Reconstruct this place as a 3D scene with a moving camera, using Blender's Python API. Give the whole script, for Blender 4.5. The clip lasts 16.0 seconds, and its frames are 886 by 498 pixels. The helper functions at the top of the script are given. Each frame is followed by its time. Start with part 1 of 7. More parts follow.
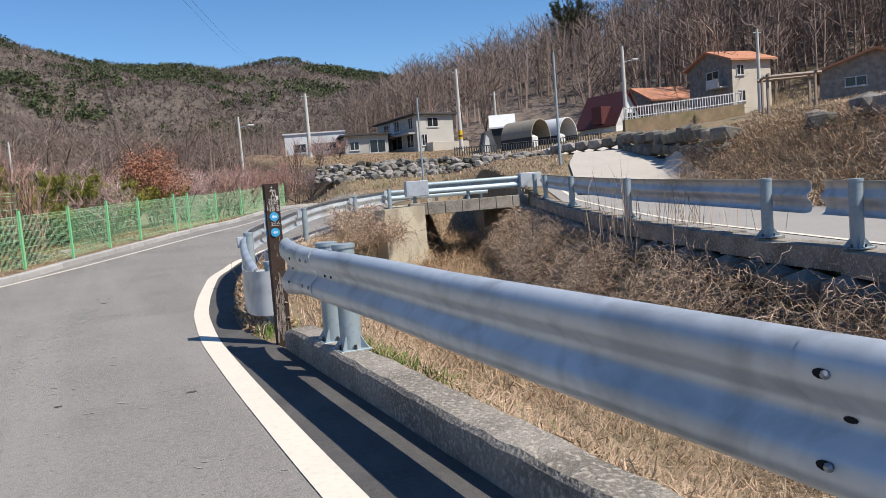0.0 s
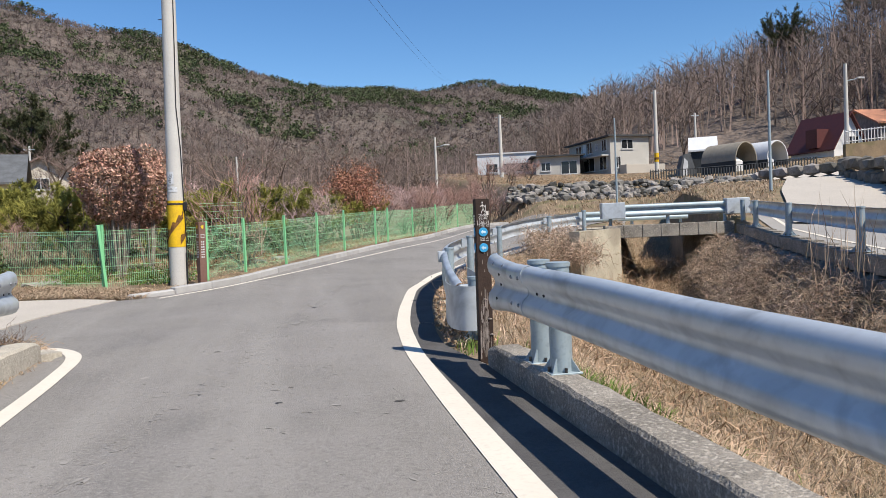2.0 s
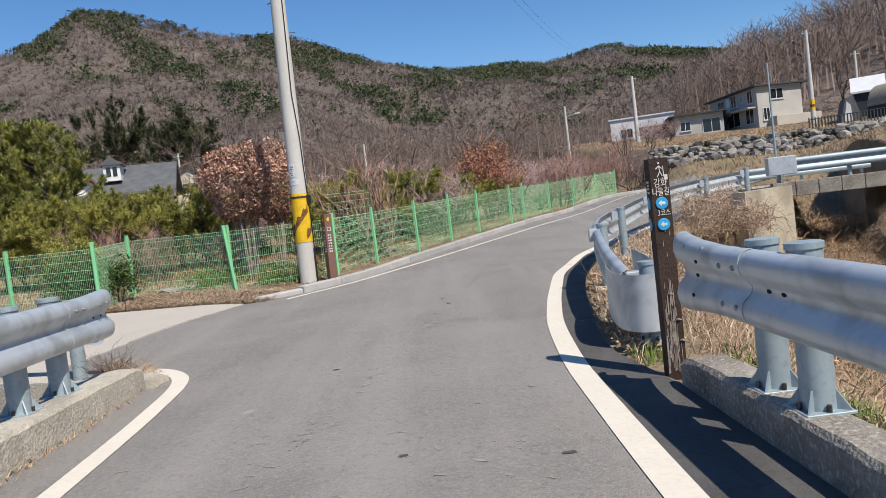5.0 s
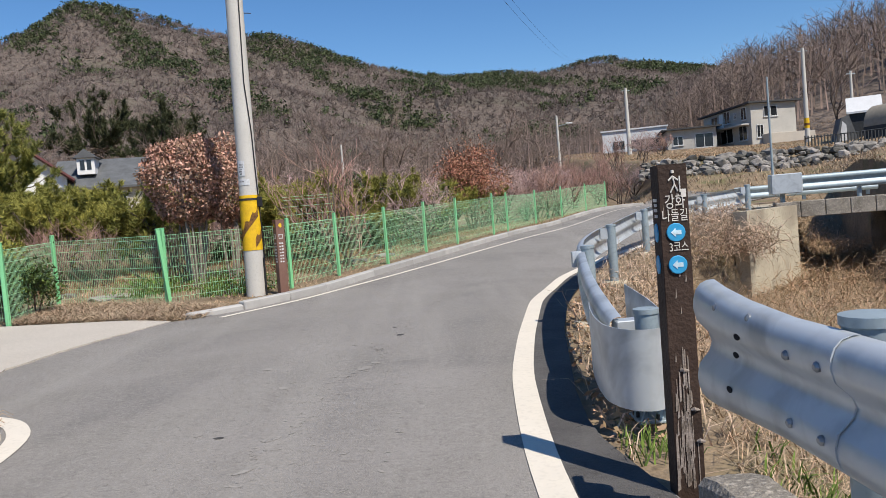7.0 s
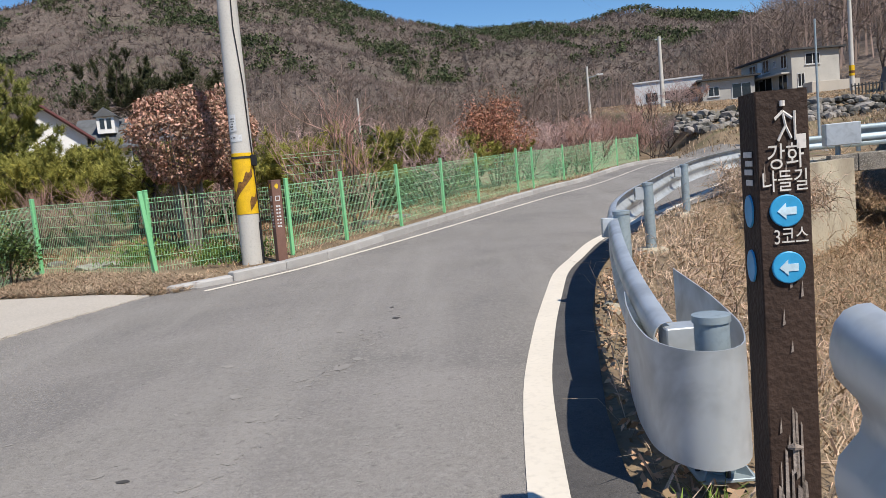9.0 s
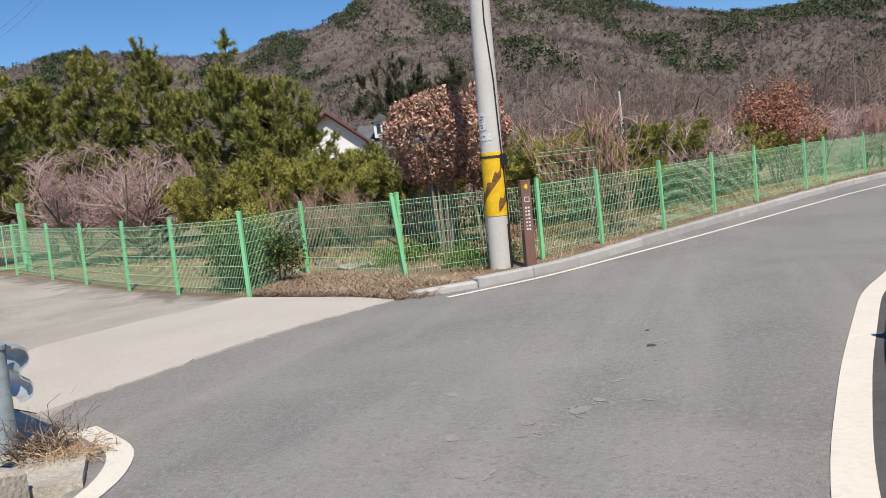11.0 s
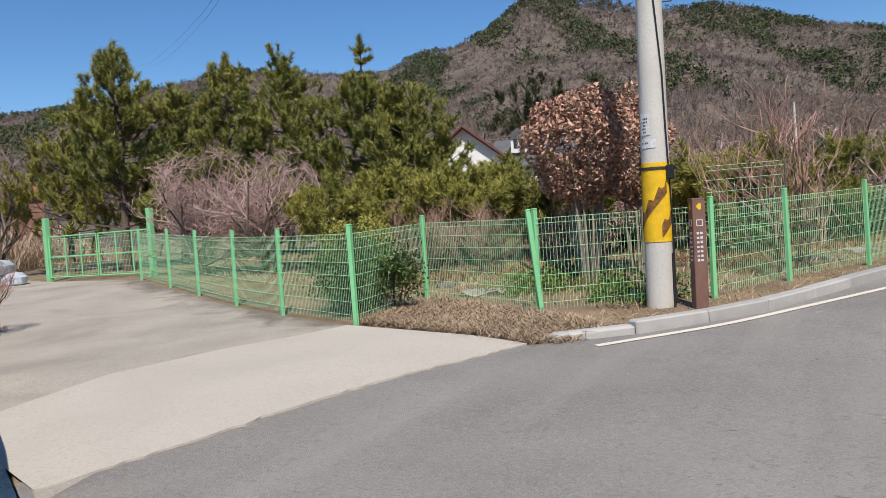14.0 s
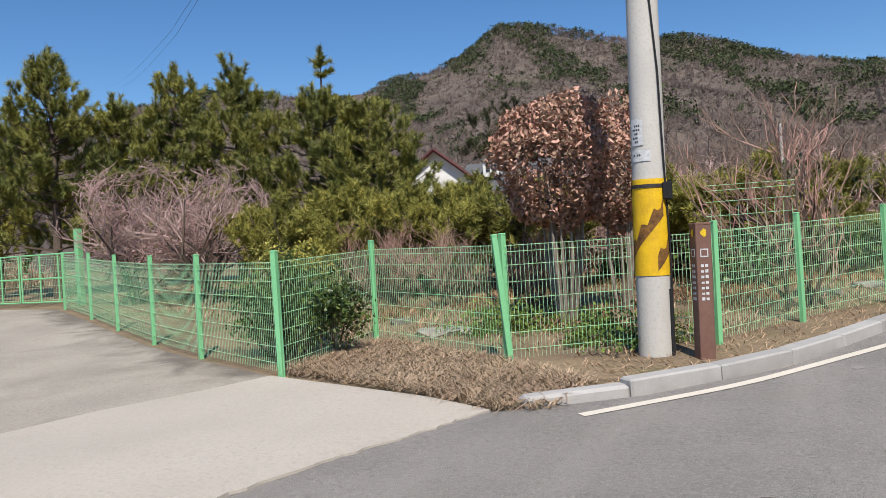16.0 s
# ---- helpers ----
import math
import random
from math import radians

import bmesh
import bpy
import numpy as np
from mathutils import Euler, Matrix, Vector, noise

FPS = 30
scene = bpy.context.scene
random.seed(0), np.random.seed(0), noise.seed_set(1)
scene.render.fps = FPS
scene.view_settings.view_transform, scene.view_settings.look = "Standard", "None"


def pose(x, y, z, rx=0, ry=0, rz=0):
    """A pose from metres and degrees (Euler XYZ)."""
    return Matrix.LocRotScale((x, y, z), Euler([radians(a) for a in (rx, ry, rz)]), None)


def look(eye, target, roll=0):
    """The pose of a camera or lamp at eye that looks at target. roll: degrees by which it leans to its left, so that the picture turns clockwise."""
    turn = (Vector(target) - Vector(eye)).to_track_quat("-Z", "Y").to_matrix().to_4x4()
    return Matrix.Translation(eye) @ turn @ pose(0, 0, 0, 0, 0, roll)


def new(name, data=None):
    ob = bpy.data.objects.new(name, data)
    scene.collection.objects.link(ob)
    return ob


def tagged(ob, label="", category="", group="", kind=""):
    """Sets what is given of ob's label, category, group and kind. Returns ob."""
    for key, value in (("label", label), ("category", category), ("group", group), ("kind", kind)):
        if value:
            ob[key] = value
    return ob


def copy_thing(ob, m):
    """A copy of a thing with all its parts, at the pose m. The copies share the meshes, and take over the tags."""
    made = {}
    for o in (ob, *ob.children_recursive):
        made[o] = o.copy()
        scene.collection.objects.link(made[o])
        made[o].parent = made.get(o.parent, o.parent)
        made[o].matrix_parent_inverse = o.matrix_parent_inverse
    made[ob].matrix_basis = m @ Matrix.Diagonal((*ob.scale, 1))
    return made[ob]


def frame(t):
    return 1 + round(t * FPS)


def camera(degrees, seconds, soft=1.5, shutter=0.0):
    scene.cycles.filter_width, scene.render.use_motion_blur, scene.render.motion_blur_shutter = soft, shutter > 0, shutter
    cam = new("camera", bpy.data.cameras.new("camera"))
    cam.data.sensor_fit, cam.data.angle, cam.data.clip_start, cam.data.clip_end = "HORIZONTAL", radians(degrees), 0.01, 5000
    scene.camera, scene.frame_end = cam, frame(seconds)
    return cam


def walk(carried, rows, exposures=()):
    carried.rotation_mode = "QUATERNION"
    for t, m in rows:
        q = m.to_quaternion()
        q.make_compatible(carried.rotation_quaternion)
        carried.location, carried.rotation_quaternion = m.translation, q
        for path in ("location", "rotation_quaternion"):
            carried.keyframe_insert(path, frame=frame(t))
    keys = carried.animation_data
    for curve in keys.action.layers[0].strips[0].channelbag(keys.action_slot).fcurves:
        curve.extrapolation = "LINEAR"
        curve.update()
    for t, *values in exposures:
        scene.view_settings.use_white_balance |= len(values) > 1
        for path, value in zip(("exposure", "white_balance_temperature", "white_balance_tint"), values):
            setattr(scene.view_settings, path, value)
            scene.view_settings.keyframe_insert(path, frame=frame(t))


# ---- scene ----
cam = camera(61.5, 16.0, soft=0.75)
SCALE = 0.83  # metres to one unit of the plan below
METRES, EYE, TILT, LEAN, TURN = 11.0 * SCALE, 1.45 * SCALE, 0.0, 0.0, -25.3
ROWS = [
    (0.0, 0.0, 0.0, 0.0, -0.36, -4.48, 4.56),
    (0.5, -0.0, 0.0007, 0.002, 2.3, -3.4, 4.5),
    (1.0, -0.0092, 0.007, 0.0007, 5.98, -2.53, 3.77),
    (1.5, -0.0156, 0.0099, 0.0008, 9.35, -2.3, 2.78),
    (2.0, -0.0229, 0.0142, -0.0017, 13.96, -2.0, 2.47),
    (2.5, -0.0233, 0.0267, -0.0016, 19.12, -1.14, 3.67),
    (3.0, -0.0193, 0.056, 0.0018, 23.55, -0.53, 5.1),
    (3.5, -0.031, 0.0753, 0.0022, 25.63, -0.5, 5.69),
    (4.0, -0.0501, 0.095, 0.0023, 26.28, -0.49, 5.68),
    (4.5, -0.0632, 0.1282, 0.0024, 26.07, -1.24, 6.26),
    (5.0, -0.0791, 0.1633, 0.0007, 24.23, -2.91, 6.88),
    (7.5, -0.1224, 0.3788, 0.0055, 23.47, -2.48, 4.7),
    (8.0, -0.1335, 0.4149, 0.0062, 23.32, -3.73, 4.76),
    (10.5, -0.1633, 0.5417, 0.0044, 38.91, -5.75, 6.57),
    (11.0, -0.1875, 0.5583, 0.0079, 45.66, -3.9, 6.02),
    (11.5, -0.2022, 0.5823, 0.0109, 50.92, -2.88, 4.68),
    (12.0, -0.2175, 0.5994, 0.0086, 54.0, -3.48, 3.93),
    (12.5, -0.2433, 0.612, 0.0082, 56.39, -3.44, 3.43),
    (13.0, -0.2738, 0.6345, 0.0076, 57.85, -2.91, 3.58),
    (13.5, -0.3072, 0.6599, 0.0076, 57.55, -2.48, 3.89),
    (14.0, -0.3405, 0.6837, 0.0091, 55.92, -1.7, 3.96),
    (14.5, -0.3715, 0.7187, 0.0126, 54.27, -0.9, 3.92),
    (15.0, -0.4092, 0.7434, 0.0123, 53.33, -0.38, 3.83),
    (15.5, -0.441, 0.7783, 0.0105, 53.72, -0.0, 3.57),
    (16.0, -0.4728, 0.806, 0.0111, 53.85, 0.06, 3.44),
]
walk(cam, [(t, pose(0, 0, EYE, TILT, LEAN, TURN) @ pose(METRES * x, METRES * y, METRES * z, 90 + pitch, roll, yaw)) for t, x, y, z, yaw, pitch, roll in ROWS], [(0.0, 0.27), (3.2, 0.30), (4.2, 0.18), (8.0, 0.14), (11.0, 0.15), (11.8, 0.23), (12.6, 0.16), (14.0, 0.08), (16.0, 0.10)])

# ---- light ----
SUN_DIR = Vector((0.47, -0.66, 1.0)).normalized()
world = bpy.data.worlds.new("sky")
scene.world = world
world.use_nodes = True
wn = world.node_tree.nodes
sky = wn.new("ShaderNodeTexSky")
sky.sky_type = 'NISHITA'
sky.sun_disc = False
sky.sun_elevation = radians(51)
sky.sun_rotation = radians(144.5)
sky.air_density, sky.dust_density, sky.ozone_density, sky.altitude = 1.0, 0.0, 4.0, 300
tone = wn.new("ShaderNodeHueSaturation")
tone.inputs["Saturation"].default_value = 1.2
tone.inputs["Hue"].default_value = 0.503
world.node_tree.links.new(sky.outputs[0], tone.inputs["Color"])
world.node_tree.links.new(tone.outputs[0], wn["Background"].inputs[0])
wn["Background"].inputs[1].default_value = 0.116
sun = new("sun", bpy.data.lights.new("sun", 'SUN'))
sun.data.energy, sun.data.angle, sun.data.color = 5.0, radians(0.55), (1.0, 0.935, 0.835)
sun.matrix_world = look(SUN_DIR * 50, (0, 0, 0))
scene.view_settings.exposure = 0.15

# ---- materials ----
def mat(name, col, rough=0.85, metal=0.0, col2=None, scale=6.0, fine=60.0, amount=0.5, bump=0.15, per=None, per_amount=0.35, spec=0.3, stain=None, stain_scale=0.7, stain_amount=0.5, dist=0.02, grit=0.0, bands=0.0, speck=0.0, edge=None):
    """A surface with two scales of variation, optional stains and a change from piece to piece."""
    m = bpy.data.materials.new(name)
    m.use_nodes = True
    t = m.node_tree
    n, l = t.nodes, t.links
    b = n["Principled BSDF"]
    b.inputs["Roughness"].default_value = rough
    b.inputs["Metallic"].default_value = metal
    b.inputs["Specular IOR Level"].default_value = spec
    geo = n.new("ShaderNodeNewGeometry")
    c2 = col2 or tuple(c * 0.6 for c in col)

    def noise_tex(s, detail, dst=0.0):
        x = n.new("ShaderNodeTexNoise")
        x.inputs["Scale"].default_value = s
        x.inputs["Detail"].default_value = detail
        x.inputs["Distortion"].default_value = dst
        l.new(geo.outputs["Position"], x.inputs["Vector"])
        return x

    def blend(a, c, f):
        x = n.new("ShaderNodeMix")
        x.data_type = 'RGBA'
        for sock, v in ((x.inputs[0], f), (x.inputs[6], a), (x.inputs[7], c)):
            if isinstance(v, bpy.types.NodeSocket):
                l.new(v, sock)
            elif isinstance(v, tuple):
                sock.default_value = (*v[:3], 1)
            else:
                sock.default_value = v
        return x.outputs[2]

    def ramp(sock, lo, hi, k=1.0):
        x = n.new("ShaderNodeMapRange")
        x.inputs[1].default_value, x.inputs[2].default_value, x.inputs[4].default_value = lo, hi, k
        l.new(sock, x.inputs[0])
        return x.outputs[0]

    big, small = noise_tex(scale, 4), noise_tex(fine, 3)
    out = blend(tuple(col), tuple(c2), ramp(big.outputs[0], 0.35, 0.7, amount * 1.6))
    out = blend(out, tuple(c * 0.45 for c in col), ramp(small.outputs[0], 0.5, 0.75, amount * 0.9))
    if stain:
        s = noise_tex(stain_scale, 5, 1.2)
        out = blend(out, tuple(stain), ramp(s.outputs[0], 0.5, 0.68, stain_amount))
    if bands:
        mp = n.new("ShaderNodeMapping")
        mp.inputs["Scale"].default_value = (1.6, 0.10, 1)
        mp.inputs["Rotation"].default_value = (0, 0, radians(10))
        l.new(geo.outputs["Position"], mp.inputs["Vector"])
        bn = noise_tex(1.0, 4)
        l.new(mp.outputs[0], bn.inputs["Vector"])
        out = blend(out, tuple(c * 1.35 for c in col), ramp(bn.outputs[0], 0.48, 0.66, bands))
    if speck:
        out = blend(out, tuple(min(1, c * 1.45) for c in col), ramp(noise_tex(38, 6).outputs[0], 0.52, 0.66, speck))
        out = blend(out, tuple(c * 0.55 for c in col), ramp(noise_tex(27, 6, 0.4).outputs[0], 0.56, 0.72, speck))
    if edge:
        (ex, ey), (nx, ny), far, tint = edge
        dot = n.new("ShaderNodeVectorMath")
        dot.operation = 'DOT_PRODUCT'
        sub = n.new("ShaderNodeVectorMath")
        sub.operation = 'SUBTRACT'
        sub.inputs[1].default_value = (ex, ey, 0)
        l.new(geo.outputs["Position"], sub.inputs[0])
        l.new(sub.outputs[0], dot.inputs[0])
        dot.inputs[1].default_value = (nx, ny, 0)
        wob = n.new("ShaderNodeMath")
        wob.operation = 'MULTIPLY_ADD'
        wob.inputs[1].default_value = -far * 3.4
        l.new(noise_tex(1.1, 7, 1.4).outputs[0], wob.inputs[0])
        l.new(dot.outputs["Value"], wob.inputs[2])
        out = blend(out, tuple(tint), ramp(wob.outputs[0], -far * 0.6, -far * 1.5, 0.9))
    if grit:
        gr = noise_tex(260, 2)
        out = blend(out, tuple(min(1, c * 2.1) for c in col), ramp(gr.outputs[0], 0.56, 0.68, grit))
        out = blend(out, tuple(c * 0.35 for c in col), ramp(noise_tex(190, 2).outputs[0], 0.58, 0.7, grit))
    if per:
        if per == 'island':
            r = geo.outputs["Random Per Island"]
        else:
            r = n.new("ShaderNodeObjectInfo").outputs["Random"]
        hsv = n.new("ShaderNodeHueSaturation")
        l.new(out, hsv.inputs["Color"])
        x = n.new("ShaderNodeMapRange")
        x.inputs[3].default_value, x.inputs[4].default_value = 1 - per_amount, 1 + per_amount
        l.new(r, x.inputs[0])
        l.new(x.outputs[0], hsv.inputs["Value"])
        x2 = n.new("ShaderNodeMapRange")
        x2.inputs[3].default_value, x2.inputs[4].default_value = 0.5 + 0.03 * per_amount, 0.5 - 0.03 * per_amount
        l.new(r, x2.inputs[0])
        l.new(x2.outputs[0], hsv.inputs["Hue"])
        out = hsv.outputs[0]
    l.new(out, b.inputs["Base Color"])
    if bump:
        bp = n.new("ShaderNodeBump")
        bp.inputs["Strength"].default_value = bump
        bp.inputs["Distance"].default_value = dist
        l.new(small.outputs[0], bp.inputs["Height"])
        l.new(bp.outputs[0], b.inputs["Normal"])
    return m


ASPHALT = mat("worn_asphalt", (0.224, 0.208, 0.188), 0.9, col2=(0.275, 0.253, 0.234), scale=0.9, fine=110, amount=0.55, bump=0.7, stain=(0.172, 0.16, 0.15), stain_scale=0.45, stain_amount=0.75, dist=0.012, grit=0.7, bands=0.6, speck=0.55)
CHIP = mat("pale_scuffs", (0.34, 0.315, 0.285), 0.9, fine=50, bump=0.2)
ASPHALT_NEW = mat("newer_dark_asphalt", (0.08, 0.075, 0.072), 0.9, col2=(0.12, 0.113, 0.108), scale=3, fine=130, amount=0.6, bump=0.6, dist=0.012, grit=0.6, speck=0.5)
TAR = mat("dark_tar_patch", (0.10, 0.093, 0.088), 0.8)
LINE = mat("road_paint", (0.70, 0.635, 0.535), 0.75, col2=(0.60, 0.545, 0.46), scale=4, fine=30, amount=0.22, bump=0.1)
CONC_GREY = mat("grey_lane_concrete", (0.33, 0.31, 0.285), 0.9, col2=(0.27, 0.255, 0.235), scale=0.9, fine=40, amount=0.4, bump=0.2)
CONC = mat("pale_concrete", (0.48, 0.432, 0.37), 0.9, col2=(0.42, 0.376, 0.32), scale=1.1, fine=35, amount=0.35, bump=0.2, stain=(0.40, 0.36, 0.31), stain_scale=0.35, stain_amount=0.45, grit=0.25)
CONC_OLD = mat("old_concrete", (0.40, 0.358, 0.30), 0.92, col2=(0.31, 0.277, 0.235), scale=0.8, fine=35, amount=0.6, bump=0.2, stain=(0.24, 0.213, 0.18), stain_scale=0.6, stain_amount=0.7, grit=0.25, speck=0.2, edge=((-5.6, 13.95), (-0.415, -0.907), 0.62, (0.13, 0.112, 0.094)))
CONC_WALL = mat("weathered_concrete", (0.335, 0.30, 0.255), 0.95, col2=(0.175, 0.157, 0.132), scale=2.2, fine=55, amount=0.75, bump=0.55, dist=0.03, grit=0.5, stain=(0.11, 0.098, 0.08), stain_scale=1.6, stain_amount=0.7, speck=0.75)
CONC_PALE = mat("pale_cracked_concrete", (0.50, 0.45, 0.37), 0.95, col2=(0.38, 0.34, 0.28), scale=2.0, fine=45, amount=0.6, bump=0.4, dist=0.03, grit=0.4, stain=(0.20, 0.178, 0.146), stain_scale=1.4, stain_amount=0.55, speck=0.35)
CONC_BRIDGE = mat("bridge_concrete", (0.50, 0.44, 0.33), 0.92, col2=(0.38, 0.33, 0.25), scale=1.2, fine=20, amount=0.5, bump=0.2, stain=(0.2, 0.16, 0.12), stain_scale=0.8, stain_amount=0.6)
KERB = mat("granite_kerb", (0.42, 0.405, 0.385), 0.85, col2=(0.33, 0.315, 0.30), scale=5, fine=120, amount=0.4, bump=0.15, per='object', per_amount=0.12)
STEEL = mat("galvanised_steel", (0.56, 0.59, 0.61), 0.38, 0.34, col2=(0.46, 0.49, 0.505), scale=2.6, fine=9, amount=0.4, bump=0.03, spec=0.5, stain=(0.27, 0.28, 0.285), stain_scale=2.4, stain_amount=0.6, dist=0.01)
STEEL_POST = mat("painted_steel_post", (0.36, 0.43, 0.46), 0.55, 0.35, col2=(0.27, 0.32, 0.35), scale=6, fine=30, amount=0.4, bump=0.03)
BOLT = mat("bolt_steel", (0.07, 0.066, 0.064), 0.55, 0.5, scale=60, bump=0.0)
BOLT_PALE = mat("zinc_bolt", (0.34, 0.35, 0.36), 0.4, 0.6, scale=60, bump=0.0)
HOLE = mat("dark_hole", (0.012, 0.012, 0.014), 0.9, bump=0)
TIMBER = mat("brown_stained_timber", (0.055, 0.033, 0.024), 0.75, col2=(0.03, 0.018, 0.013), scale=7, fine=70, amount=0.5, bump=0.3)
BAREWOOD = mat("weathered_bare_wood", (0.36, 0.30, 0.26), 0.9, col2=(0.2, 0.16, 0.13), scale=14, fine=80, amount=0.6, bump=0.3)
WHITE_INK = mat("white_lettering", (0.75, 0.70, 0.64), 0.8, bump=0)
BLUE_DISC = mat("blue_enamel", (0.04, 0.34, 0.62), 0.4, scale=20, amount=0.2, bump=0, spec=0.5)
ARROW = mat("pale_arrow_paint", (0.62, 0.8, 0.88), 0.5, bump=0)
GREEN = mat("green_powder_coat", (0.22, 0.57, 0.28), 0.45, col2=(0.17, 0.48, 0.22), scale=3, amount=0.3, bump=0, spec=0.5)
GREEN_WIRE = mat("green_wire", (0.33, 0.66, 0.36), 0.5, col2=(0.50, 0.70, 0.44), scale=1.5, amount=0.4, bump=0, spec=0.5)
POLE = mat("pole_concrete", (0.55, 0.53, 0.49), 0.9, col2=(0.46, 0.44, 0.41), scale=2, fine=45, amount=0.3, bump=0.12)
YELLOW = mat("yellow_wrap", (0.80, 0.50, 0.015), 0.6, col2=(0.58, 0.34, 0.02), scale=9, fine=80, amount=0.5, bump=0.15)
BLACKWEAR = mat("dark_worn_stripe", (0.10, 0.05, 0.02), 0.8, col2=(0.25, 0.12, 0.03), scale=14, amount=0.7, bump=0.2)
CABLE = mat("black_cable", (0.02, 0.02, 0.022), 0.6, bump=0)
WIRE = mat("grey_wire", (0.10, 0.11, 0.13), 0.6, bump=0)
PAPER = mat("pale_sticker", (0.62, 0.63, 0.64), 0.7, scale=30, amount=0.3, bump=0)
SIGN_BROWN = mat("brown_sign_paint", (0.20, 0.11, 0.085), 0.6, col2=(0.11, 0.06, 0.045), scale=8, amount=0.3, bump=0.05)
SIGN_YEL = mat("yellow_mark", (0.75, 0.50, 0.03), 0.6, bump=0)
SOIL = mat("dry_soil", (0.21, 0.155, 0.10), 0.95, col2=(0.29, 0.215, 0.135), scale=1.5, fine=18, amount=0.6, bump=0.6, stain=(0.11, 0.125, 0.045), stain_scale=0.5, stain_amount=0.6, dist=0.05)
DRY = mat("dry_grass", (0.45, 0.325, 0.205), 0.9, col2=(0.34, 0.225, 0.135), scale=1.6, fine=7, amount=0.5, bump=0, per='island', per_amount=0.5)
DRY_PALE = mat("bleached_grass", (0.46, 0.35, 0.235), 0.9, col2=(0.31, 0.22, 0.145), scale=1.6, fine=7, amount=0.5, bump=0, per='island', per_amount=0.5)
ROOF_BROWN = mat("brown_tiles", (0.17, 0.12, 0.10), 0.8, col2=(0.12, 0.09, 0.075), scale=2, fine=9, amount=0.4, bump=0.2)
VINE = mat("dead_vines", (0.55, 0.42, 0.30), 0.9, col2=(0.30, 0.21, 0.145), scale=1.2, fine=7, amount=0.5, bump=0, per='island', per_amount=0.55)
UNDER = mat("rusty_undergrowth", (0.33, 0.19, 0.095), 0.9, col2=(0.2, 0.12, 0.065), scale=1.2, fine=7, amount=0.5, bump=0, per='island', per_amount=0.5)
DEADWEED = mat("dark_dead_weeds", (0.15, 0.095, 0.06), 0.9, scale=3, fine=9, amount=0.5, bump=0, per='island', per_amount=0.5)
FRESH = mat("fresh_grass", (0.14, 0.21, 0.04), 0.9, scale=3, fine=9, amount=0.5, bump=0, per='island', per_amount=0.4)
LITTER = mat("fallen_leaves", (0.46, 0.31, 0.19), 0.9, col2=(0.33, 0.2, 0.11), scale=3, fine=9, amount=0.5, bump=0, per='island', per_amount=0.5)
RUSSET = mat("withered_leaves", (0.37, 0.21, 0.145), 0.8, col2=(0.52, 0.35, 0.26), scale=2.5, fine=9, amount=0.6, bump=0, per='island', per_amount=0.6)
RUST_FAR = mat("russet_foliage", (0.42, 0.21, 0.13), 0.85, scale=1.5, fine=5, amount=0.5, bump=0, per='island', per_amount=0.5)
NEEDLE = mat("pine_needles", (0.30, 0.295, 0.07), 0.7, col2=(0.13, 0.155, 0.045), scale=0.9, fine=4, amount=0.6, bump=0, per='island', per_amount=0.5)
NEEDLE_D = mat("dark_pine_needles", (0.075, 0.082, 0.034), 0.75, col2=(0.045, 0.052, 0.024), scale=0.9, fine=4, amount=0.6, bump=0, per='island', per_amount=0.5)
NEEDLE_L = mat("yellowish_pine_needles", (0.31, 0.29, 0.06), 0.7, col2=(0.17, 0.18, 0.045), scale=0.9, fine=4, amount=0.5, bump=0, per='island', per_amount=0.5)
EVERGREEN = mat("glossy_evergreen_leaf", (0.07, 0.11, 0.02), 0.45, col2=(0.035, 0.06, 0.012), scale=2, fine=8, amount=0.5, bump=0, per='island', per_amount=0.6, spec=0.5)
BARK = mat("grey_brown_bark", (0.15, 0.115, 0.09), 0.95, col2=(0.09, 0.068, 0.053), scale=9, fine=40, amount=0.6, bump=0.3)
BARK_PALE = mat("pale_bark", (0.30, 0.255, 0.215), 0.95, col2=(0.18, 0.15, 0.125), scale=9, fine=40, amount=0.6, bump=0.3)
TWIG_PINK = mat("pinkish_twigs", (0.44, 0.30, 0.275), 0.9, col2=(0.46, 0.35, 0.305), scale=1.3, fine=5, amount=0.6, bump=0, per='island', per_amount=0.4)
BUD = mat("pink_buds", (0.46, 0.29, 0.30), 0.8, scale=2, amount=0.4, bump=0, per='island', per_amount=0.4)
TWIG_RED = mat("reddish_twigs", (0.36, 0.21, 0.17), 0.9, col2=(0.40, 0.28, 0.22), scale=1.3, fine=5, amount=0.5, bump=0, per='island', per_amount=0.4)
WOODS = mat("bare_woodland", (0.245, 0.186, 0.155), 0.95, col2=(0.15, 0.114, 0.095), scale=0.05, fine=0.6, amount=0.6, bump=0, per='island', per_amount=0.45)
WOODS_FAR = mat("far_bare_woodland", (0.215, 0.167, 0.145), 0.95, col2=(0.145, 0.114, 0.10), scale=0.02, fine=0.15, amount=0.6, bump=0, per='island', per_amount=0.35)
FOREST_GREEN = mat("far_pine_woods", (0.06, 0.08, 0.035), 0.95, col2=(0.095, 0.11, 0.05), scale=0.03, fine=0.4, amount=0.6, bump=0, per='island', per_amount=0.5)
HILL = mat("leaf_littered_hillside", (0.175, 0.137, 0.113), 0.95, col2=(0.12, 0.096, 0.08), scale=0.05, fine=0.34, amount=0.9, bump=1.0, dist=2.6, stain=(0.10, 0.095, 0.06), stain_scale=0.012, stain_amount=0.5)
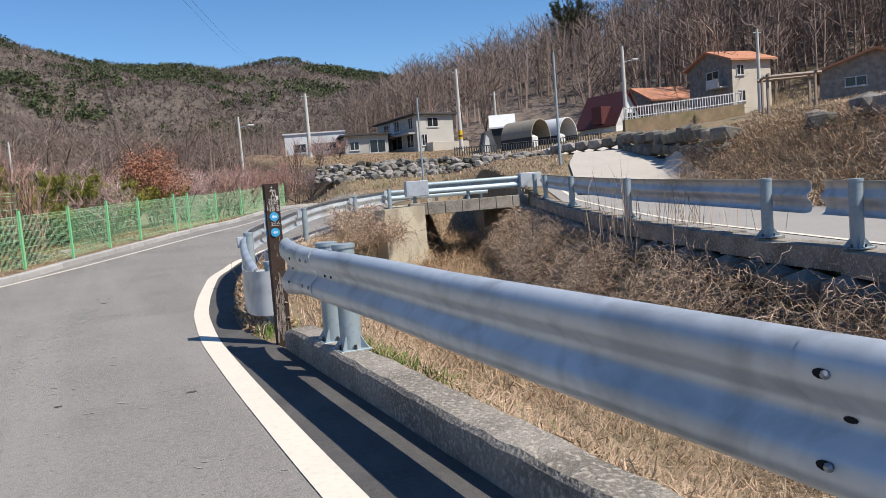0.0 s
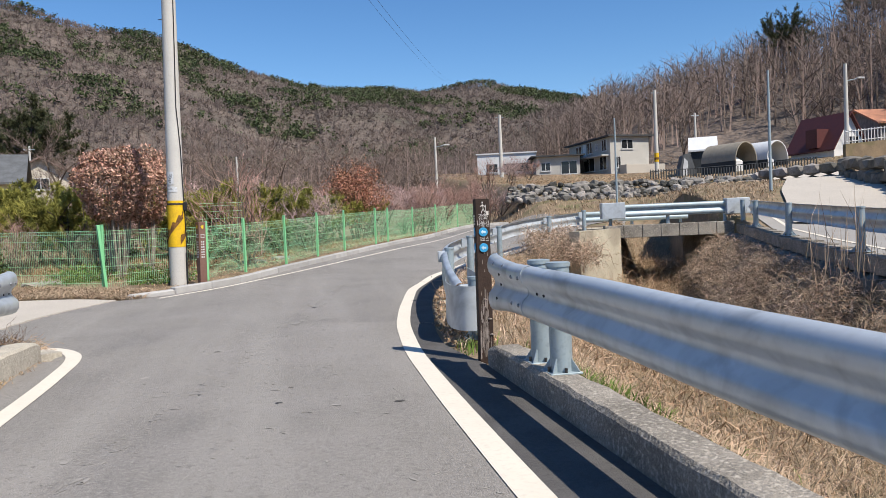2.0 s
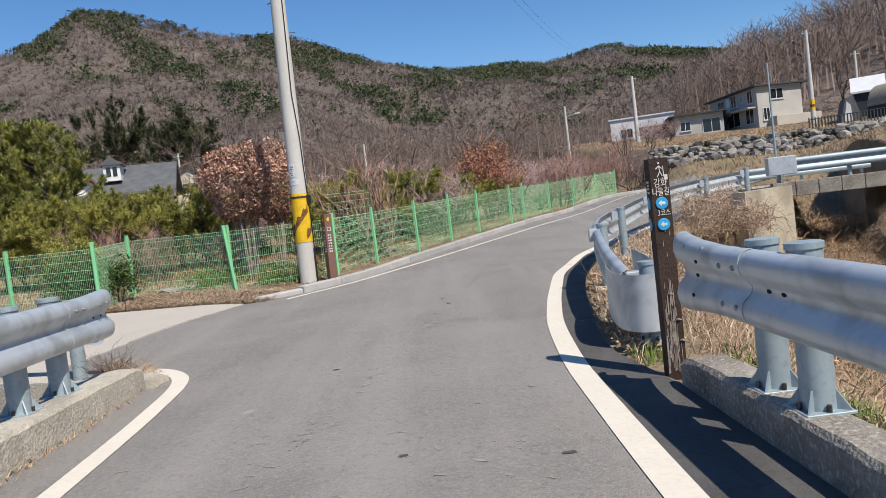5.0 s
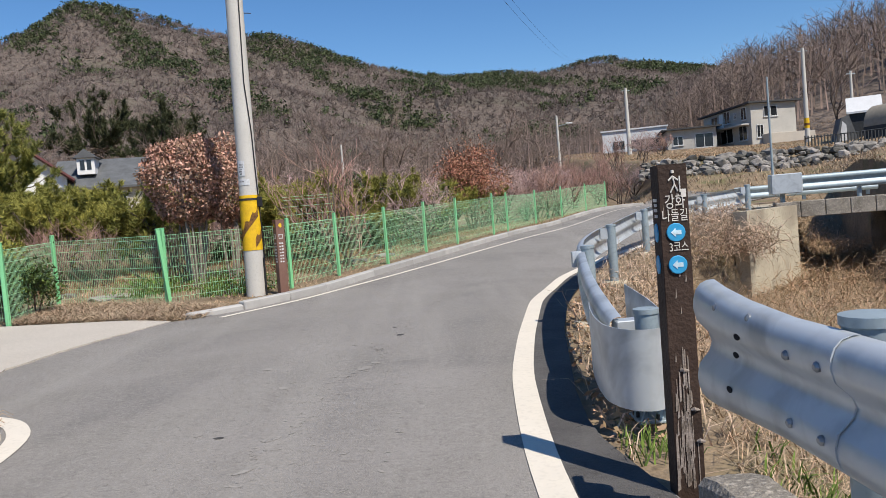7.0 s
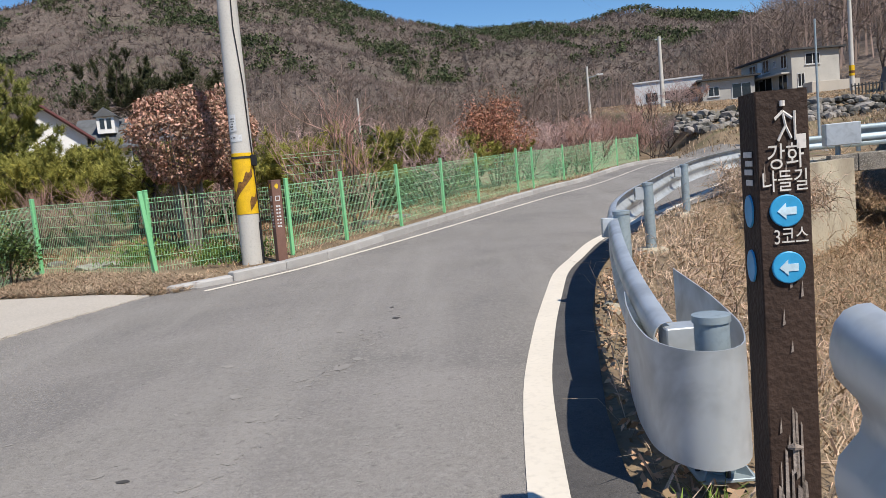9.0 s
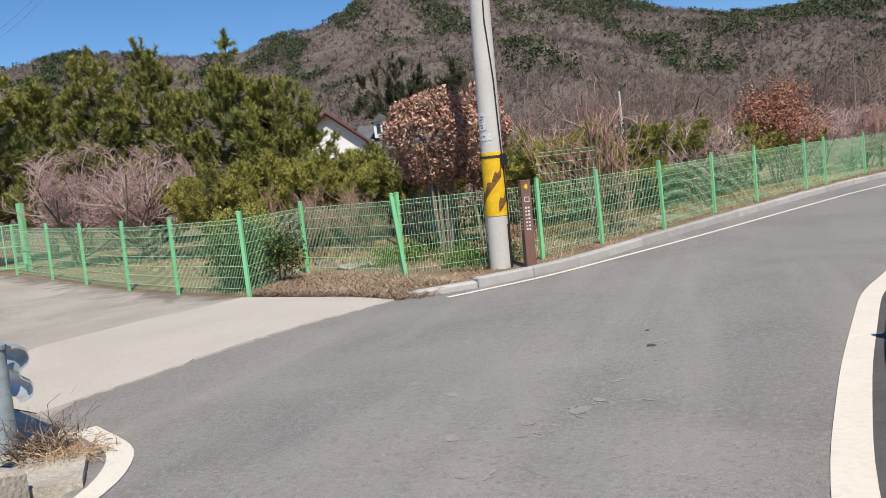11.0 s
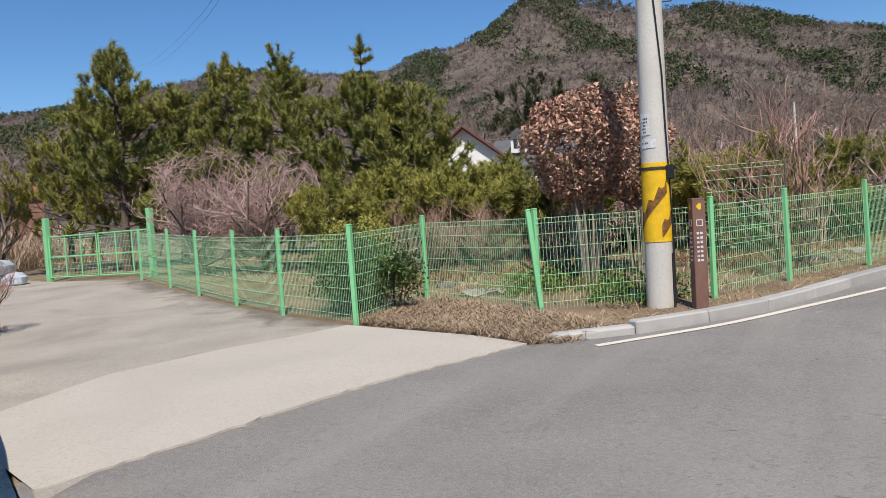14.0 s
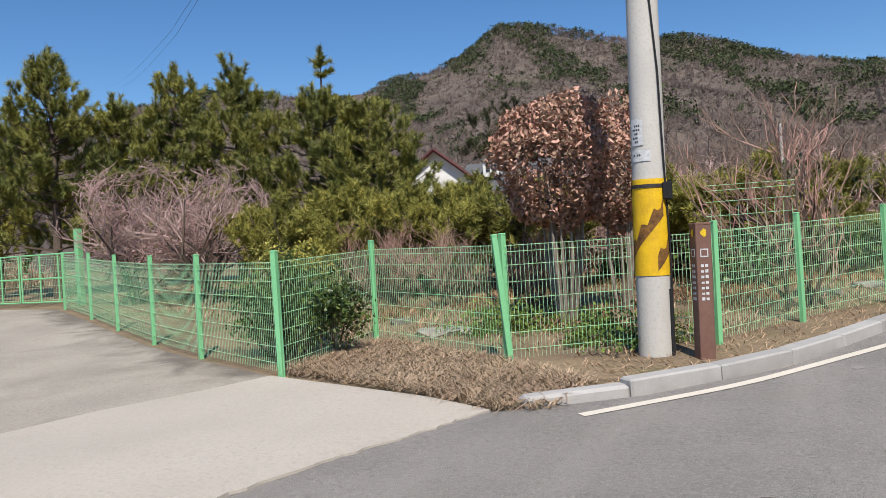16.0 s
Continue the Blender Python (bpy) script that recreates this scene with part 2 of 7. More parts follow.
ROCK = mat("grey_boulder", (0.26, 0.24, 0.212), 0.9, col2=(0.13, 0.12, 0.105), scale=2.5, fine=14, amount=0.7, bump=0.6, per='object', per_amount=0.75, dist=0.05)
ROCK_DARK = mat("dark_wall_stone", (0.20, 0.18, 0.15), 0.92, col2=(0.11, 0.10, 0.085), scale=3, fine=16, amount=0.6, bump=0.4, per='object', per_amount=0.35, dist=0.05)
BLOCKWORK = mat("grey_blockwork", (0.47, 0.45, 0.41), 0.92, col2=(0.38, 0.36, 0.33), scale=0.8, fine=9, amount=0.4, bump=0.15)
STUCCO = mat("cream_stucco", (0.58, 0.52, 0.43), 0.9, col2=(0.47, 0.42, 0.35), scale=1, fine=9, amount=0.35, bump=0.15)
STONE_CLAD = mat("stone_cladding", (0.30, 0.27, 0.24), 0.9, col2=(0.18, 0.165, 0.15), scale=3, fine=9, amount=0.7, bump=0.3)
WHITEWASH = mat("white_render", (0.74, 0.73, 0.71), 0.85, scale=1.5, fine=10, amount=0.15, bump=0.05)
ROOF_TERRA = mat("terracotta_tiles", (0.52, 0.24, 0.14), 0.8, col2=(0.40, 0.19, 0.12), scale=2, fine=9, amount=0.4, bump=0.3)
ROOF_RED = mat("dark_red_sheet", (0.11, 0.035, 0.032), 0.55, col2=(0.08, 0.03, 0.03), scale=2, fine=9, amount=0.4, bump=0.1)
ROOF_DARK = mat("dark_roof_sheet", (0.06, 0.062, 0.065), 0.7, scale=2, fine=9, amount=0.4, bump=0.1)
ROOF_GREY = mat("grey_shingles", (0.13, 0.135, 0.14), 0.8, scale=2, fine=12, amount=0.5, bump=0.2)
SHEET_WHITE = mat("white_sheet_metal", (0.66, 0.66, 0.66), 0.6, scale=1, fine=9, amount=0.2, bump=0)
GLASS_DARK = mat("dark_window_glass", (0.025, 0.028, 0.032), 0.12, bump=0, spec=0.6)
PVC = mat("white_window_frame", (0.62, 0.62, 0.62), 0.5, bump=0)
TARP_ORANGE = mat("orange_tarpaulin", (0.65, 0.17, 0.04), 0.6, scale=3, amount=0.4, bump=0.2)
BRICK_FAR = mat("reddish_brick", (0.28, 0.15, 0.11), 0.9, scale=3, amount=0.5, bump=0.2)
BAG = mat("woven_sack", (0.56, 0.58, 0.60), 0.8, col2=(0.30, 0.38, 0.50), scale=6, fine=30, amount=0.6, bump=0.2)
HUT_DARK = mat("dark_hut_cladding", (0.045, 0.05, 0.055), 0.8, scale=4, amount=0.5, bump=0.1)
CANVAS = mat("beige_canvas", (0.30, 0.265, 0.21), 0.85, scale=3, amount=0.3, bump=0.1)

# ---- mesh helpers ----
rnd = random.Random(7)
rng = np.random.default_rng(7)


class Shape:
    """Collects the vertices and faces of one mesh."""
    def __init__(self):
        self.v, self.f = [], []

    def add(self, vs, fs):
        o = len(self.v)
        self.v += [tuple(p) for p in vs]
        self.f += [tuple(i + o for i in f) for f in fs]
        return self

    def box(self, x0, y0, z0, x1, y1, z1, m=None, bevel=0.0):
        b = min(bevel, (x1 - x0) / 3, (y1 - y0) / 3, (z1 - z0) / 3)
        if b > 0:
            vs, fs = [], []
            for z, i in ((z0, b), (z0 + b, 0), (z1 - b, 0), (z1, b)):
                k = b + i if i else b
                xa, xb, ya, yb = x0 + i, x1 - i, y0 + i, y1 - i
                vs += [(xa + b, ya, z), (xb - b, ya, z), (xb, ya + b, z), (xb, yb - b, z), (xb - b, yb, z), (xa + b, yb, z), (xa, yb - b, z), (xa, ya + b, z)]
            for r in range(3):
                for i in range(8):
                    j = (i + 1) % 8
                    fs.append((r * 8 + i, r * 8 + j, r * 8 + 8 + j, r * 8 + 8 + i))
            fs += [tuple(range(7, -1, -1)), tuple(range(24, 32))]
        else:
            vs = [(x, y, z) for z in (z0, z1) for x, y in ((x0, y0), (x1, y0), (x1, y1), (x0, y1))]
            fs = [(3, 2, 1, 0), (4, 5, 6, 7), (0, 1, 5, 4), (1, 2, 6, 5), (2, 3, 7, 6), (3, 0, 4, 7)]
        if m is not None:
            vs = [m @ Vector(p) for p in vs]
        return self.add(vs, fs)

    def tube(self, pts, radii, n=8, cap=True):
        pts = [Vector(p) for p in pts]
        vs, fs = [], []
        for i, p in enumerate(pts):
            d = (pts[min(i + 1, len(pts) - 1)] - pts[max(i - 1, 0)]).normalized()
            a = d.cross(Vector((0, 0, 1)) if abs(d.z) < 0.95 else Vector((1, 0, 0))).normalized()
            b = d.cross(a)
            r = radii[i] if isinstance(radii, (list, tuple)) else radii
            vs += [p + r * (math.cos(2 * math.pi * k / n) * a + math.sin(2 * math.pi * k / n) * b) for k in range(n)]
        for i in range(len(pts) - 1):
            for k in range(n):
                j = (k + 1) % n
                fs.append((i * n + k, i * n + j, i * n + n + j, i * n + n + k))
        if cap:
            e = (len(pts) - 1) * n
            fs += [tuple(range(n - 1, -1, -1)), tuple(range(e, e + n))]
        return self.add(vs, fs)

    def prism(self, poly, z0, z1):
        n = len(poly)
        vs = [(x, y, z0) for x, y in poly] + [(x, y, z1) for x, y in poly]
        fs = [tuple(range(n - 1, -1, -1)), tuple(range(n, 2 * n))]
        fs += [(i, (i + 1) % n, n + (i + 1) % n, n + i) for i in range(n)]
        return self.add(vs, fs)

    def wall(self, a, b, z0, z1, thick):
        """An upright slab from a to b, its thickness to the left of the way."""
        d = Vector((b[0] - a[0], b[1] - a[1])).normalized()
        nx, ny = -d.y * thick, d.x * thick
        return self.prism([(a[0], a[1]), (b[0], b[1]), (b[0] + nx, b[1] + ny), (a[0] + nx, a[1] + ny)], z0, z1)


def mesh_of(name, shape, material, smooth=False):
    me = bpy.data.meshes.new(name)
    if isinstance(shape, Shape):
        me.from_pydata(shape.v, [], shape.f)
    else:
        vs, k = shape
        n = len(vs)
        me.vertices.add(n)
        me.vertices.foreach_set("co", vs.astype(np.float32).ravel())
        me.loops.add(n)
        me.loops.foreach_set("vertex_index", np.arange(n, dtype=np.int32))
        me.polygons.add(n // k)
        me.polygons.foreach_set("loop_start", np.arange(0, n, k, dtype=np.int32))
        me.polygons.foreach_set("loop_total", np.full(n // k, k, dtype=np.int32))
        me.update(calc_edges=True)
    me.materials.append(material)
    if smooth:
        me.polygons.foreach_set("use_smooth", [True] * len(me.polygons))
        me.set_sharp_from_angle(angle=radians(40))
    return me


def part(name, shape, material, parent, label="", smooth=False):
    ob = new(name, mesh_of(name, shape, material, smooth))
    ob.parent = parent
    if label:
        ob["label"] = label
    return ob


def thing(name, label, category, m=None, group="", kind=""):
    ob = tagged(new(name), label, category, group, kind)
    ob.empty_display_size = 0.1
    if m is not None:
        ob.matrix_basis = m
    return ob


def solid(name, shape, material, label, category, kind="", smooth=False, group=""):
    return tagged(new(name, mesh_of(name, shape, material, smooth)), label, category, group, kind)


def interp(pts, t):
    return float(np.interp(t, [p[0] for p in pts], [p[1] for p in pts]))


def resample(pts, step):
    p = np.array([q[:2] for q in pts], float)
    d = np.concatenate([[0], np.cumsum(np.linalg.norm(np.diff(p, axis=0), axis=1))])
    s = np.linspace(0, d[-1], max(2, int(d[-1] / step) + 1))
    return np.stack([np.interp(s, d, p[:, 0]), np.interp(s, d, p[:, 1])], 1)


def smooth_line(pts, step, rounds=3):
    p = resample(pts, step)
    for _ in range(rounds):
        q = p.copy()
        q[1:-1] = (p[:-2] + 2 * p[1:-1] + p[2:]) / 4
        p = q
    return p


def offset_line(p, d):
    t = np.gradient(p, axis=0)
    t /= np.linalg.norm(t, axis=1)[:, None]
    return p + np.stack([-t[:, 1], t[:, 0]], 1) * d


# ---- lie of the land ----
ZG = [(8, 0), (16, 0.12), (22, 0.35), (30, 0.68), (45, 0.98), (60, 2.2), (90, 5.0)]
BANK_L = [(-30, 1.95), (7.6, 1.95), (9, 2.35), (12, 2.75), (14, 3.25), (17.9, 4.6), (20.9, 6.2), (21.6, 7.4), (23.7, 10.0), (30, 13.5), (45, 18)]
WALL_R = [(-30, -3.0), (-10, 2.6), (0, 5.7), (5.5, 7.55), (7.1, 8.0), (11.3, 9.2), (16, 11.25), (20.3, 13.3), (23, 14.2), (30, 17.0), (45, 23)]
RIDGE = [(-180, 50), (-95, 58), (-60, 80), (-49, 100), (-45, 109), (-41, 110), (-34, 101), (-31, 113), (-28.6, 117), (-26, 128), (-23.1, 146), (-18.3, 140), (-12, 130), (-9.5, 127), (-4.9, 110), (-1.9, 100), (1.4, 93), (5, 89), (10.4, 87), (15.4, 92), (18.4, 85), (22.3, 66), (30, 42), (45, 34), (180, 40)]
BED = -1.3
ROAD_SIDE = [(22.9, 7.4), (25.0, 9.4), (30.5, 12.5), (37.5, 17.0), (41, 19.0), (48, 22)]


def sstep(a, b, x):
    t = np.clip((x - a) / (b - a), 0, 1)
    return t * t * (3 - 2 * t)


def right_road_z(y):
    return 0.30 + 0.033 * (np.clip(y, -10, 26) - 5.5)


def land(x, y):
    """Height of the ground."""
    x, y = np.asarray(x, float), np.asarray(y, float)
    base = np.interp(y, [p[0] for p in ZG], [p[1] for p in ZG])
    base = base + 0.42 * sstep(5, 10.5, x) * sstep(19, 24.5, y) * (1 - sstep(26, 60, y))
    # driveway and garden rise a little to the left
    base = base + 0.22 * sstep(-9, -20, x) * sstep(12, 22, y) + 0.06 * sstep(-3.2, -4.6, x) * sstep(11, 14, y)
    r, a = np.hypot(x, y), np.degrees(np.arctan2(x, y))
    # terrace behind the boulder bank
    tl = (x - 12) * 0.43 + (y - 49) * 0.90
    terr = sstep(-0.6, 0.9, tl) * sstep(13.5, 15.5, x)
    base = base + terr * 1.0 + 1.4 * sstep(-4.5, -0.5, tl) * sstep(13.0, 15.5, x)
    # bank and plateau to the right of the far road
    wr = np.interp(y, [p[0] for p in WALL_R], [p[1] for p in WALL_R])
    e = (x - wr - 4.9) * 0.93
    rz = right_road_z(y)
    onright = sstep(0.15, 0.25, x - wr)
    slope = np.clip(e, 0, None)
    bank = rz + 1.9 * sstep(0, 4.0, slope) + 0.10 * np.clip(slope - 2, 0, 60) * sstep(2, 8, slope)
    keep = 1 - sstep(20, 25, y) * (1 - sstep(3.5, 6.5, x - wr - 0.62 * (y - 21)))
    right = rz * (1 - keep) + bank * keep
    lane = rz + 0.1 * np.clip(y - 20, 0, 60) + 0.06 * np.clip(x - 16, 0, 40)
    right = np.where(y > 20, np.maximum(np.minimum(right, lane + 2.8 * sstep(2.5, 5.5, x - wr - 0.62 * (y - 21)) + 0.07 * np.clip(x - 30, 0, 80)), np.minimum(lane, base + 1.2)), right)
    farmix = sstep(24, 33, y)
    plateau = base + 0.11 * np.clip(x - 30, 0, 25) * (1 - sstep(58, 72, y))
    rise = np.minimum(rz + 0.1 * np.clip(y - 20, 0, 60) + 0.06 * np.clip(x - 16, 0, 40), 2.85)
    road_x = np.interp(y, [p[0] for p in ROAD_SIDE], [p[1] for p in ROAD_SIDE])
    plateau = plateau + np.clip(rise - plateau, 0, None) * sstep(1.0, 5.0, x - road_x)
    out = (base * (1 - onright) + right * onright) * (1 - farmix) + plateau * farmix
    # stream bed on the right
    bl = np.interp(y, [p[0] for p in BANK_L], [p[1] for p in BANK_L])
    side = sstep(0.0, 1.0, (x - bl) / np.interp(y, [14, 19], [2.3, 0.9])) * 0.92 + 0.08 * sstep(0, 4, x - bl)
    inside = (x > bl) & (x < wr + 0.2)
    dig = np.where(inside, side * (1 - sstep(0.0, 0.2, x - wr)), 0) * (1 - sstep(36, 41, y))
    out = out * (1 - dig) + (BED + 0.004 * np.clip(y, 0, 40)) * dig
    # stream bed on the left
    north = np.interp(x, [-40, -14, -3.8, -3.3], [26, 14.42, 9.83, 9.3])
    dl = sstep(-3.16, -3.36, x) * sstep(0.4, 0.1, y - north)
    out = out * (1 - dl) + BED * dl
    # wooded hill to the right
    hr = sstep(20, 38, a) * (1 - sstep(115, 150, a))
    crest = np.interp(a, [18, 23, 31, 39, 56, 75, 120], [190, 185, 165, 150, 135, 120, 120])
    top = np.interp(a, [18, 23, 31, 39, 56, 75, 120], [7, 13.5, 17, 18.6, 36, 46, 45])
    out = out + top * sstep(0.45, 1.0, r / crest) * sstep(16, 24, a) * (1 - sstep(115, 150, a))
    # mountains round the valley
    rid = np.interp(a, [p[0] for p in RIDGE], [p[1] for p in RIDGE])
    s = np.clip((r - 95) / 405, 0, 1)
    up = rid * (0.35 * s + 0.65 * s ** 2)
    away = np.clip(r - 500, 0, None)
    up = np.where(r > 500, rid * np.exp(-(away / 500) ** 2), up)
    wob = 9 * np.sin(x / 41 + 1.3) * np.sin(y / 57) + 5 * np.sin(x / 23 + y / 31) + 3 * np.sin(x / 11 - y / 14)
    out = out + np.where(r > 95, np.maximum(up - 5.5 * sstep(95, 200, r), 0), 0) + wob * sstep(150, 330, r) * (0.25 + 0.5 * (1 - sstep(380, 480, r)))
    return out


def gz(x, y):
    return float(land(x, y))


def axis_lines(lo, hi, step, far_lo, far_hi):
    core = list(np.arange(lo, hi + 1e-6, step))
    s, v = step, hi
    while v < far_hi:
        s *= 1.09
        v += s
        core.append(v)
    s, v = step, lo
    while v > far_lo:
        s *= 1.09
        v -= s
        core.insert(0, v)
    return np.array(core)


gx = axis_lines(-9, 31, 0.25, -2600, 2600)
gy = axis_lines(-6, 46, 0.3, -2600, 2600)
GX, GY = np.meshgrid(gx, gy)
GZ = land(GX, GY)
nx, ny = len(gx), len(gy)
idx = np.arange(nx * ny).reshape(ny, nx)
ground = Shape()
ground.v = list(map(tuple, np.stack([GX.ravel(), GY.ravel(), GZ.ravel()], 1)))
q = np.stack([idx[:-1, :-1].ravel(), idx[:-1, 1:].ravel(), idx[1:, 1:].ravel(), idx[1:, :-1].ravel()], 1)
ground.f = list(map(tuple, q))
g_ob = solid("ground", ground, SOIL, "dry brown soil with thin winter grass and leaf litter", "ground", "structure", True)
g_ob.data.materials.append(HILL)
cx, cy = (gx[:-1] + gx[1:]) / 2, (gy[:-1] + gy[1:]) / 2
CX, CY = np.meshgrid(cx, cy)
g_ob.data.polygons.foreach_set("material_index", (np.hypot(CX, CY) > 78).astype(np.int32).ravel())


def strip(left, right, rise, cuts=1, skirt=0.0):
    """A sheet between two lines of equal length, laid on the land."""
    s = Shape()
    n = len(left)
    for k in range(cuts + 1):
        w = k / cuts
        for (x0, y0), (x1, y1) in zip(left, right):
            x, y = x0 + (x1 - x0) * w, y0 + (y1 - y0) * w
            s.v.append((x, y, gz(x, y) + rise))
    for k in range(cuts):
        for i in range(n - 1):
            s.f.append((k * n + i, k * n + n + i, k * n + n + i + 1, k * n + i + 1))
    if skirt:
        top = len(s.v)
        s.v += [(x, y, z - skirt) for x, y, z in s.v[:n]]
        s.f += [(i, i + 1, top + i + 1, top + i) for i in range(n - 1)]
    return s


def line_strip(pts, width, rise, step=0.3, rounds=3):
    p = smooth_line(pts, step, rounds)
    return strip(offset_line(p, width / 2), offset_line(p, -width / 2), rise)


# ---- road, drive and kerbs ----
ROAD_L = [(-3.06, -14), (-3.06, 3), (-3.06, 9.2), (-3.5, 10.3), (-5.1, 11.05), (-4.55, 13.85), (-3.66, 16.0), (-2.56, 16.83), (-1.46, 18.2), (-0.25, 21.1), (2.2, 26.2), (4.8, 31.2), (8.2, 37.6), (12, 43.5), (13.5, 46)]
ROAD_R = [(1.63, -14), (1.63, 3), (1.63, 7.3), (1.45, 8.6), (1.55, 9.6), (2.0, 12.3), (2.4, 14.1), (2.9, 15.8), (3.9, 18.2), (5.4, 21.0), (7.4, 22.9), (9.4, 25.0), (12.5, 30.5), (17, 37.5), (19, 41)]
steps = []
for i in range(len(ROAD_L) - 1):
    steps += [i + k / 6 for k in range(6)]
steps.append(len(ROAD_L) - 1)
rl = [(interp(list(enumerate([p[0] for p in ROAD_L])), s), interp(list(enumerate([p[1] for p in ROAD_L])), s)) for s in steps]
rr = [(interp(list(enumerate([p[0] for p in ROAD_R])), s), interp(list(enumerate([p[1] for p in ROAD_R])), s)) for s in steps]
solid("road", strip(rl, rr, 0.03, 10), ASPHALT, "worn grey asphalt lane curving up the valley", "road", "structure")
LINE_R = [(0.87, -14), (0.875, 4), (0.90, 6), (0.96, 8.2), (1.03, 9.1), (1.14, 10.3), (1.44, 12.1), (2.0, 14.9), (2.9, 17.4), (4.3, 19.9), (6.2, 22.5), (8.2, 25)]
solid("lane_edge_line", line_strip([(x + 0.095, y) for x, y in LINE_R], 0.19, 0.037), LINE, "cream painted edge line on worn asphalt", "road marking", "structure")
LINE_L0 = [(-2.40, -14), (-2.46, 5.8), (-2.55, 7.5), (-2.66, 9.2), (-2.78, 9.75), (-3.12, 10.25), (-3.9, 10.65)]
solid("lane_edge_line", line_strip(LINE_L0, 0.17, 0.037, 0.15), LINE, "cream painted edge line hooking round the corner", "road marking", "structure")
LINE_L1 = [(-2.9, 16.08), (-1.8, 17.35), (-0.24, 20.0), (2.06, 24.2), (3.7, 27.15), (5.7, 30.3), (8.9, 36), (13.8, 43.5)]
solid("lane_edge_line", line_strip(LINE_L1, 0.11, 0.037), LINE, "thin white edge line beside the granite kerb", "road marking", "structure")
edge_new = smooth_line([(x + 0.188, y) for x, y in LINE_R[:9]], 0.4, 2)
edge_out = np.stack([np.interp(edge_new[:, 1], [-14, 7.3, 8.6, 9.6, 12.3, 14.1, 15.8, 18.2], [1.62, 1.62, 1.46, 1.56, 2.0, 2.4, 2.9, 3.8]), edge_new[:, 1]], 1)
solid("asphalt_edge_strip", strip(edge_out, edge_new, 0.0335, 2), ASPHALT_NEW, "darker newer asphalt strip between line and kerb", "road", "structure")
scuffs = Shape()
for k in range(950):
    y = rnd.uniform(1, 22)
    x = rnd.uniform(-2.2, 0.9) + max(0, y - 12) * 0.18
    if rnd.random() < 0.45:
        x = -1.62 + (y - 4.2) * 0.195 + rnd.gauss(0, 0.09)
    ln, w, a = rnd.choice((0.008, 0.012, 0.015, 0.02, 0.03, 0.045, 0.06) if k % 40 else (0.05, 0.08)) * rnd.uniform(0.7, 1.2), rnd.uniform(0.004, 0.016) * (1 if k % 40 else 5), rnd.uniform(-1.5, 1.5)
    pts = []
    for j in range(7):
        t = j / 7 * 2 * math.pi
        u, v = math.cos(t) * w * rnd.uniform(0.6, 1.2), math.sin(t) * ln * rnd.uniform(0.6, 1.2)
        px, py = x + u * math.cos(a) - v * math.sin(a), y + u * math.sin(a) + v * math.cos(a)
        pts.append((px, py, gz(px, py) + 0.0335))
    scuffs.add(pts, [tuple(range(7))])
solid("asphalt_scuffs", scuffs, CHIP, "pale chips and scrapes worn into asphalt", "road wear", "stuff")
tar = Shape()
for x, y, l, w in ((0.1, 12.9, 0.05, 0.06), (0.02, 13.5, 0.03, 0.04), (-1.1, 9.2, 0.05, 0.03), (0.6, 6.1, 0.05, 0.03), (-0.35, 6.4, 0.04, 0.03)):
    pts = []
    for j in range(9):
        t = j / 9 * 2 * math.pi
        px, py = x + math.cos(t) * l * rnd.uniform(0.6, 1.2), y + math.sin(t) * w * rnd.uniform(0.6, 1.2)
        pts.append((px, py, gz(px, py) + 0.034))
    tar.add(pts, [tuple(range(9))])
solid("tar_spots", tar, TAR, "small dark tar spots on asphalt", "road wear", "stuff")

# concrete apron and older drive
ap_l = smooth_line([(-4.8, 11.0), (-4.25, 13.8), (-3.68, 16.0)], 0.25, 1)
ap_l = resample([tuple(q) for q in ap_l], 0.1)
ap_l = ap_l + np.stack([np.array([0.05 * noise.noise((k * 0.31, 3, 0)) + 0.035 * noise.noise((k * 0.9, 7, 0)) for k in range(len(ap_l))]), np.zeros(len(ap_l))], 1)
ap_w = np.linspace(0, 1, len(ap_l))
ap_r = np.stack([np.interp(ap_w, [0, 0.4, 0.75, 1], [-7.2, -7.6, -7.4, -6.8]), np.interp(ap_w, [0, 0.4, 0.75, 1], [11.7, 13.5, 15.0, 16.75])], 1)
solid("pavement", strip(ap_l, ap_r, 0.044, 14, skirt=0.06), CONC, "pale newly cast concrete apron at the drive mouth", "pavement", "structure")
dl_n = [(-6.75, 16.75), (-8.95, 17.6), (-11.0, 18.5), (-13.3, 19.6), (-15.6, 20.7), (-18.4, 22.0), (-23.2, 22.3), (-30, 24.5)]
dl_s = [(-4.35, 10.35), (-7.0, 11.55), (-9.5, 12.7), (-12, 13.85), (-15, 16.2), (-19, 18.6), (-25.5, 20.3), (-32, 21.5)]
dn, ds = resample(dl_n, 0.5), None
tt = np.linspace(0, 1, len(dn))
ds_r = resample(dl_s, 0.1)
ds = np.stack([np.interp(tt, np.linspace(0, 1, len(ds_r)), ds_r[:, 0]), np.interp(tt, np.linspace(0, 1, len(ds_r)), ds_r[:, 1])], 1)
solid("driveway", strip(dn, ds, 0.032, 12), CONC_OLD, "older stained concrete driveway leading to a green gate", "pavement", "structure")

